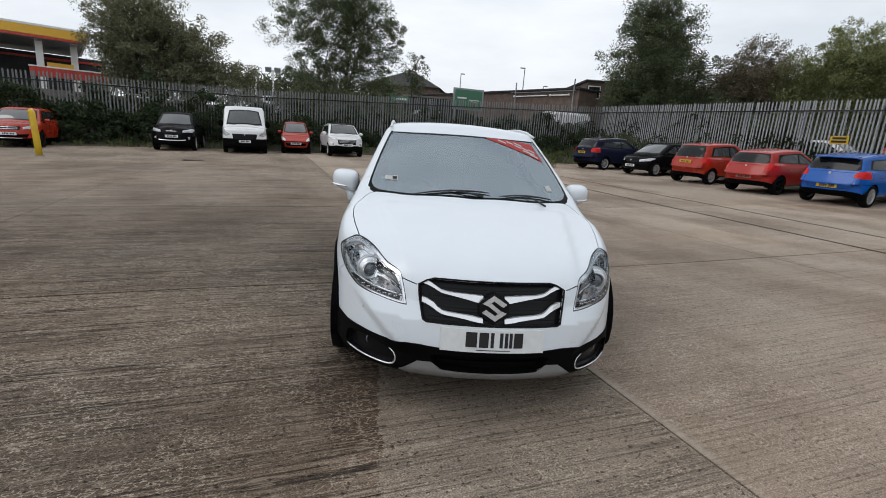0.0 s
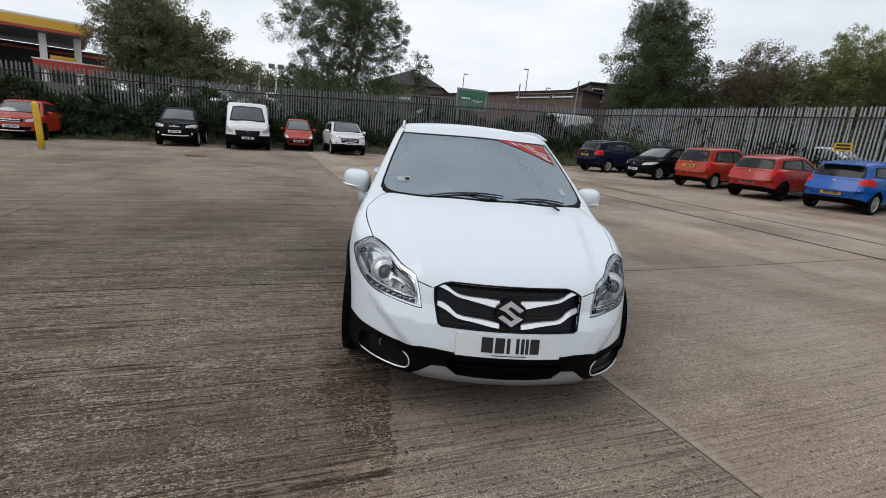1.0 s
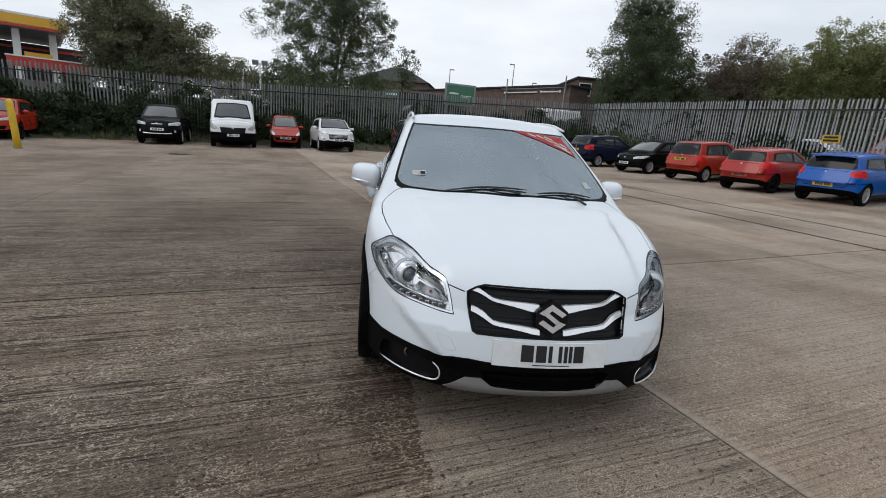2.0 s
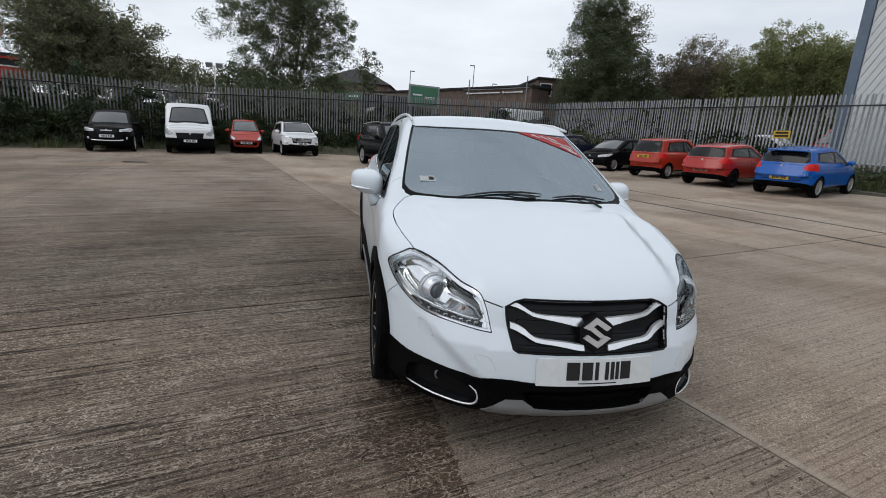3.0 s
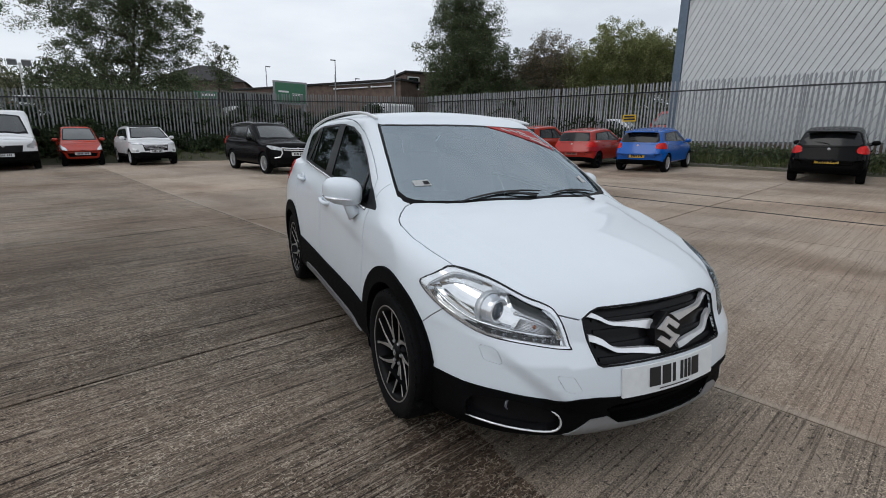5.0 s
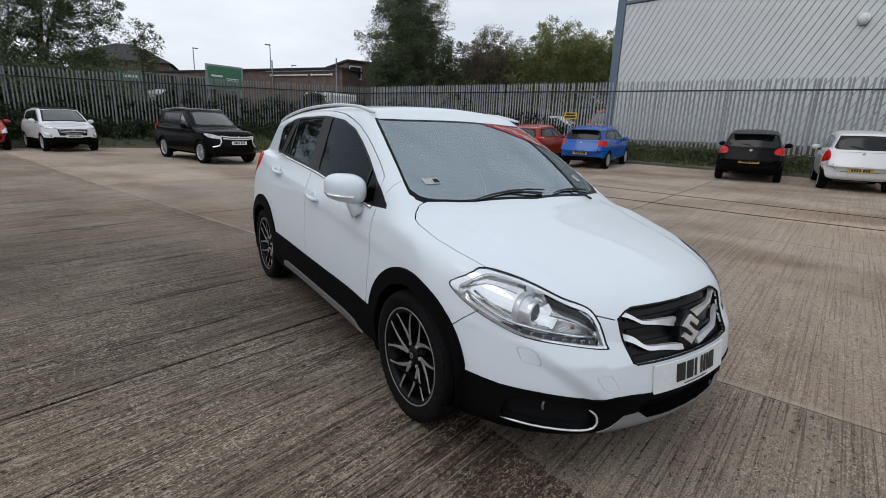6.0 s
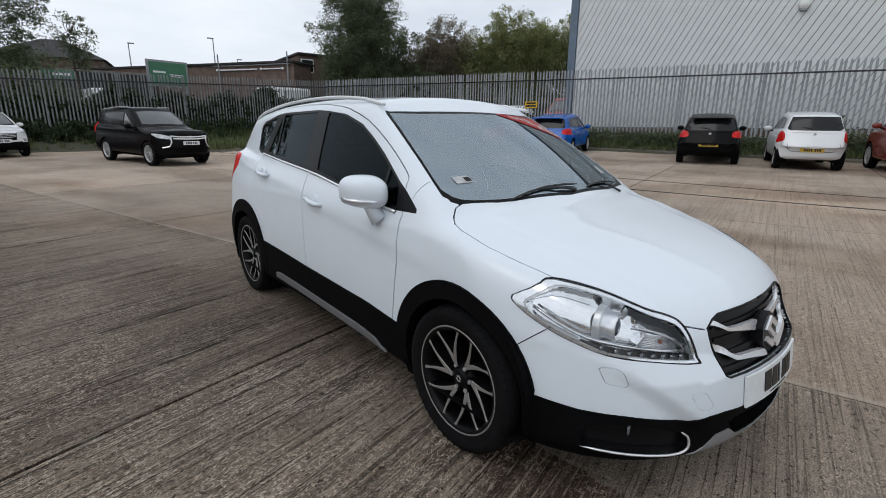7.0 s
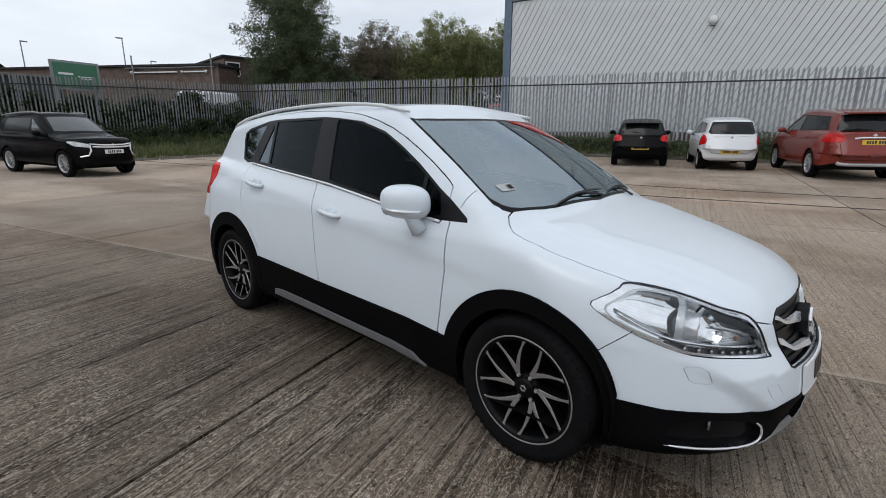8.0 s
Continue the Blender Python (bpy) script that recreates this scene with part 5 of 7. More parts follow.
def parked_car(name, m, s, colour, label, wheel_r=.30, wheel_style=None, black_low=.0, roof_col=None, bars=None, rails=False, plate_z=None, lamp_z=None, privacy=False, group="parked cars", spoiler=False, grille=None, tail=None, arch_black=False, mirror_col=None, lamp=None, fog=None, plate=None):
    car = thing(name, m, label, "van" if "van" in name else "car", group)
    S = Shell(s).mesh(40, 34, 9)
    w, y0, y1, wb, H, belt = s["w"], s["y0"], s["y1"], s["wb"], s["H"], s["belt"]
    cowl, top, tt, tl = s["cowl"], s["top"], s["tail_top"], s["tail_low"]
    outer = lambda c: c.x > w * .5
    ahead = lambda c: c.y < y0 + .62
    behind = lambda c: c.y > y1 - .75
    zs = top[1] - .14
    if black_low:
        S.cut("low_trim", [(y0 - .2, 0), (y1 + .2, 0), (y1 + .2, black_low), (wb + .2, black_low), (wb - .2, black_low * .9), (.2, black_low * .9), (-.2, black_low), (y0 - .2, black_low)], "side")
    S.line([(cowl[0] + .42, belt[0] - .02), (cowl[0] + .40, .32)], "side", .010, outer)
    S.line([(wb * .55, belt[0] - .02), (wb * .54, .32)], "side", .010, outer)
    S.line([(-w * .0 + .02, s["lip"] + .012), (w * .78, s["lip"] + .0)], "front", .010, ahead)
    # side glass
    a0 = cowl[0] + .36
    slope = (top[0] - cowl[0]) / (top[1] - cowl[1])
    zt = H - .15
    fy = lambda z: a0 + .10 + slope * (z - belt[0] - .03) * .92
    ry = lambda z: tl[0] - .42 + (tt[0] - tl[0]) * (z - tl[1]) / (tt[1] - tl[1])
    zb = lambda y: belt[0] + .03 + (belt[1] - belt[0]) * min(1, max(0, (y - a0) / (ry(belt[1]) - a0)))
    yb1, yb2 = wb * .56, wb * .92
    dlo = [(a0 - .05, zb(a0)), (yb1, zb(yb1)), (ry(zb(3)), zb(ry(1.1))), (ry(zt - .04), zt - .04), (yb1, zt + .01), (fy(zt), zt)]
    if "van" in name:
        dlo = [(a0 - .05, zb(a0)), (1.02, zb(a0) + .0), (1.05, zt - .28), (fy(zt - .30), zt - .28)]
    S.cut("window_trim", dlo, "side", outer)
    if "van" in name:
        S.cut("front_window", [(a0 + .12, zb(a0) + .04), (.96, zb(a0) + .04), (.99, zt - .33), (fy(zt - .30) + .06, zt - .33)], "side", outer)
    else:
        S.cut("front_window", [(a0 + .14, zb(a0) + .02), (yb1 - .04, zb(yb1) + .02), (yb1 - .02, zt - .02), (fy(zt) + .05, zt - .03)], "side", outer)
        e = ry(zb(3)) - .10
        S.cut("rear_window", [(yb1 + .05, zb(yb1) + .02), (e, zb(e) + .02), (ry(zt) - .08, zt - .06), (yb1 + .05, zt - .02)], "side", outer)
    # screens
    hw0, hw1 = w * .80, w * .64
    S.cut("frit", [(-.1, cowl[0] + .05), (hw0 * .6, cowl[0] + .07), (hw0, cowl[0] + .15), (hw1 + .02, top[0] + .02), (-.1, top[0] - .03)], "top", lambda c: c.z > cowl[1] - .03)
    S.cut("windscreen", [(-.1, cowl[0] + .10), (hw0 * .6, cowl[0] + .12), (hw0 - .06, cowl[0] + .20), (hw1 - .03, top[0] - .03), (-.1, top[0] - .07)], "top", lambda c: c.z > cowl[1] - .03)
    rz0, rz1 = belt[1] - .01, tt[1] - .03
    if "van" not in name and "pickup" not in name:
        S.cut("rear_screen", soften([(-.1, rz0), (w * .68, rz0), (w * .76, rz0 + .05), (w * .64, rz1), (-.1, rz1 + .01)], 1), "front", behind)
    # front face
    lz = lamp_z or (s["lip"] - .10)
    g = grille or (.42, lz - .10, lz + .02)
    S.cut("front_grille", [(-.1, g[1]), (w * g[0] * .9, g[1]), (w * g[0], g[2]), (-.1, g[2])], "front", ahead)
    S.cut("lower_intake", [(-.1, floor_z(s) + .10), (w * .62, floor_z(s) + .10), (w * .70, floor_z(s) + .24), (-.1, floor_z(s) + .22)], "front", ahead)
    S.cut("headlight", soften([(w * a, b) for a, b in lamp] if lamp else [(w * (g[0] + .06), lz - .07), (w * .88, lz - .03), (w * .985, lz + .10), (w * .86, lz + .10), (w * (g[0] + .06), lz + .015)], 1), "front", ahead)
    # rear face
    q = tail or (belt[1] - .10, .30, .66)
    S.cut("tail_lamp", soften([(w * q[2], q[0] - q[1] * .25), (w * (q[2] + .10), q[0] - q[1] * .46), (w * 1.05, q[0] - q[1] * .5), (w * 1.05, q[0] + q[1] * .46), (w * (q[2] + .14), q[0] + q[1] * .5), (w * (q[2] + .02), q[0] + q[1] * .28)], 2), "front", lambda c: c.y > y1 - .42)
    if "van" not in name and "pickup" not in name:
        # shut lines of the tailgate and the top edge of the bumper
        S.line([(-.02, .50), (w * .58, .505), (w * .70, .60), (w * .72, q[0] - q[1] * .5)], "front", .011, behind)
        S.line([(w * .72, .60), (w * .98, .64)], "front", .009, behind)
        S.line([(-.02, rz0 - .05), (w * .60, rz0 - .055)], "front", .006, behind)
    if bars != "no_bumper":
        S.cut("rear_lower", [(-.1, 0), (w * 1.1, 0), (w * 1.1, .30), (w * .8, .42), (w * .55, .44), (-.1, .44)], "front", behind)
    def arc(cy, cz, r, n=16):
        return [(cy + r * math.cos(math.pi * i / n), cz + r * math.sin(math.pi * i / n)) for i in range(n + 1)]
    for cy in (0, wb):
        if arch_black:
            S.cut("arch_trim", [(cy + wheel_r + .10, .0)] + arc(cy, wheel_r + .01, wheel_r + .10) + [(cy - wheel_r - .10, .0)], "side", outer)
        S.cut("wheel_hole", [(cy + wheel_r + .035, -.1)] + arc(cy, wheel_r + .01, wheel_r + .035) + [(cy - wheel_r - .035, -.1)], "side", outer)
    if roof_col:
        S.cut("roof_panel", [(-.1, top[0] - .02), (w * .66, top[0] + .06), (w * .66, tt[0] - .02), (-.1, tt[0] + .02)], "top", lambda c: c.z > H - .2)
        S.panel("roof_panel", "roof_panel", roof_col, car, off=.002, halves=False)
    S.panel("body", "body", colour, car, halves=False, lip=.02)
    if black_low:
        S.panel("lower_cladding", "low_trim", M_PLASTIC, car, off=.006, halves=False)
    if arch_black:
        S.panel("wheel_arch", "arch_trim", M_PLASTIC, car, off=.010, lip=.04)
    S.panel("window_trim", "window_trim", M_GLOSSBLACK, car)
    side_g = M_CARGLASS
    S.panel("front_side_window", "front_window", side_g, car, off=-.004, lip=0)
    S.panel("rear_side_window", "rear_window", M_CARGLASSDARK if privacy else side_g, car, off=-.004, lip=0)
    S.panel("windscreen_border", "frit", M_GLOSSBLACK, car, halves=False)
    S.panel("windscreen", "windscreen", M_CARGLASS, car, off=.001, lip=0, halves=False)
    S.panel("rear_screen", "rear_screen", M_CARGLASSDARK, car, off=.001, lip=.01, halves=False)
    S.panel("front_grille", "front_grille", M_GLOSSBLACK, car, off=-.015, halves=False)
    S.panel("lower_intake", "lower_intake", M_PLASTIC, car, off=-.015, halves=False)
    S.panel("rear_diffuser", "rear_lower", M_PLASTIC, car, off=.003, halves=False)
    S.panel("headlight", "headlight", M_HEADLAMP, car, off=.004)
    S.panel("tail_lamp", "tail_lamp", M_REDLAMP, car, off=.006)
    st = wheel_style or (5, M_SATIN, .035)
    for sg in (1, -1):
        for y in (0, wb):
            wheel(car, sg * (w - .115), y, wheel_r, .2, sg, st)
            bm = bmesh.new()
            add_lathe(bm, [(wheel_r + .07, 0), (wheel_r + .06, .26), (.02, .28)], 18, pose(sg * (w - .05), y, wheel_r + .04, 0, -90 * sg, 0))
            for v in bm.verts:
                v.co.z = max(v.co.z, .22)
            part("wheel_liner", bm, M_DARK, car)
        bm = bmesh.new()
        bmesh.ops.create_uvsphere(bm, u_segments=12, v_segments=8, radius=1, matrix=Matrix.Translation((sg * (w + .06), cowl[0] + .52, belt[0] + .06)) @ Matrix.Diagonal((.11, .06, .075 if "van" not in name else .15, 1)))
        part("door_mirror", bm, mirror_col or colour, car, smooth=True)
        bm = bmesh.new()
        add_tube(bm, [(sg * (w + .02), cowl[0] + .53, belt[0] + .02), (sg * (w - .08), cowl[0] + .54, belt[0] - .01)], .022, 6)
        part("mirror_arm", bm, M_PLASTIC, car)
        for y in ((wb * .47, wb * .86) if "van" not in name else (.95,)):
            bm = bmesh.new()
            add_tube(bm, [(sg * (w * .985), y - .08, belt[0] - .12), (sg * (w * .985 + .02), y, belt[0] - .115), (sg * (w * .985), y + .08, belt[0] - .11)], .014, 6)
            part("door_handle", bm, colour, car)
        if rails:
            bm = bmesh.new()
            pts = [(sg * w * .69, y, float(S.roof(y)) - s["crown"] * (w * .69) ** 2 + .03) for y in np.linspace(top[0] + .15, tt[0] - .1, 9)]
            add_tube(bm, pts, [.01] + [.018] * 7 + [.01], 6)
            part("roof_rail", bm, M_SATIN, car)
    bm = bmesh.new()
    add_box(bm, (0, (y0 + y1) / 2, .34), (W_of(s) * .80, (y1 - y0) * .9, .16), bevel=.04)
    part("underbody", bm, M_DARK, car)
    bm = bmesh.new()
    for x in (-w * .42, w * .42):
        add_box(bm, (x, wb * .52, belt[0] - .02), (.46, .16, .62), Matrix.Rotation(radians(-15), 4, "X"), bevel=.05)
        add_box(bm, (x, wb * .52 + .10, belt[0] + .36), (.25, .09, .16), bevel=.03)
    add_box(bm, (0, cowl[0] + .45, belt[0] - .10), (w * 1.6, .5, .16), bevel=.05)
    part("cabin_interior", bm, M_SEAT, car)
    # plates
    fz = plate_z or (.45, .75)
    fpt = front_point(S, 0, fz[0], .012)
    number_plate(car, Matrix.Translation(fpt) @ Matrix.Rotation(radians(90), 4, "X"), M_PLATEW)
    bp = S.cast(np.array([(0, wb, fz[1])]), np.array([(0., 1., 0.)]), far=2.2)[0]
    number_plate(car, Matrix.Translation((0, bp[1] + .028, fz[1])) @ Matrix.Rotation(radians(180), 4, "Z") @ Matrix.Rotation(radians(90), 4, "X"), plate or M_PLATEY)
    if spoiler:
        bm = bmesh.new()
        zz = tt[1] + .015
        add_box(bm, (0, tt[0] + .06, zz), (w * 1.22, .26, .035), Matrix.Rotation(radians(-6), 4, "X"), bevel=.014)
        part("roof_spoiler", bm, colour, car)
    bm = bmesh.new()
    zz = float(S.cast(np.array([(0, wb * .9, rz0 + .05)]), np.array([(0., 1., 0.)]), far=2.2)[0][1])
    add_tube(bm, [(0, zz + .015, rz0 + .03), (.12, zz + .01, rz0 + .07), (.30, zz - .01, rz0 + .10)], [.012, .008, .005], 6)
    if "van" not in name and "pickup" not in name:
        part("rear_wiper", bm, M_WIPER, car)
    else:
        bm.free()
    for sg in ((1, -1) if fog else ()):
        q = front_point(S, fog[0] * sg, fog[1], .004)
        bm = bmesh.new()
        add_lathe(bm, [(.058, -.01), (.056, .008), (.045, .012), (.001, .004)], 16, Matrix.Translation(q) @ Matrix.Rotation(radians(90), 4, "X"))
        part("fog_lamp", bm, M_HEADLAMP, car, smooth=True)
    # badges front and rear
    for yy, z, sgn in ((front_point(S, 0, g[2] - .03, .006), 0, 1),):
        bm = bmesh.new()
        add_prism(bm, [(0, .045), (.05, 0), (0, -.045), (-.05, 0)], 0, .01, Matrix.Translation(yy) @ Matrix.Rotation(radians(90), 4, "X"))
        part("badge", bm, M_CHROME, car)
    if "van" not in name:
        zb2 = max(fz[1] + .16, rz0 - .09)
        bp = S.cast(np.array([(0, wb, zb2)]), np.array([(0., 1., 0.)]), far=2.2)[0]
        bm = bmesh.new()
        add_prism(bm, [(0, .04), (.045, 0), (0, -.04), (-.045, 0)], 0, .01, Matrix.Translation((0, bp[1] + .008, zb2)) @ Matrix.Rotation(radians(180), 4, "Z") @ Matrix.Rotation(radians(90), 4, "X"))
        part("rear_badge", bm, M_CHROME, car)
    return car, S


def floor_z(s):
    return s["floor"]


def W_of(s):
    return s["w"] * 2


M_CARGLASS = mat("tinted_car_glass", (.03, .036, .038), rough=.05, var=.2, scale=2, coat=.8, spec=.7)
M_CARGLASSDARK = mat("dark_car_glass", (.009, .010, .011), rough=.12, var=.2, scale=2, coat=.08, spec=.25)
M_HEADLAMP = mat("clear_headlamp", (.62, .64, .66), rough=.12, metal=.3, var=.35, scale=40, coat=1.0)
M_BLANK = mat("blank_pink_plate", (.42, .12, .09), rough=.5, var=.1, scale=8)
P_RED = paint("bright_red_paint", (.38, .022, .014))
P_ORANGE = paint("orange_red_paint", (.37, .028, .011))
P_CRIMSON = paint("deep_red_paint", (.19, .022, .012))
P_BLUE = paint("bright_blue_paint", (.004, .095, .42))
P_BLACK = paint("black_paint", (.0045, .0045, .005))
P_NAVY = paint("navy_paint", (.010, .012, .030))
P_WHITE = paint("white_paint", (.74, .75, .76), .015)
ALLOY_G = (10, M_SATIN, .016)
ALLOY_D = (5, M_ALLOYBLACK, .035)
STEEL = (7, M_SATIN, .03)


def spot(x, y, a, base=2.5):
    """A pose on the sloping yard: all four wheels of a vehicle rest on the ground. x, y: the front axle."""
    r = radians(a)
    back, left = Vector((-math.sin(r), math.cos(r))), Vector((math.cos(r), math.sin(r)))
    z = [yard(x, y), yard(x + back.x * base, y + back.y * base), yard(x + left.x * .75, y + left.y * .75), yard(x - left.x * .75, y - left.y * .75)]
    ey = Vector((back.x, back.y, (z[1] - z[0]) / base)).normalized()
    ex = Vector((left.x, left.y, (z[2] - z[3]) / 1.5)).normalized()
    ez = ex.cross(ey).normalized()
    ex = ey.cross(ez)
    return Matrix(((ex.x, ey.x, ez.x, x), (ex.y, ey.y, ez.y, y), (ex.z, ey.z, ez.z, z[0] + .002), (0, 0, 0, 1)))


def swift(L=3.84):
    return body_spec(L, 1.735, 1.495, 2.45, .76, .78, (.10, .96), (.93, 1.42), 1.45, (2.82, 1.36), (3.03, .98), (.95, 1.02))


SW = swift()


def rear_at(x, y, wb, a):
    r = radians(a)
    return spot(x - (-math.sin(r)) * wb, y - math.cos(r) * wb, a, wb)


# row along the right-hand fence: rear axle places
HD = 111.5
parked_car("hatchback_car", rear_at(12.45, 9.95, 2.45, HD), SW, P_BLUE, "bright blue five-door hatchback with roof spoiler", .31, ALLOY_G, spoiler=True, plate_z=(.45, .56), tail=(.90, .19, .66), lamp_z=.70)
parked_car("hatchback_car", rear_at(11.75, 12.45, 2.45, HD), SW, P_RED, "red five-door hatchback with a blank rear plate", .31, ALLOY_D, plate=M_BLANK, plate_z=(.45, .56), tail=(.90, .19, .66), lamp_z=.70)
IG = body_spec(3.70, 1.66, 1.60, 2.435, .70, .90, (.05, 1.02), (.72, 1.51), 1.3, (2.72, 1.50), (2.94, 1.00), (1.0, 1.04), floor=.30)
parked_car("hatchback_car", rear_at(11.35, 15.35, 2.435, HD), IG, P_ORANGE, "orange-red upright small crossover hatchback", .30, STEEL, black_low=.34, plate_z=(.5, .86), tail=(.92, .20, .72), lamp_z=.78)
parked_car("hatchback_car", spot(10.75, 18.45, HD + 180), SW, P_BLACK, "black five-door hatchback with bright headlamps", .31, ALLOY_G, plate_z=(.45, .56), tail=(.90, .19, .66), lamp_z=.70)
NV = body_spec(4.30, 1.765, 1.575, 2.6, .87, .80, (.06, .99), (.90, 1.47), 1.6, (3.06, 1.46), (3.34, 1.0), (1.0, 1.12))
parked_car("crossover_car", rear_at(9.65, 21.5, 2.6, HD), NV, P_NAVY, "dark navy crossover with white door lettering", .32, ALLOY_G, black_low=.40, plate_z=(.45, .86), tail=(.98, .22, .62), rails=True)
parked_car("hatchback_car", rear_at(13.9, 4.98, 2.45, HD), SW, P_BLACK, "black five-door hatchback seen from behind", .31, ALLOY_D, plate_z=(.45, .60), tail=(.90, .20, .66), lamp_z=.70, spoiler=True)
CE = body_spec(3.60, 1.60, 1.54, 2.425, .66, .84, (.05, 1.0), (.72, 1.46), 1.35, (2.66, 1.43), (2.90, .98), (.98, 1.06))
parked_car("hatchback_car", rear_at(14.2, 2.48, 2.425, HD), CE, P_WHITE, "white small hatchback with red tail lamps", .29, STEEL, plate_z=(.5, .55), tail=(.90, .34, .80), lamp_z=.76, bars="no_bumper")
OU = body_spec(4.69, 1.80, 1.71, 2.67, .96, .92, (.05, 1.10), (.95, 1.62), 1.7, (3.36, 1.58), (3.66, 1.08), (1.10, 1.17))
parked_car("suv_car", rear_at(13.6, -.42, 2.67, HD + 2), OU, P_CRIMSON, "metallic red SUV with silver rear skid plate", .35, ALLOY_G, plate_z=(.5, .92), tail=(1.02, .20, .60), rails=True, privacy=True, spoiler=True)
# row before the back fence
SH = body_spec(4.79, 1.815, 1.80, 2.80, .92, 1.06, (.40, 1.19), (1.14, 1.70), 1.6, (3.44, 1.66), (3.74, 1.12), (1.14, 1.22), floor=.33)
parked_car("suv_car", spot(1.28, 16.35, 17.5), SH, P_BLACK, "black SUV with chrome shield-shaped front trim", .375, ALLOY_G, black_low=.36, rails=True, privacy=True, grille=(.52, .80, .94), lamp_z=.90, plate_z=(.72, .95))
EC = body_spec(4.02, 1.765, 1.65, 2.52, .78, .92, (-.02, 1.08), (.70, 1.56), 1.4, (2.92, 1.55), (3.18, 1.05), (1.06, 1.15), floor=.31, blunt=.8)
parked_car("suv_car", spot(-3.35, 22.15, 17), EC, P_WHITE, "white compact SUV with black lower bumper", .33, ALLOY_G, roof_col=M_GLOSSBLACK, black_low=.52, grille=(.54, .60, .84), lamp_z=.86, plate_z=(.58, .9), lamp=[(.52, .84), (.88, .84), (1.0, .95), (.86, .95), (.54, .89)], fog=(.66, .60))
MI = body_spec(3.475, 1.475, 1.61, 2.55, .48, .88, (-.12, 1.0), (.78, 1.53), 1.3, (2.62, 1.46), (2.90, .98), (1.0, 1.06), blunt=.7, nose_lean=.3)
parked_car("city_car", spot(-5.92, 22.75, 13), MI, P_ORANGE, "small rounded red city car", .29, STEEL, grille=(.2, .50, .54), lamp_z=.78, plate_z=(.50, .8), lamp=[(.66, .62), (.90, .66), (1.0, .84), (.90, .84), (.70, .72)])
VA = body_spec(5.05, 1.99, 2.20, 3.18, .84, 1.10, (-.26, 1.26), (.40, 2.03), 1.4, (4.12, 2.18), (4.18, 1.2), (1.30, 1.32), floor=.30, blunt=.6, nose_lean=.12, crown=.03, k_roof=.12)
VA["cab"] = [(1.1, .955), (1.4, .935), (2.2, .90), (2.4, .85)]
parked_car("panel_van", spot(-8.0, 21.25, 16), VA, P_WHITE, "white high panel van with black bumper", .34, STEEL, black_low=.68, grille=(.56, .66, .90), lamp_z=.86, plate_z=(.56, .8), mirror_col=M_PLASTIC, lamp=[(.64, .82), (.84, .78), (.98, .90), (1.0, 1.18), (.93, 1.18), (.82, .99), (.66, .91)])
PK = body_spec(5.20, 1.80, 1.78, 3.0, .88, .98, (.12, 1.14), (.95, 1.68), 1.5, (2.30, 1.68), (2.55, 1.10), (1.12, 1.14), floor=.30)
parked_car("pickup_car", spot(-11.05, 20.8, 15), PK, P_BLACK, "black double-cab pickup with chrome bumper bar", .37, ALLOY_G, black_low=.40, grille=(.45, .78, .94), lamp_z=.88, plate_z=(.66, .8), lamp=[(.48, .84), (.90, .84), (1.0, .97), (.86, 1.0), (.50, .93)], fog=(.66, .58))
VI = body_spec(4.175, 1.775, 1.61, 2.50, .85, .92, (.05, 1.04), (.78, 1.52), 1.5, (2.95, 1.50), (3.22, 1.02), (1.03, 1.10), floor=.30)
parked_car("suv_car", spot(-16.3, 18.5, 20), VI, P_ORANGE, "orange-red compact SUV with slatted grille", .34, ALLOY_D, black_low=.38, grille=(.45, .70, .84), lamp_z=.80, plate_z=(.55, .8))


# chrome work on the two SUVs' faces and the pickup's bumper
def bright_bar(parent, pts, r, name="chrome_trim"):
    bm = bmesh.new()
    add_tube(bm, pts, r, 6)
    return part(name, bm, M_CHROME, parent)


def face_trim(label, s, lists, r):
    car = next(o for o in scene.objects if o.parent is None and o.get("label") == label)
    S = Shell(s)
    for pts in lists:
        for sg in (1, -1):
            P = []
            for x, z in pts:
                q = front_point(S, x, z, .015)
                P.append((q.x * sg, q.y, q.z))
            bright_bar(car, P, r)


face_trim("black SUV with chrome shield-shaped front trim", SH, [[(0, .90), (.3, .905), (.55, .93)], [(0, .84), (.3, .845), (.5, .86)], [(.56, .90), (.54, .75), (.60, .62), (.74, .58)]], .022)
face_trim("white compact SUV with black lower bumper", EC, [[(0, .69), (.25, .695), (.4, .715)], [(0, .745), (.25, .75), (.43, .765)], [(0, .80), (.25, .805), (.43, .815)]], .009)
face_trim("black double-cab pickup with chrome bumper bar", PK, [[(0, .48), (.35, .48), (.55, .50)], [(0, .88), (.2, .88)]], .022)
face_trim("orange-red compact SUV with slatted grille", VI, [[(0, .73), (.3, .735)], [(0, .80), (.3, .805)], [(0, .38), (.4, .38)]], .014)


def rear_trim(label, s, pts, r, material, name):
    """A bar that follows the back of a body, mirrored about its middle."""
    car = next(o for o in scene.objects if o.parent is None and o.get("label") == label)
    S = Shell(s)
    bm = bmesh.new()
    P = []
    for x, z in [(-x, z) for x, z in pts[::-1]] + pts:
        q = S.cast(np.array([(abs(x), s["wb"], z)]), np.array([(0., 1., 0.)]), far=2.4)[0]
        P.append((x, q[1] + .012, z))
    add_tube(bm, P, r, 8)
    part(name, bm, material, car)


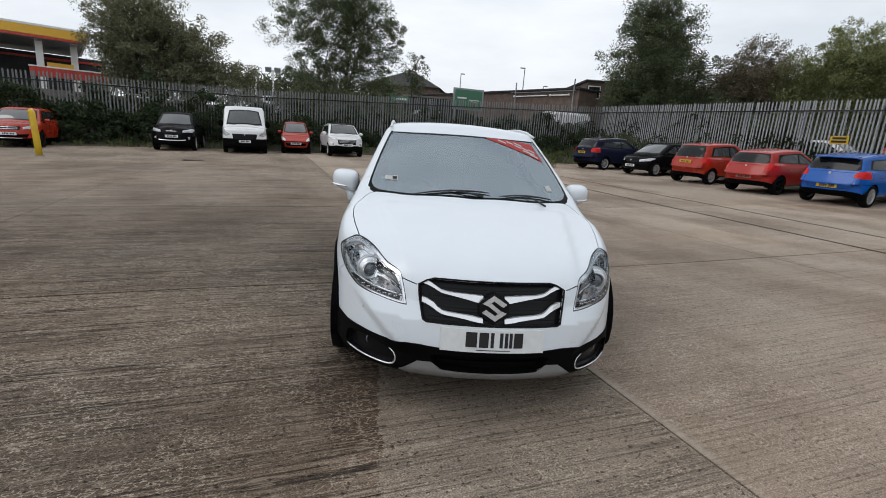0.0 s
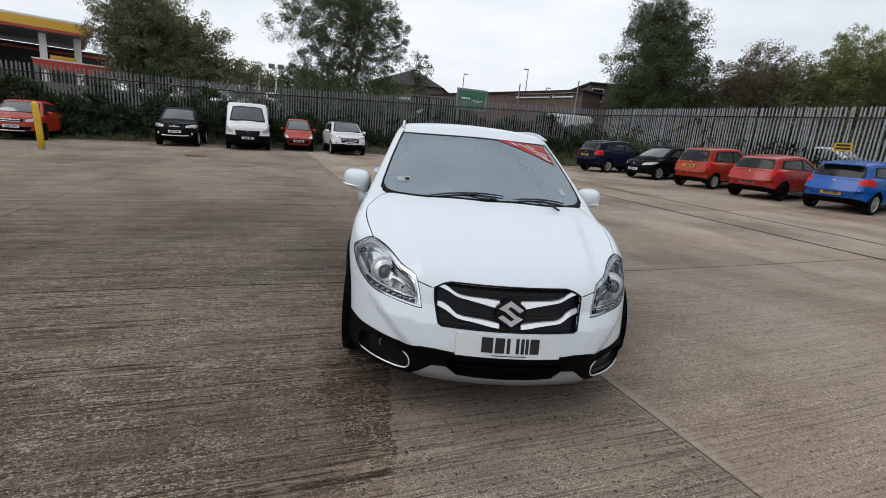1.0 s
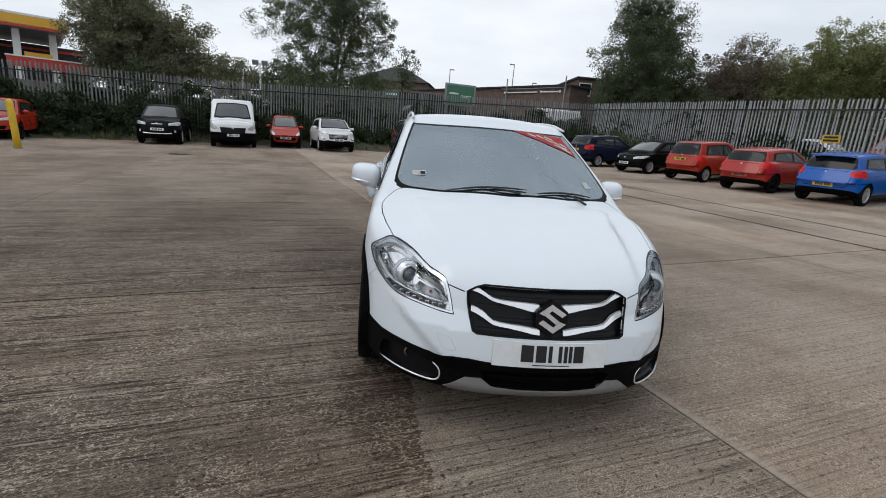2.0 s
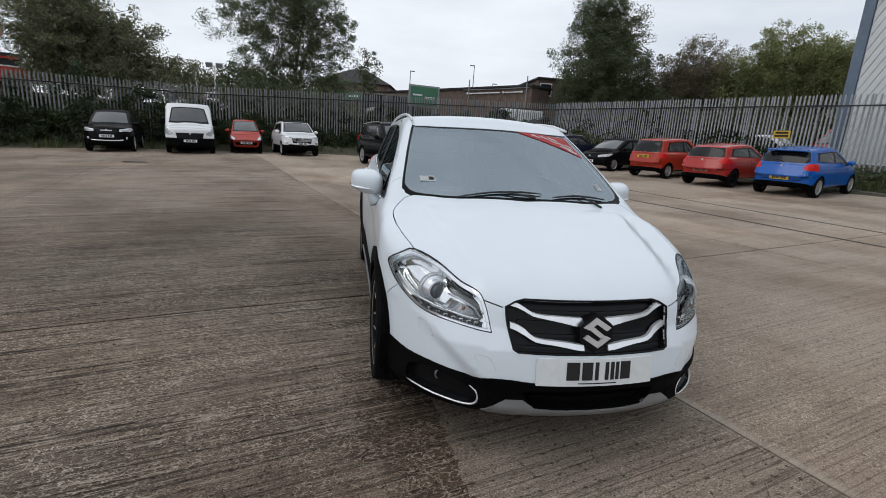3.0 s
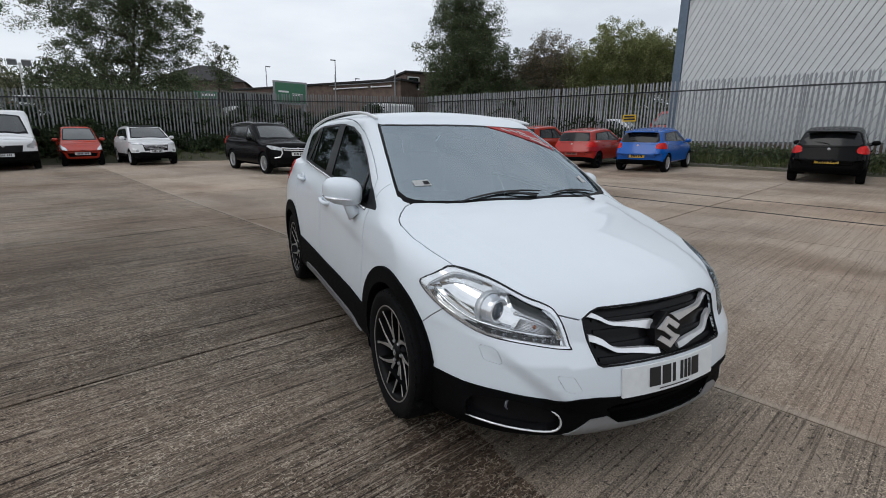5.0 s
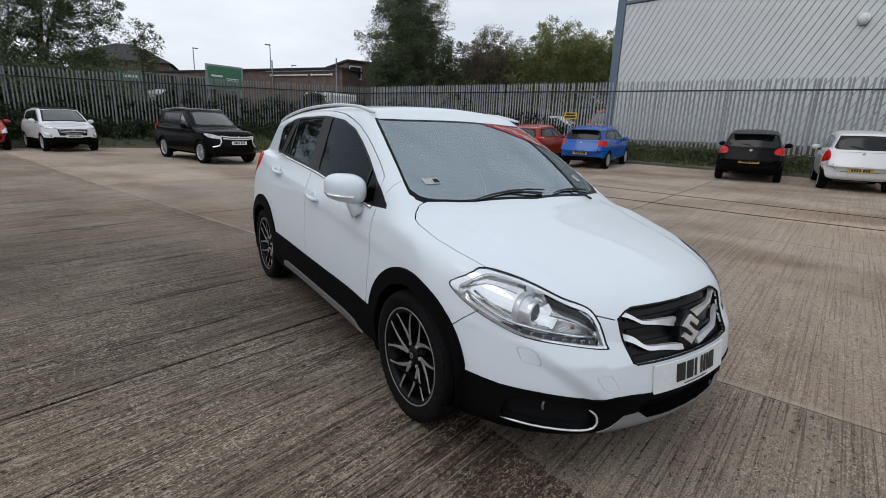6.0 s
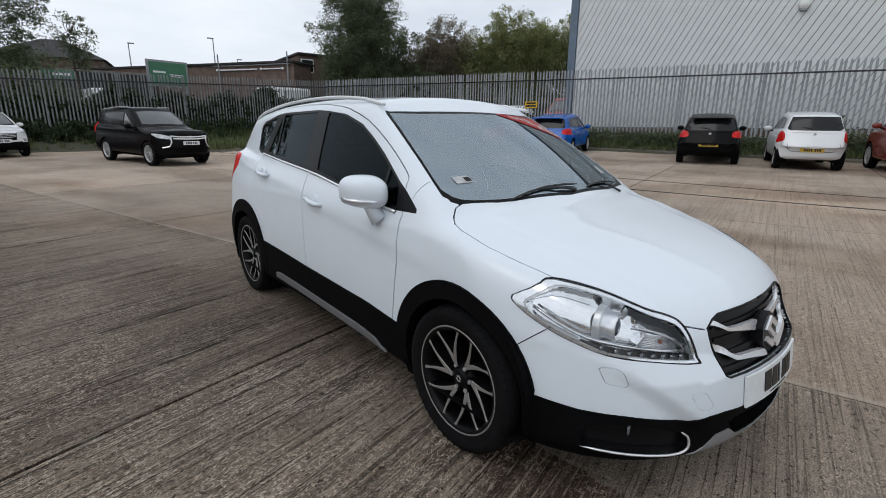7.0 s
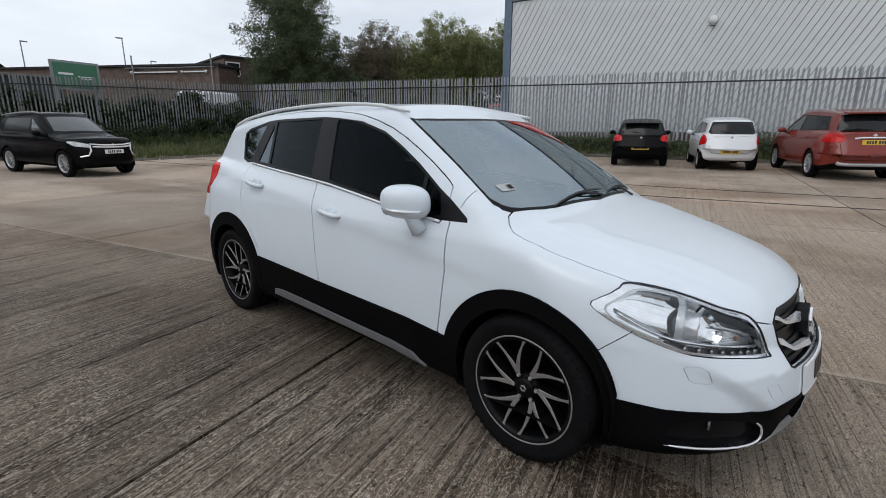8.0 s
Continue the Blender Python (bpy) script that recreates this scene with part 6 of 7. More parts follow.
rear_trim("metallic red SUV with silver rear skid plate", OU, [(.05, 1.02), (.25, 1.02), (.38, 1.0)], .026, M_CHROME, "tailgate_bar")
rear_trim("metallic red SUV with silver rear skid plate", OU, [(.05, .40), (.35, .40), (.58, .41), (.64, .44)], .042, M_SATIN, "skid_plate")


# ---- fences ----
M_GALV = mat("weathered_galvanised_steel", (.25, .26, .265), rough=.6, metal=.35, var=.22, scale=3, bump=.1, bscale=60, col2=(.14, .15, .148))
M_GALVLIGHT = mat("bright_galvanised_steel", (.40, .415, .43), rough=.55, metal=.3, var=.2, scale=3, bump=.1, bscale=60, col2=(.24, .25, .26))


# rails in a much darker tone than the pales
M_RAILDARK = mat("dark_fence_rail", (.045, .046, .048), rough=.75, metal=.1, var=.3, scale=3)


def pale_mesh(h, material):
    """A corrugated steel pale with a split pointed head."""
    me = bpy.data.meshes.new("pale")
    prof = [(-.034, 0), (-.020, .014), (0, .004), (.020, .014), (.034, 0)]
    vs, fs = [], []
    for z, sq in ((0, 1), (h - .11, 1), (h - .05, 1.05), (h, .25)):
        for i, (x, y) in enumerate(prof):
            vs.append((x * sq, -y, z + (.02 if sq < .5 and i in (1, 3) else 0)))
    for r in range(3):
        for i in range(4):
            a = r * 5 + i
            fs.append((a, a + 1, a + 6, a + 5))
    k = len(vs)
    vs += [(x, y + .004, z) for x, y, z in vs]
    fs += [tuple(k + i for i in f[::-1]) for f in fs]
    me.from_pydata(vs, [], fs)
    me.materials.append(material)
    return me


def palisade(a, b, key, label, material, pitch=.155, h=3.0, lo=0.0, hi=1.0):
    fn = tagged(new("palisade_fence"), label, "fence", kind="structure")
    d = (b - a).normalized()
    inward = Vector((d.y, -d.x))
    ang = math.degrees(math.atan2(d.y, d.x))
    L = (b - a).length
    me = pale_mesh(h, material)
    n = int(L * (hi - lo) / pitch)
    base = lambda t: fence_base(key, t) + .03
    for i in range(n):
        t = lo + (hi - lo) * (i + .5) / n
        p = a + (b - a) * t - inward * .012
        ob = new("pale", me)
        ob.parent = fn
        ob.matrix_local = pose(p.x, p.y, base(t) + random.uniform(-.015, .015), random.uniform(-.5, .5), random.uniform(-.7, .7), ang)
    k = max(2, round(L * (hi - lo) / 2.75))
    bm = bmesh.new()
    add_box(bm, (0, 0, h / 2 - .2), (.008, .09, h + .36))
    add_box(bm, (0, .045, h / 2 - .2), (.055, .008, h + .36))
    add_box(bm, (0, -.045, h / 2 - .2), (.055, .008, h + .36))
    pm = bpy.data.meshes.new("post")
    bm.to_mesh(pm)
    bm.free()
    pm.materials.append(material)
    for i in range(k + 1):
        t = lo + (hi - lo) * i / k
        p = a + (b - a) * t
        ob = new("post", pm)
        ob.parent = fn
        ob.matrix_local = pose(p.x, p.y, base(t), 0, 0, ang)
    for zz in (.35, h - .40):
        bm = bmesh.new()
        rows = []
        for i in range(k + 1):
            t = lo + (hi - lo) * i / k
            p = a + (b - a) * t + inward * .045
            z = base(t) + zz
            o = inward * .025
            rows.append([bm.verts.new((p.x + o.x, p.y + o.y, z - .028)), bm.verts.new((p.x + o.x, p.y + o.y, z + .028)), bm.verts.new((p.x - o.x, p.y - o.y, z + .022)), bm.verts.new((p.x - o.x, p.y - o.y, z - .022))])
        for A, B in zip(rows, rows[1:]):
            for q in range(4):
                bm.faces.new((A[q], B[q], B[(q + 1) % 4], A[(q + 1) % 4]))
        bmesh.ops.recalc_face_normals(bm, faces=bm.faces)
        part("rail", bm, M_RAILDARK, fn)
    return fn


palisade(FENCE_L, FENCE_B, "l", "tall grey galvanised palisade fence half hidden by ivy", M_GALV, lo=.15)
palisade(FENCE_B, FENCE_C, "b", "tall weathered palisade fence behind parked cars", M_GALV)
palisade(FENCE_C, FENCE_R, "r", "tall galvanised palisade fence on a grass bank", M_GALVLIGHT, lo=0, hi=.98)


# ---- foliage ----
def leafmat(name, a, b, c):
    m = bpy.data.materials.new(name)
    m.use_nodes = True
    n, l = m.node_tree.nodes, m.node_tree.links
    p = n["Principled BSDF"]
    g = n.new("ShaderNodeNewGeometry")
    r = n.new("ShaderNodeValToRGB")
    r.color_ramp.elements[0].position, r.color_ramp.elements[0].color = .0, (*a, 1)
    r.color_ramp.elements[1].position, r.color_ramp.elements[1].color = 1.0, (*c, 1)
    e = r.color_ramp.elements.new(.6)
    e.color = (*b, 1)
    l.new(g.outputs["Random Per Island"], r.inputs["Fac"])
    l.new(r.outputs["Color"], p.inputs["Base Color"])
    p.inputs["Roughness"].default_value = .6
    tr = n.new("ShaderNodeBsdfTranslucent")
    mx = n.new("ShaderNodeMixShader")
    mx.inputs[0].default_value = .40
    l.new(r.outputs["Color"], tr.inputs["Color"])
    l.new(p.outputs[0], mx.inputs[1])
    l.new(tr.outputs[0], mx.inputs[2])
    l.new(mx.outputs[0], n["Material Output"].inputs["Surface"])
    return m


M_BARK = mat("dull_bark", (.085, .07, .055), rough=.95, var=.3, scale=12, bump=.6, bscale=30)
M_LEAF = leafmat("dull_green_leaves", (.052, .073, .036), (.10, .127, .060), (.185, .205, .108))
M_LEAFPALE = leafmat("dusty_olive_leaves", (.105, .118, .066), (.185, .190, .108), (.31, .295, .18))
M_LEAFRED = leafmat("rusty_green_leaves", (.10, .095, .065), (.165, .145, .095), (.27, .20, .125))
M_LEAFLIGHT = leafmat("olive_leaves", (.14, .165, .062), (.24, .265, .105), (.38, .38, .17))
M_IVY = leafmat("dark_ivy_leaves", (.012, .024, .008), (.026, .046, .014), (.06, .085, .028))
M_GRASS = leafmat("rough_grass", (.05, .075, .022), (.105, .14, .045), (.21, .20, .095))


def leaves(name, centers, radii, per, size, material, parent=None, rng=None, squash=.8, flat=.0):
    """Many small bent leaves, in clumps about the given centres."""
    rng = rng or np.random.RandomState(1)
    per, size = int(per * 1.5), size * .84
    C = np.repeat(np.array(centers), per, axis=0)
    R = np.repeat(np.array(radii), per)[:, None]
    N = len(C)
    d = rng.normal(size=(N, 3))
    d /= np.linalg.norm(d, axis=1, keepdims=True)
    P = C + d * R * (rng.rand(N, 1) ** .45) * np.array([1, 1, squash])
    a = rng.normal(size=(N, 3))
    a /= np.linalg.norm(a, axis=1, keepdims=True)
    b = np.cross(a, rng.normal(size=(N, 3)))
    b /= np.maximum(np.linalg.norm(b, axis=1, keepdims=True), 1e-6)
    c = np.cross(a, b)
    s = size * (.6 + .8 * rng.rand(N, 1))
    v = np.stack([P - a * s, P + b * s * .42 + c * s * .12, P + a * s, P - b * s * .42 + c * s * .12], 1).reshape(-1, 3)
    k = np.arange(N)[:, None] * 4
    f = (k + np.array([[0, 1, 2, 3]])).tolist()
    me = bpy.data.meshes.new(name)
    me.from_pydata(v.tolist(), [], f)
    me.materials.append(material)
    ob = new(name, me)
    ob.parent = parent
    return ob


def tree(name, base, trunks, lobes, clumps, per, size, material, label, seed, clump_r=.55, hollow=.35, twigs=1.0, core=True):
    """A tapered trunk that forks into limbs, reaching into lobes of a ragged crown."""
    rng = np.random.RandomState(seed)
    tr = thing(name, Matrix.Translation(base), label, "tree")
    centers, radii = [], []
    vol = np.array([a * b * c for _, (a, b, c) in lobes])
    for (ctr, rad), share in zip(lobes, vol / vol.sum()):
        n = int(clumps * share)
        d = rng.normal(size=(n, 3))
        d /= np.linalg.norm(d, axis=1, keepdims=True)
        rr = (hollow + (1 - hollow) * rng.rand(n, 1)) ** .7
        wob = 1 + .22 * np.array([noise.noise(Vector(q) * 2.2 + Vector((seed, 0, 0))) for q in d])[:, None]
        pts = np.array(ctr) + d * np.array(rad) * rr * wob
        centers += pts.tolist()
        radii += (clump_r * (.5 + rng.rand(n))).tolist()
    bm = bmesh.new()
    C = np.array(centers)
    heads = []
    for k in range(trunks):
        lean = Vector((rng.uniform(-.5, .5), rng.uniform(-.4, .4), 0)) * (1.6 if trunks > 1 else .6)
        topz = np.percentile(C[:, 2], 70)
        pts = [Vector((lean.x * .15 * (k - trunks / 2), lean.y * .1, -.25))]
        for i in range(1, 7):
            t = i / 6
            pts.append(Vector((lean.x * t * 2.2 + (C[:, 0].mean()) * t, lean.y * t * 2 + C[:, 1].mean() * t, topz * t)) + Vector((rng.uniform(-.12, .12), rng.uniform(-.12, .12), 0)))
        r0 = .045 * topz / max(1, trunks) ** .5 * .55
        add_tube(bm, pts, [r0 * (1 - .8 * i / 6) for i in range(7)], 8)
        heads += [(pts[i], r0 * (1 - .8 * i / 6)) for i in range(2, 7)]
    part("trunk", bm, M_BARK, tr, smooth=True)
    bm = bmesh.new()
    idx = rng.permutation(len(C))[:int(min(150, len(C)) * twigs)]
    for i in idx:
        q = Vector(C[i])
        low = [h for h in heads if h[0].z < q.z + .3] or heads[:1]
        h = min(low, key=lambda g: (g[0] - q).length)
        mid = (h[0] + q) / 2 + Vector((rng.uniform(-.2, .2), rng.uniform(-.2, .2), rng.uniform(0, .35)))
        tip = q + (q - h[0]).normalized() * rng.uniform(0, .5)
        add_tube(bm, [h[0], mid, tip], [max(.012, h[1] * .45), .02, .006], 5, cap=False)
    part("branchwork", bm, M_BARK, tr)
    leaves("crown", centers, radii, per, size, material, tr, rng)
    if core:
        mid = np.array(centers).mean(axis=0)
        leaves("inner_crown", (mid + (np.array(centers) - mid) * .80).tolist(), radii, max(4, per // 8), size * 1.9, material, tr, rng)
    return tr


tree("broadleaf_tree", (-5.4, 34.8, 1.4), 3, [((-.8, 0, 7.4), (4.6, 3.2, 3.6)), ((2.6, .2, 6.6), (2.6, 2.2, 3.2)), ((.4, 0, 10.0), (3.4, 2.5, 2.6)), ((-.2, 0, 3.8), (4.0, 2.2, 1.8))], 760, 70, .078, M_LEAF, "tall multi-stemmed green tree with sparse open crown", 3, clump_r=.52, hollow=.2, core=False)
tree("broadleaf_tree", (-17.0, 30.8, 1.4), 2, [((-.5, 0, 5.4), (3.2, 2.8, 3.3)), ((2.2, 1.0, 4.2), (2.8, 2.2, 2.2)), ((4.6, 2.0, 2.9), (2.2, 1.7, 1.3)), ((-1.5, -.4, 3.4), (1.6, 1.7, 1.9)), ((1.6, .4, 2.0), (5.4, 1.8, 1.6))], 900, 70, .078, M_LEAFPALE, "dense spreading green tree sloping down to one side", 5, clump_r=.50, hollow=.1)
tree("broadleaf_tree", (17.0, 30.8, .7), 1, [((0, 0, 7.0), (3.9, 3.0, 3.0)), ((-.35, 0, 9.9), (2.6, 2.1, 2.5)), ((.5, -.2, 4.4), (4.1, 2.8, 2.1)), ((-2.2, 0, 4.9), (1.4, 1.4, 1.6)), ((.7, -.4, 2.3), (4.1, 1.8, 1.6))], 1250, 72, .080, M_LEAF, "tall dense green tree behind the fence corner", 7, clump_r=.52, hollow=.1, core=False)
tree("small_tree", (.38, 37.4, 2.05), 1, [((0, 0, 4.5), (1.05, .8, 1.3)), ((.15, 0, 3.1), (.8, .65, .7))], 44, 36, .085, M_LEAF, "small thin tree with few leaves", 9, clump_r=.36, twigs=.8, core=False)
tree("bushy_tree", (24.6, 30.2, .8), 3, [((0, 0, 5.9), (3.3, 2.6, 3.2)), ((-2.6, 1.4, 4.8), (2.2, 1.8, 2.6)), ((-5.0, 3.2, 4.4), (2.4, 1.8, 2.7)), ((.5, -.5, 2.6), (3.8, 2.0, 2.4))], 1150, 60, .072, M_LEAFRED, "brownish thin-twigged bushy tree", 11, clump_r=.46, hollow=.1)
tree("bushy_tree", (28.6, 26.6, .8), 2, [((0, 0, 6.7), (3.4, 2.8, 3.2)), ((1.6, -1.8, 6.2), (2.6, 2.2, 2.9)), ((-2.4, 1.6, 5.6), (2.4, 2.0, 2.6)), ((-.5, -.5, 2.8), (4.0, 2.2, 2.6))], 1250, 64, .075, M_LEAFLIGHT, "olive green bushy tree behind the fence", 13, clump_r=.5, hollow=.1)
tree("bushy_tree", (34.0, 23.6, .8), 2, [((0, 0, 6.6), (3.6, 3.0, 3.8))], 520, 42, .11, M_LEAFLIGHT, "olive green bushy tree behind the fence", 15, clump_r=.5, hollow=.1)
tree("bushy_tree", (21.6, 28.6, .8), 2, [((-5.0, 1.2, 1.7), (2.8, 1.4, 2.1)), ((-2.0, -.6, 1.9), (2.8, 1.4, 2.3)), ((0, 0, 2.4), (2.8, 1.6, 2.6)), ((-1.0, -4.2, 1.6), (2.0, 1.2, 1.9)), ((3.0, -3.6, 2.4), (2.6, 1.8, 2.6)), ((1.0, -7.6, 1.5), (1.8, 1.2, 1.8)), ((6.0, -7.0, 2.0), (2.2, 1.5, 2.2))], 860, 44, .10, M_LEAF, "dark undergrowth behind the fence", 17, clump_r=.5, hollow=.0)
tree("bushy_tree", (-9.5, 49.0, 1.5), 2, [((0, 0, 3.6), (5.0, 2.5, 2.6)), ((7, 2, 3.4), (3.5, 2, 2.6)), ((-6, -1, 3.0), (4.0, 2, 2.2))], 420, 40, .14, M_LEAF, "dark green trees in the distance", 19, clump_r=.6, hollow=.1)
tree("bushy_tree", (-5.6, 31.4, 1.4), 2, [((-1.5, 0, 1.6), (3.6, 1.2, 1.5)), ((3, .5, 1.5), (3.0, 1.0, 1.5))], 300, 40, .10, M_LEAF, "dark undergrowth behind the fence", 21, clump_r=.48, hollow=.0)


# ivy and brambles on and before the left and back fences
def hedge(name, a, b, spans, seed, label, material, size, per, side=1):
    rng = np.random.RandomState(seed)
    d = b - a
    inward = Vector((d.y, -d.x)).normalized()
    cs, rs = [], []
    for t0, t1, h, depth, dens in spans:
        n = int((t1 - t0) * d.length * dens)
        for _ in range(n):
            t = rng.uniform(t0, t1)
            hh = h * (.55 + .45 * abs(noise.noise((t * 9, seed, 0))) * 2)
            zz = rng.rand() ** .8 * hh
            off = rng.uniform(-.1, 1) * depth * (1 - .7 * zz / max(hh, .1)) + .12
            p = a + d * t + inward * off * side
            cs.append((p.x, p.y, land(p.x, p.y) + zz * .92 + .05))
            rs.append(rng.uniform(.16, .36))
    ob = leaves(name, cs, rs, per, size, material, None, rng)
    return tagged(ob, label, "shrub", kind="stuff")


hedge("bramble_hedge", FENCE_L, FENCE_B, [(.30, .52, 1.0, 1.2, 26), (.48, .74, 2.7, 1.9, 60), (.74, .90, 2.5, 1.7, 52), (.90, 1.0, 2.5, 1.6, 42)], 31, "dense dark ivy and brambles over the fence", M_IVY, .085, 26)
hedge("bramble_hedge", FENCE_B, FENCE_C, [(0, .10, 2.3, 2.0, 44), (.10, .26, 1.9, 1.9, 36), (.26, .36, 1.6, 1.7, 26), (.36, .52, 1.1, 1.5, 24), (.52, .80, 1.0, 2.2, 18), (.80, 1.0, 1.6, 1.4, 20)], 33, "dark brambles and nettles along the fence foot", M_IVY, .085, 26)
hedge("bramble_hedge", FENCE_B, FENCE_C, [(0, .45, 3.0, 2.0, 50), (.45, 1.0, 2.9, 2.0, 84)], 37, "dark brambles on the bank beyond the fence", M_IVY, .10, 22, side=-1)
hedge("bramble_hedge", FENCE_L, FENCE_B, [(.2, .45, 2.3, 2.2, 32), (.45, 1.0, 3.2, 2.4, 48)], 39, "dark brambles on the bank beyond the fence", M_IVY, .10, 22, side=-1)
hedge("bramble_hedge", FENCE_C, FENCE_R, [(0, .20, 2.8, 1.8, 64), (.20, .27, 2.2, 1.6, 60), (.27, .345, 2.0, 1.6, 120)], 45, "dark undergrowth close behind the fence", M_IVY, .09, 22, side=-1)
hedge("climbing_weeds", FENCE_C, FENCE_R, [(0, .12, 1.6, .7, 18), (.12, .2, .5, .8, 10), (.37, .46, .55, 1.0, 26), (.46, .58, .5, 1.0, 24), (.578, .606, 1.75, .6, 80), (.61, .70, .9, .9, 34)], 35, "leafy weeds along the foot of the fence", M_LEAF, .07, 22)


def grass(name, spots, seed, label):
    """Tufts of long blades."""
    rng = np.random.RandomState(seed)
    vs, fs = [], []
    for x, y, h in spots:
        z = land(x, y) - .02
        for _ in range(14):
            a, lean = rng.uniform(0, 6.28), rng.uniform(.1, .7)
            hh = h * rng.uniform(.5, 1.25)
            bx, by = x + rng.normal() * .07, y + rng.normal() * .07
            dx, dy = math.cos(a), math.sin(a)
            w = .011
            k = len(vs)
            m = (bx + dx * lean * hh * .3, by + dy * lean * hh * .3, z + hh * .6)
            t = (bx + dx * lean * hh, by + dy * lean * hh, z + hh * (1 - .3 * lean))
            vs += [(bx - dy * w, by + dx * w, z), (bx + dy * w, by - dx * w, z), (m[0] + dy * w * .8, m[1] - dx * w * .8, m[2]), (m[0] - dy * w * .8, m[1] + dx * w * .8, m[2]), t]
            fs += [(k, k + 1, k + 2, k + 3), (k + 3, k + 2, k + 4)]
    me = bpy.data.meshes.new(name)
    me.from_pydata(vs, [], fs)
    me.materials.append(M_GRASS)
    return tagged(new(name, me), label, "grass", kind="stuff")


grng = np.random.RandomState(41)
spots = []
for _ in range(1500):
    t, o = grng.uniform(6, 42), grng.uniform(-.2, 1.2)
    p = FENCE_C + rd * t + rin * o
    spots.append((p.x, p.y, grng.uniform(.12, .34)))
for _ in range(900):
    x = grng.uniform(1.2, 12.0)
    y = grng.uniform(21.4 - .1 * x, 28.0)
    if x > 7.4 and y < 25.2:
        continue
    spots.append((x, y, grng.uniform(.2, .6)))
for _ in range(700):
    t, o = grng.uniform(0, 1), grng.uniform(.2, 2.4)
    d = FENCE_B - FENCE_L if grng.rand() < .5 else FENCE_C - FENCE_B
    a = FENCE_L if d == FENCE_B - FENCE_L else FENCE_B
    p = a + d * t + Vector((d.y, -d.x)).normalized() * o
    spots.append((p.x, p.y, grng.uniform(.15, .4)))
grass("rough_grass", spots, 43, "long rough grass and weeds on the bank")


# ---- grey clad building behind the right-hand fence ----
M_CLAD = mat("pale_grey_cladding", (.66, .68, .675), rough=.5, metal=.0, var=.05, scale=.8, streak=(.6, .6, .15), col2=(.60, .62, .615))
M_CLADCORE = mat("cladding_joint_shadow_steel", (.16, .165, .17), rough=.6, var=.15, scale=2)
M_FLASH = mat("blue_grey_flashing", (.13, .175, .235), rough=.5, var=.12, scale=2)
M_BRICK = mat("red_brown_brick", (.16, .112, .09), rough=.9, var=.25, scale=10, bump=.4, bscale=40)
M_MORTAR = mat("grey_mortar", (.22, .2, .18), rough=.95, var=.15, scale=14)
M_ROOF = mat("dark_slate_roof", (.032, .030, .031), rough=.85, var=.25, scale=5, bump=.3, bscale=20)
M_WHITEPAINT = mat("white_gloss_paint", (.82, .82, .80), rough=.45, var=.06, scale=8)
M_GREYPOLE = mat("grey_lamp_post", (.30, .31, .32), rough=.5, metal=.4, var=.12, scale=6)
M_YELLOW = mat("yellow_paint", (.66, .42, .02), rough=.5, var=.12, scale=7)
M_YCANOPY = mat("yellow_canopy_panel", (.75, .42, .03), rough=.35, var=.05, scale=3)
M_RCANOPY = mat("red_canopy_stripe", (.52, .04, .02), rough=.35, var=.06, scale=3)
M_GREENSIGN = mat("green_sign_panel", (.03, .13, .07), rough=.5, var=.2, scale=2, col2=(.06, .17, .10))
M_DARKINT = mat("dark_shop_interior", (.03, .03, .032), rough=.7, var=.3, scale=3)


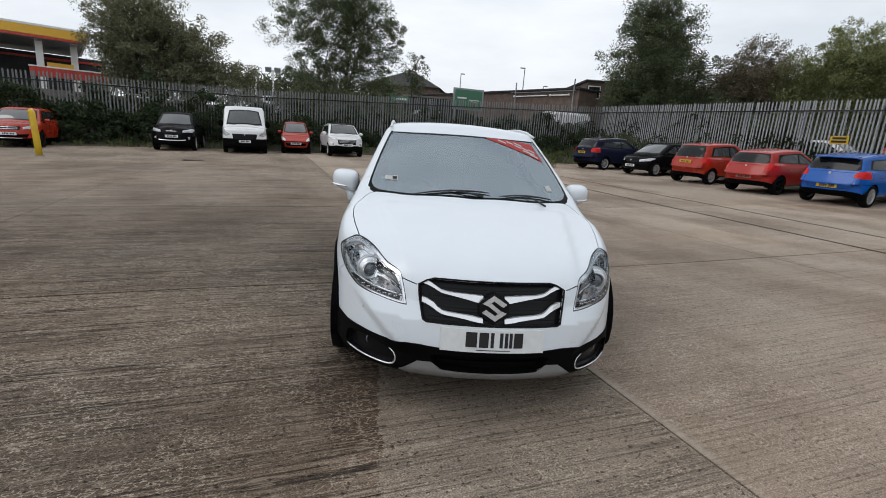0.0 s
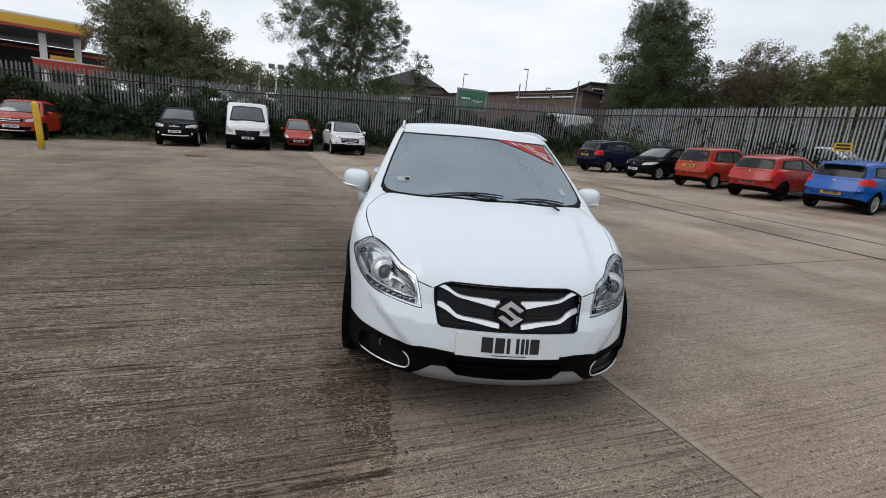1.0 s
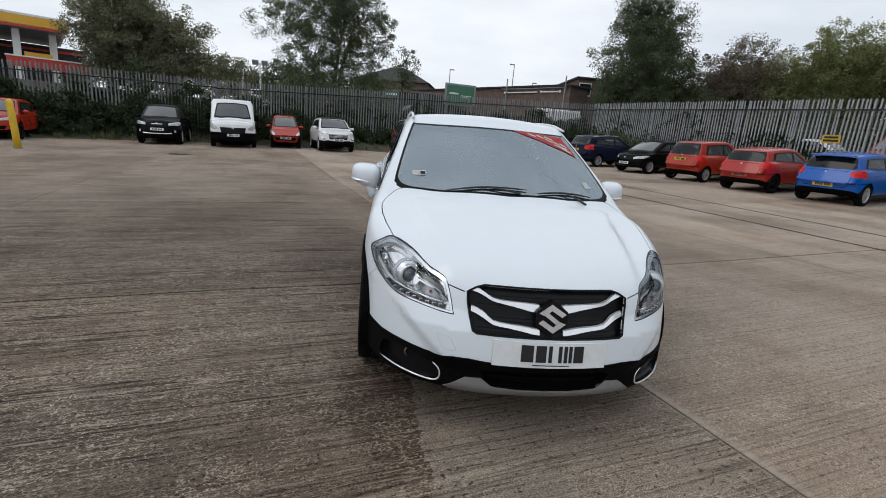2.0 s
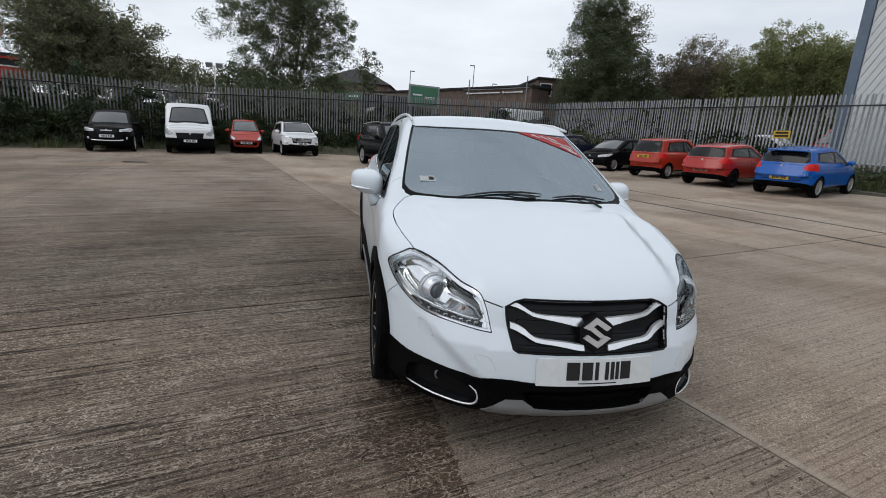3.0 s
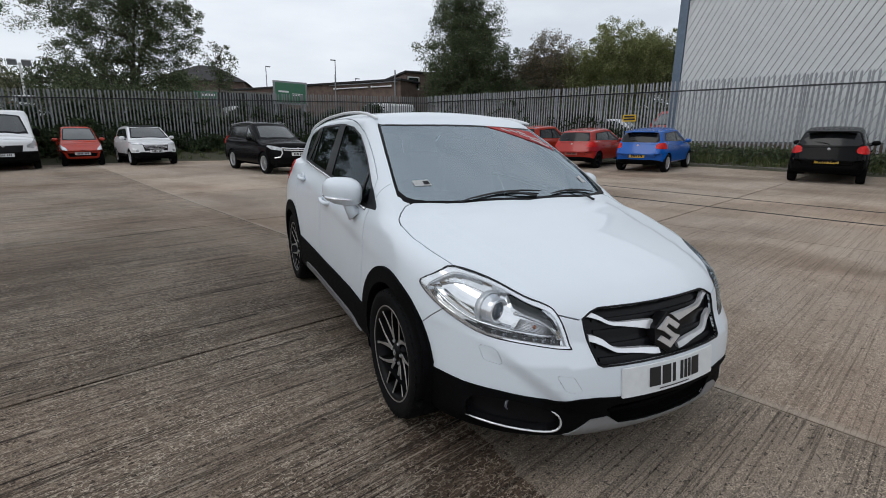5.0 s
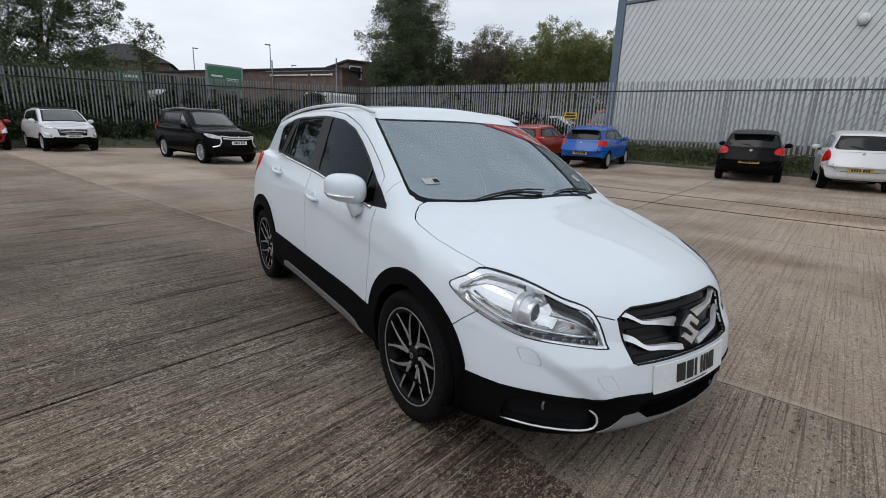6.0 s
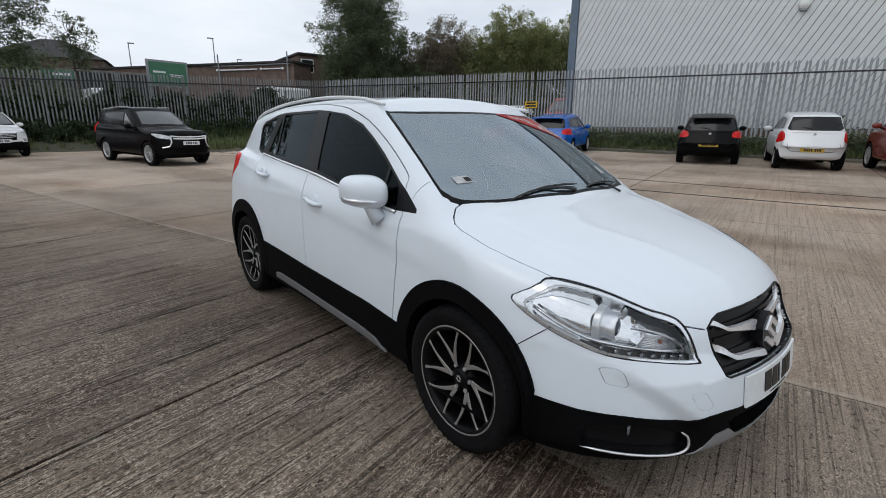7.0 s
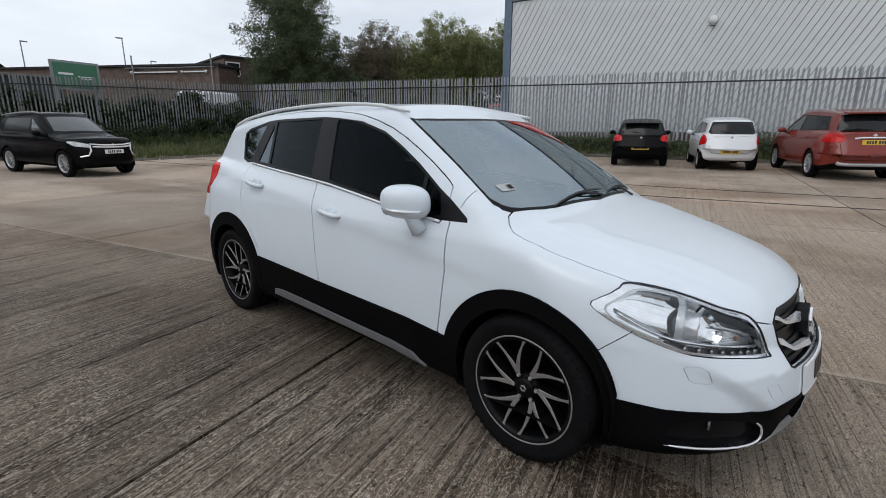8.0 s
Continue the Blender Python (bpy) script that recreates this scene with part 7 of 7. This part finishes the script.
def clad_building():
    out = Vector((-rin.x, -rin.y))
    corner = FENCE_C + rd * 15.9 + out * 1.75
    # local axes: x along the wall, y away from the yard, z up
    ang = math.atan2(rd.y, rd.x)
    m = Matrix.Translation((corner.x, corner.y, .55)) @ Matrix.Rotation(ang, 4, "Z")
    b = thing("industrial_building", m, "tall grey industrial building with diagonal cladding", "building")
    L, H, z0, D = 46.0, 10.5, .95, 20.0
    bm = bmesh.new()
    add_box(bm, (L / 2, D / 2 + .06, H / 2 + .1), (L, D, H))
    part("wall", bm, M_CLADCORE, b)
    bm = bmesh.new()
    add_box(bm, (L / 2, D / 2, H + .2), (L + .5, D + .5, .25), bevel=.03)
    part("roof", bm, M_FLASH, b)
    step_, gap = .262, .026
    sl = math.tan(radians(62))
    for zlo, zhi, pitch, lean in ((z0, 6.90, step_, H / sl), (7.06, H, .40, 0.0)):
        k = -int(lean / pitch) - 2
        while k * pitch < L:
            xa, xb = k * pitch + gap / 2, (k + 1) * pitch - gap / 2
            poly = [(xa, 0), (xb, 0), (xb + lean, H), (xa + lean, H)]
            for a, bb, c in ((0, -1, -zlo), (0, 1, zhi), (-1, 0, -.34), (1, 0, L)):
                poly = clip(poly, a, bb, c) if len(poly) > 2 else poly
            if len(poly) > 2:
                bm = bmesh.new()
                add_prism(bm, [(x, z) for x, z in poly], .0, .045, Matrix.Rotation(radians(90), 4, "X"))
                part("cladding_panel", bm, M_CLAD, b)
            k += 1
    bm = bmesh.new()
    add_box(bm, (L / 2, -.05, 6.98), (L, .12, .10), bevel=.02)
    part("cladding_trim", bm, M_FLASH, b)
    bm = bmesh.new()
    add_box(bm, (.14, -.02, H / 2), (.36, .20, H), bevel=.02)
    part("corner_flashing", bm, M_FLASH, b)
    bm = bmesh.new()
    add_box(bm, (L / 2, .0, .2), (L, .12, 1.4))
    pl = part("brick_plinth", bm, M_MORTAR, b)
    bm = bmesh.new()
    add_box(bm, (0, 0, 0), (.213, .06, .063), bevel=.005)
    me = bpy.data.meshes.new("brick")
    bm.to_mesh(me)
    bm.free()
    me.materials.append(M_BRICK)
    vs, fs = [], []
    n = 0
    for r in range(8):
        for c in range(int(24 / .225)):
            p = Vector((.2 + c * .225 + (.11 if r % 2 else 0), -.06 - .004, .30 + r * .075))
            if n < 290 and r > 3:
                ob = new("brick", me)
                ob.parent = pl
                ob.matrix_local = Matrix.Translation(p)
                n += 1
            else:
                k = len(vs)
                vs += [(p.x + v.co.x, p.y + v.co.y, p.z + v.co.z) for v in me.vertices]
                fs += [tuple(k + i for i in q.vertices) for q in me.polygons]
    rest = bpy.data.meshes.new("brickwork")
    rest.from_pydata(vs, [], fs)
    rest.materials.append(M_BRICK)
    ob = new("brickwork", rest)
    ob.parent = pl
    tagged(ob, kind="stuff")
    # round bulkhead lamp
    bm = bmesh.new()
    bmesh.ops.create_uvsphere(bm, u_segments=20, v_segments=12, radius=.19)
    for v in bm.verts:
        v.co.y *= .7
    bmesh.ops.translate(bm, vec=(8.9, -.14, 5.3), verts=bm.verts)
    lamp = part("wall_lamp", bm, M_WHITEPAINT, b, "white round wall lamp", smooth=True)
    bm = bmesh.new()
    add_box(bm, (8.9, -.10, 5.11), (.22, .2, .08), bevel=.02)
    part("lamp_bracket", bm, M_GREYPOLE, lamp)
    return b


clad_building()


# ---- beyond the back fence ----
def block(name, m, label, cat, size, wall_mat, roof=None, windows=(), roof_h=0.0):
    """A brick building: walls with recessed windows in frames, and a flat or hipped roof."""
    w, d, h = size
    b = thing(name, m, label, cat)
    bm = bmesh.new()
    add_box(bm, (0, d / 2, h / 2), (w, d, h))
    part("wall", bm, wall_mat, b)
    bm = bmesh.new()
    if roof_h:
        o = .4
        vs = [bm.verts.new(p) for p in ((-w / 2 - o, -o, h), (w / 2 + o, -o, h), (w / 2 + o, d + o, h), (-w / 2 - o, d + o, h), (-w / 2 + d * .45, d / 2, h + roof_h), (w / 2 - d * .45, d / 2, h + roof_h))]
        for f in ((0, 1, 5, 4), (1, 2, 5), (2, 3, 4, 5), (3, 0, 4), (3, 2, 1, 0)):
            bm.faces.new([vs[i] for i in f])
    else:
        add_box(bm, (0, d / 2, h + .06), (w + .3, d + .3, .16), bevel=.03)
    part("roof", bm, roof or M_ROOF, b)
    for x, z, ww, hh in windows:
        bm = bmesh.new()
        add_box(bm, (x, -.02, z), (ww, .08, hh), bevel=.01)
        wn_ = part("window", bm, M_WHITEPAINT, b)
        n = max(1, round(ww / .7))
        for i in range(n):
            bm = bmesh.new()
            add_box(bm, (x - ww / 2 + ww * (i + .5) / n, -.05, z), (ww / n - .12, .04, hh - .16))
            part("pane", bm, M_CARGLASS, wn_)
    return b


# long flat-roofed brick range that runs away from the yard, with a taller end
brk = block("brick_building", pose(6.64, 44.4, .5, 0, 0, -58), "long low brown brick building with flat roof", "building", (24.0, 9, 5.4), M_BRICK)
for x, L_ in ((7.0, 3.6), (10.2, 1.7)):
    bm = bmesh.new()
    add_box(bm, (x, -.08, 5.0), (L_, .10, .09), bevel=.015)
    part("fascia_strip", bm, M_WHITEPAINT, brk)
for x in (5.3, 11.6):
    bm = bmesh.new()
    add_tube(bm, [(x, -.16, .2), (x, -.16, 6.15)], .05, 8)
    part("rain_pipe", bm, M_GREYPOLE, brk)
for x in (5.1, 9.2, 11.1):
    bm = bmesh.new()
    bmesh.ops.create_uvsphere(bm, u_segments=12, v_segments=8, radius=.10, matrix=Matrix.Translation((x, -.10, 5.0)))
    part("bulkhead_lamp", bm, M_WHITEPAINT, brk, smooth=True)
bm = bmesh.new()
add_tube(bm, [(4.6, -.13, 5.3), (8.0, -.13, 5.28), (11.8, -.13, 5.32)], .035, 6)
part("cable", bm, M_GREYPOLE, brk)
block("brick_building", pose(17.1, 35.3, .45, 0, 0, -5), "taller brick end block with white windows", "building", (6.1, 6, 6.25), M_BRICK, windows=((-2.45, 5.45, 1.0, 1.0),))
block("lean_to_canopy", pose(2.6, 45.5, .5, 0, 0, -5), "low dark open shelter beside the brick building", "shelter", (6.0, 5, 4.7), M_DARKINT, roof=M_KERB)
block("brick_house", pose(-.6, 60.0, .5, 0, 0, -12), "brick house with a dark hipped slate roof", "house", (8.8, 7.8, 7.0), M_BRICK, roof_h=2.1, windows=((3.0, 5.3, 1.2, 1.2),))

# billboard
bb = thing("billboard", pose(3.78, 29.3, 1.6, 0, 0, 10), "green advertising billboard in a grey frame on posts", "billboard")
bm = bmesh.new()
add_box(bm, (0, .05, 2.44), (2.10, .08, 1.36), bevel=.02)
part("frame", bm, M_GREYPOLE, bb)
bm = bmesh.new()
add_box(bm, (0, -.005, 2.44), (1.86, .05, 1.14))
pn = part("panel", bm, M_GREENSIGN, bb, "green printed panel with unreadable writing")
for x, z, w_, h_ in ((-.45, 2.50, .62, .10), (.4, 2.40, .70, .04), (.4, 2.31, .55, .04)):
    bm = bmesh.new()
    add_box(bm, (x, -.035, z), (w_, .012, h_))
    part("writing_bar", bm, M_PAPER, pn)
for x in (-.9, .9):
    bm = bmesh.new()
    add_box(bm, (x, .12, .6), (.11, .11, 2.6), bevel=.01)
    part("post", bm, M_GREYPOLE, bb)

# green hire sign on posts
gs = thing("green_sign", pose(-.8, 34.8, 1.6, 0, 0, 0), "green sign board on two posts with white writing", "sign")
bm = bmesh.new()
add_box(bm, (0, 0, 2.5), (1.45, .10, .45), bevel=.02)
sgp = part("panel", bm, M_GREENSIGN, gs)
bm = bmesh.new()
add_box(bm, (.15, -.06, 2.5), (.8, .02, .14))
part("writing_bar", bm, M_PAPER, sgp)
for x in (-.6, .6):
    bm = bmesh.new()
    add_tube(bm, [(x, .07, 0), (x, .07, 2.5)], .04, 8)
    part("post", bm, M_GREYPOLE, gs)


def street_lamp(x, y, z, h, arm, label="slim grey street lamp with a short arm"):
    s = thing("street_lamp", pose(x, y, z), label, "street lamp", "street lamps")
    bm = bmesh.new()
    add_tube(bm, [(0, 0, 0), (0, 0, h * .5), (0, 0, h)], [.11, .09, .06], 8)
    part("pole", bm, M_GREYPOLE, s)
    bm = bmesh.new()
    add_box(bm, (arm * .6, 0, h), (abs(arm) * 1.5, .22, .14), bevel=.03)
    part("head", bm, M_GREYPOLE, s)


street_lamp(17.0, 69.0, .6, 11.7, -.5)
street_lamp(8.7, 78.0, .6, 11.3, .5)
street_lamp(22.4, 77.0, .6, 10.4, .5)

# twin floodlight mast and camera mast at the filling station
for x, y, h, twin in ((-12.85, 45.5, 6.5, True), (-14.3, 45.1, 6.0, False)):
    fm = thing("floodlight_mast", pose(x, y, .0), "white mast with twin floodlights" if twin else "white mast with a small lamp head", "light mast")
    bm = bmesh.new()
    add_tube(bm, [(0, 0, 0), (0, 0, h)], [.11, .08], 8)
    part("pole", bm, M_WHITEPAINT, fm)
    for sg in ((-1, 1) if twin else (-.4,)):
        bm = bmesh.new()
        add_box(bm, (.42 * sg, -.05, h + .02), (.55, .25, .42), Matrix.Rotation(radians(20), 4, "X"), bevel=.03)
        hd = part("floodlight", bm, M_GREYPOLE, fm)
    bm = bmesh.new()
    add_tube(bm, [(-.42, 0, h - .15), (.42, 0, h - .15)], .04, 6)
    part("crossbar", bm, M_WHITEPAINT, fm)

# filling-station price pylon
py = thing("sign_pylon", pose(-15.3, 42.7, .0, 0, 0, 20), "white pylon sign with red and yellow bands", "sign")
bm = bmesh.new()
add_box(bm, (0, 0, 3.2), (.75, .25, 6.3), bevel=.03)
part("column", bm, M_WHITEPAINT, py)
bm = bmesh.new()
add_box(bm, (-.2, -.14, 5.75), (.3, .04, .55))
part("emblem_panel", bm, M_YCANOPY, py)
bm = bmesh.new()
add_box(bm, (-.2, -.14, 5.2), (.3, .04, .3))
part("band", bm, M_RCANOPY, py)

# filling station canopy
fs_ = thing("filling_station", pose(-25.6, 34.4, 2.6, 0, 0, 33), "filling station canopy with yellow and red fascia on white columns", "filling station")
bm = bmesh.new()
add_box(bm, (-5.0, 5.0, 3.86), (15.0, 11.0, .80), bevel=.04)
part("canopy", bm, M_WHITEPAINT, fs_)
# grey sheet that paints shade onto the canopy's underside
bm = bmesh.new()
add_box(bm, (-5.0, 5.0, 3.42), (14.6, 10.6, .06), bevel=.01)
part("soffit_shade", bm, M_GREYPOLE, fs_)
for z, h_, mt, nm in ((3.88, .56, M_YCANOPY, "yellow_fascia"), (3.50, .14, M_RCANOPY, "red_fascia"), (4.24, .14, M_WHITEPAINT, "top_trim")):
    bm = bmesh.new()
    add_box(bm, (-5.0, -.55, z), (15.2, .08, h_))
    part(nm, bm, mt, fs_)
for x in (-8.5, -4.6, -.2, 1.75):
    bm = bmesh.new()
    add_box(bm, (x, .6 if x < 1 else 1.2, 1.63), (.42, .42, 3.52), bevel=.04)
    part("column", bm, M_WHITEPAINT, fs_)
bm = bmesh.new()
add_box(bm, (-4, 7.5, 1.5), (16.0, .3, 3.2))
part("shop_front", bm, M_DARKINT, fs_)
bm = bmesh.new()
add_box(bm, (-4, 7.3, 2.75), (15.5, .1, .16))
part("shop_stripe", bm, M_RCANOPY, fs_)
bm = bmesh.new()
add_box(bm, (.9, .4, 1.55), (1.5, .1, .85), bevel=.02)
yp = part("pump_sign", bm, M_YCANOPY, fs_)
bm = bmesh.new()
add_box(bm, (.7, .33, 1.62), (.7, .02, .12))
part("writing_bar", bm, M_INK, yp)
# raised apron under the canopy and a long red skip against the fence
bm = bmesh.new()
add_box(bm, (0, 0, 0), (24, 16, 3.0), bevel=.05)
ap = finish("station_apron", bm, M_KERB)
ap.matrix_world = pose(-28.5, 39.0, 1.16, 0, 0, 33)
tagged(ap, "raised concrete apron of the filling station", "terrace", kind="structure")
sk = thing("red_skip", pose(-20.3, 31.85, 2.80, 0, 0, 31), "long red metal barrier with a pale top rail", "barrier")
bm = bmesh.new()
add_box(bm, (0, 0, .80), (7.4, .5, .60), bevel=.04)
part("body", bm, M_RCANOPY, sk)
bm = bmesh.new()
add_box(bm, (0, 0, 1.10), (7.5, .56, .08), bevel=.02)
part("rim", bm, M_WHITEPAINT, sk)
for i in range(12):
    bm = bmesh.new()
    add_box(bm, (-3.5 + i * .63, -.27, .43), (.06, .06, 1.26))
    part("rib", bm, M_RCANOPY, sk)

# vehicles standing behind the back fence, mostly hidden
def far_vehicle(x, y, z, a, colour, label, sp, name="van_far"):
    parked_car(name, pose(x, y, z, 0, 0, a), sp, colour, label, .33, STEEL, group="vehicles behind the fence")


far_vehicle(2.0, 38.0, 1.5, 10, P_WHITE, "white van parked behind the fence", VA, "panel_van")
far_vehicle(9.5, 33.3, 1.80, -90, P_WHITE, "white van parked beyond the back fence", VA, "panel_van")
far_vehicle(-8.5, 36.0, 2.1, 92, P_WHITE, "white car behind the fence", CE, "hatchback_car")

# yellow bollard, fence signs
bo = thing("bollard", spot(-12.8, 14.6, 0), "leaning yellow steel bollard with a dark base", "bollard")
bm = bmesh.new()
add_tube(bm, [(0, 0, -.05), (-.01, 0, .5), (-.04, 0, 1.45), (-.09, 0, 1.5)], [.10, .10, .10, .095], 14)
part("post", bm, M_YELLOW, bo, smooth=True)
bm = bmesh.new()
add_lathe(bm, [(.14, 0), (.14, .02), (.105, .03)], 14)
part("collar", bm, M_KERB, bo)


def fence_sign(a, b, key, t, z, w_, h_, label):
    d = (b - a).normalized()
    inw = Vector((d.y, -d.x))
    p = a + (b - a) * t + inw * .075
    s = thing("fence_sign", Matrix.Translation((p.x, p.y, z)) @ Matrix.Rotation(math.atan2(d.y, d.x), 4, "Z"), label, "sign")
    bm = bmesh.new()
    add_box(bm, (0, 0, 0), (w_, .012, h_), bevel=.003)
    pn_ = part("plate", bm, M_YELLOW, s)
    for zz, ww in ((.28, .75), (-.22, .82)):
        bm = bmesh.new()
        add_box(bm, (0, -.008, zz * h_ * .8), (w_ * ww, .004, h_ * .26))
        part("writing_bar", bm, M_INK, pn_)


fence_sign(FENCE_C, FENCE_R, "r", .342, 2.47, .66, .30, "yellow warning sign with two lines of black writing")
fence_sign(FENCE_L, FENCE_B, "l", .583, 1.83, .62, .26, "yellow warning sign with black writing on the fence")
# white and red vehicle behind the right-hand fence
out_ = Vector((-rin.x, -rin.y))
pv = FENCE_C + rd * 13.8 + out_ * 3.2
parked_car("hatchback_car", pose(pv.x, pv.y, 1.08, 0, 0, math.degrees(math.atan2(rd.y, rd.x)) + 90), CE, P_WHITE, "white car standing behind the fence", .29, STEEL, group="vehicles behind the fence")
pv = FENCE_C + rd * 13.2 + out_ * 7.0
parked_car("panel_van", pose(pv.x, pv.y, 1.08, 0, 0, math.degrees(math.atan2(rd.y, rd.x)) - 10), VA, P_RED, "red van standing behind the fence", .33, STEEL, group="vehicles behind the fence")
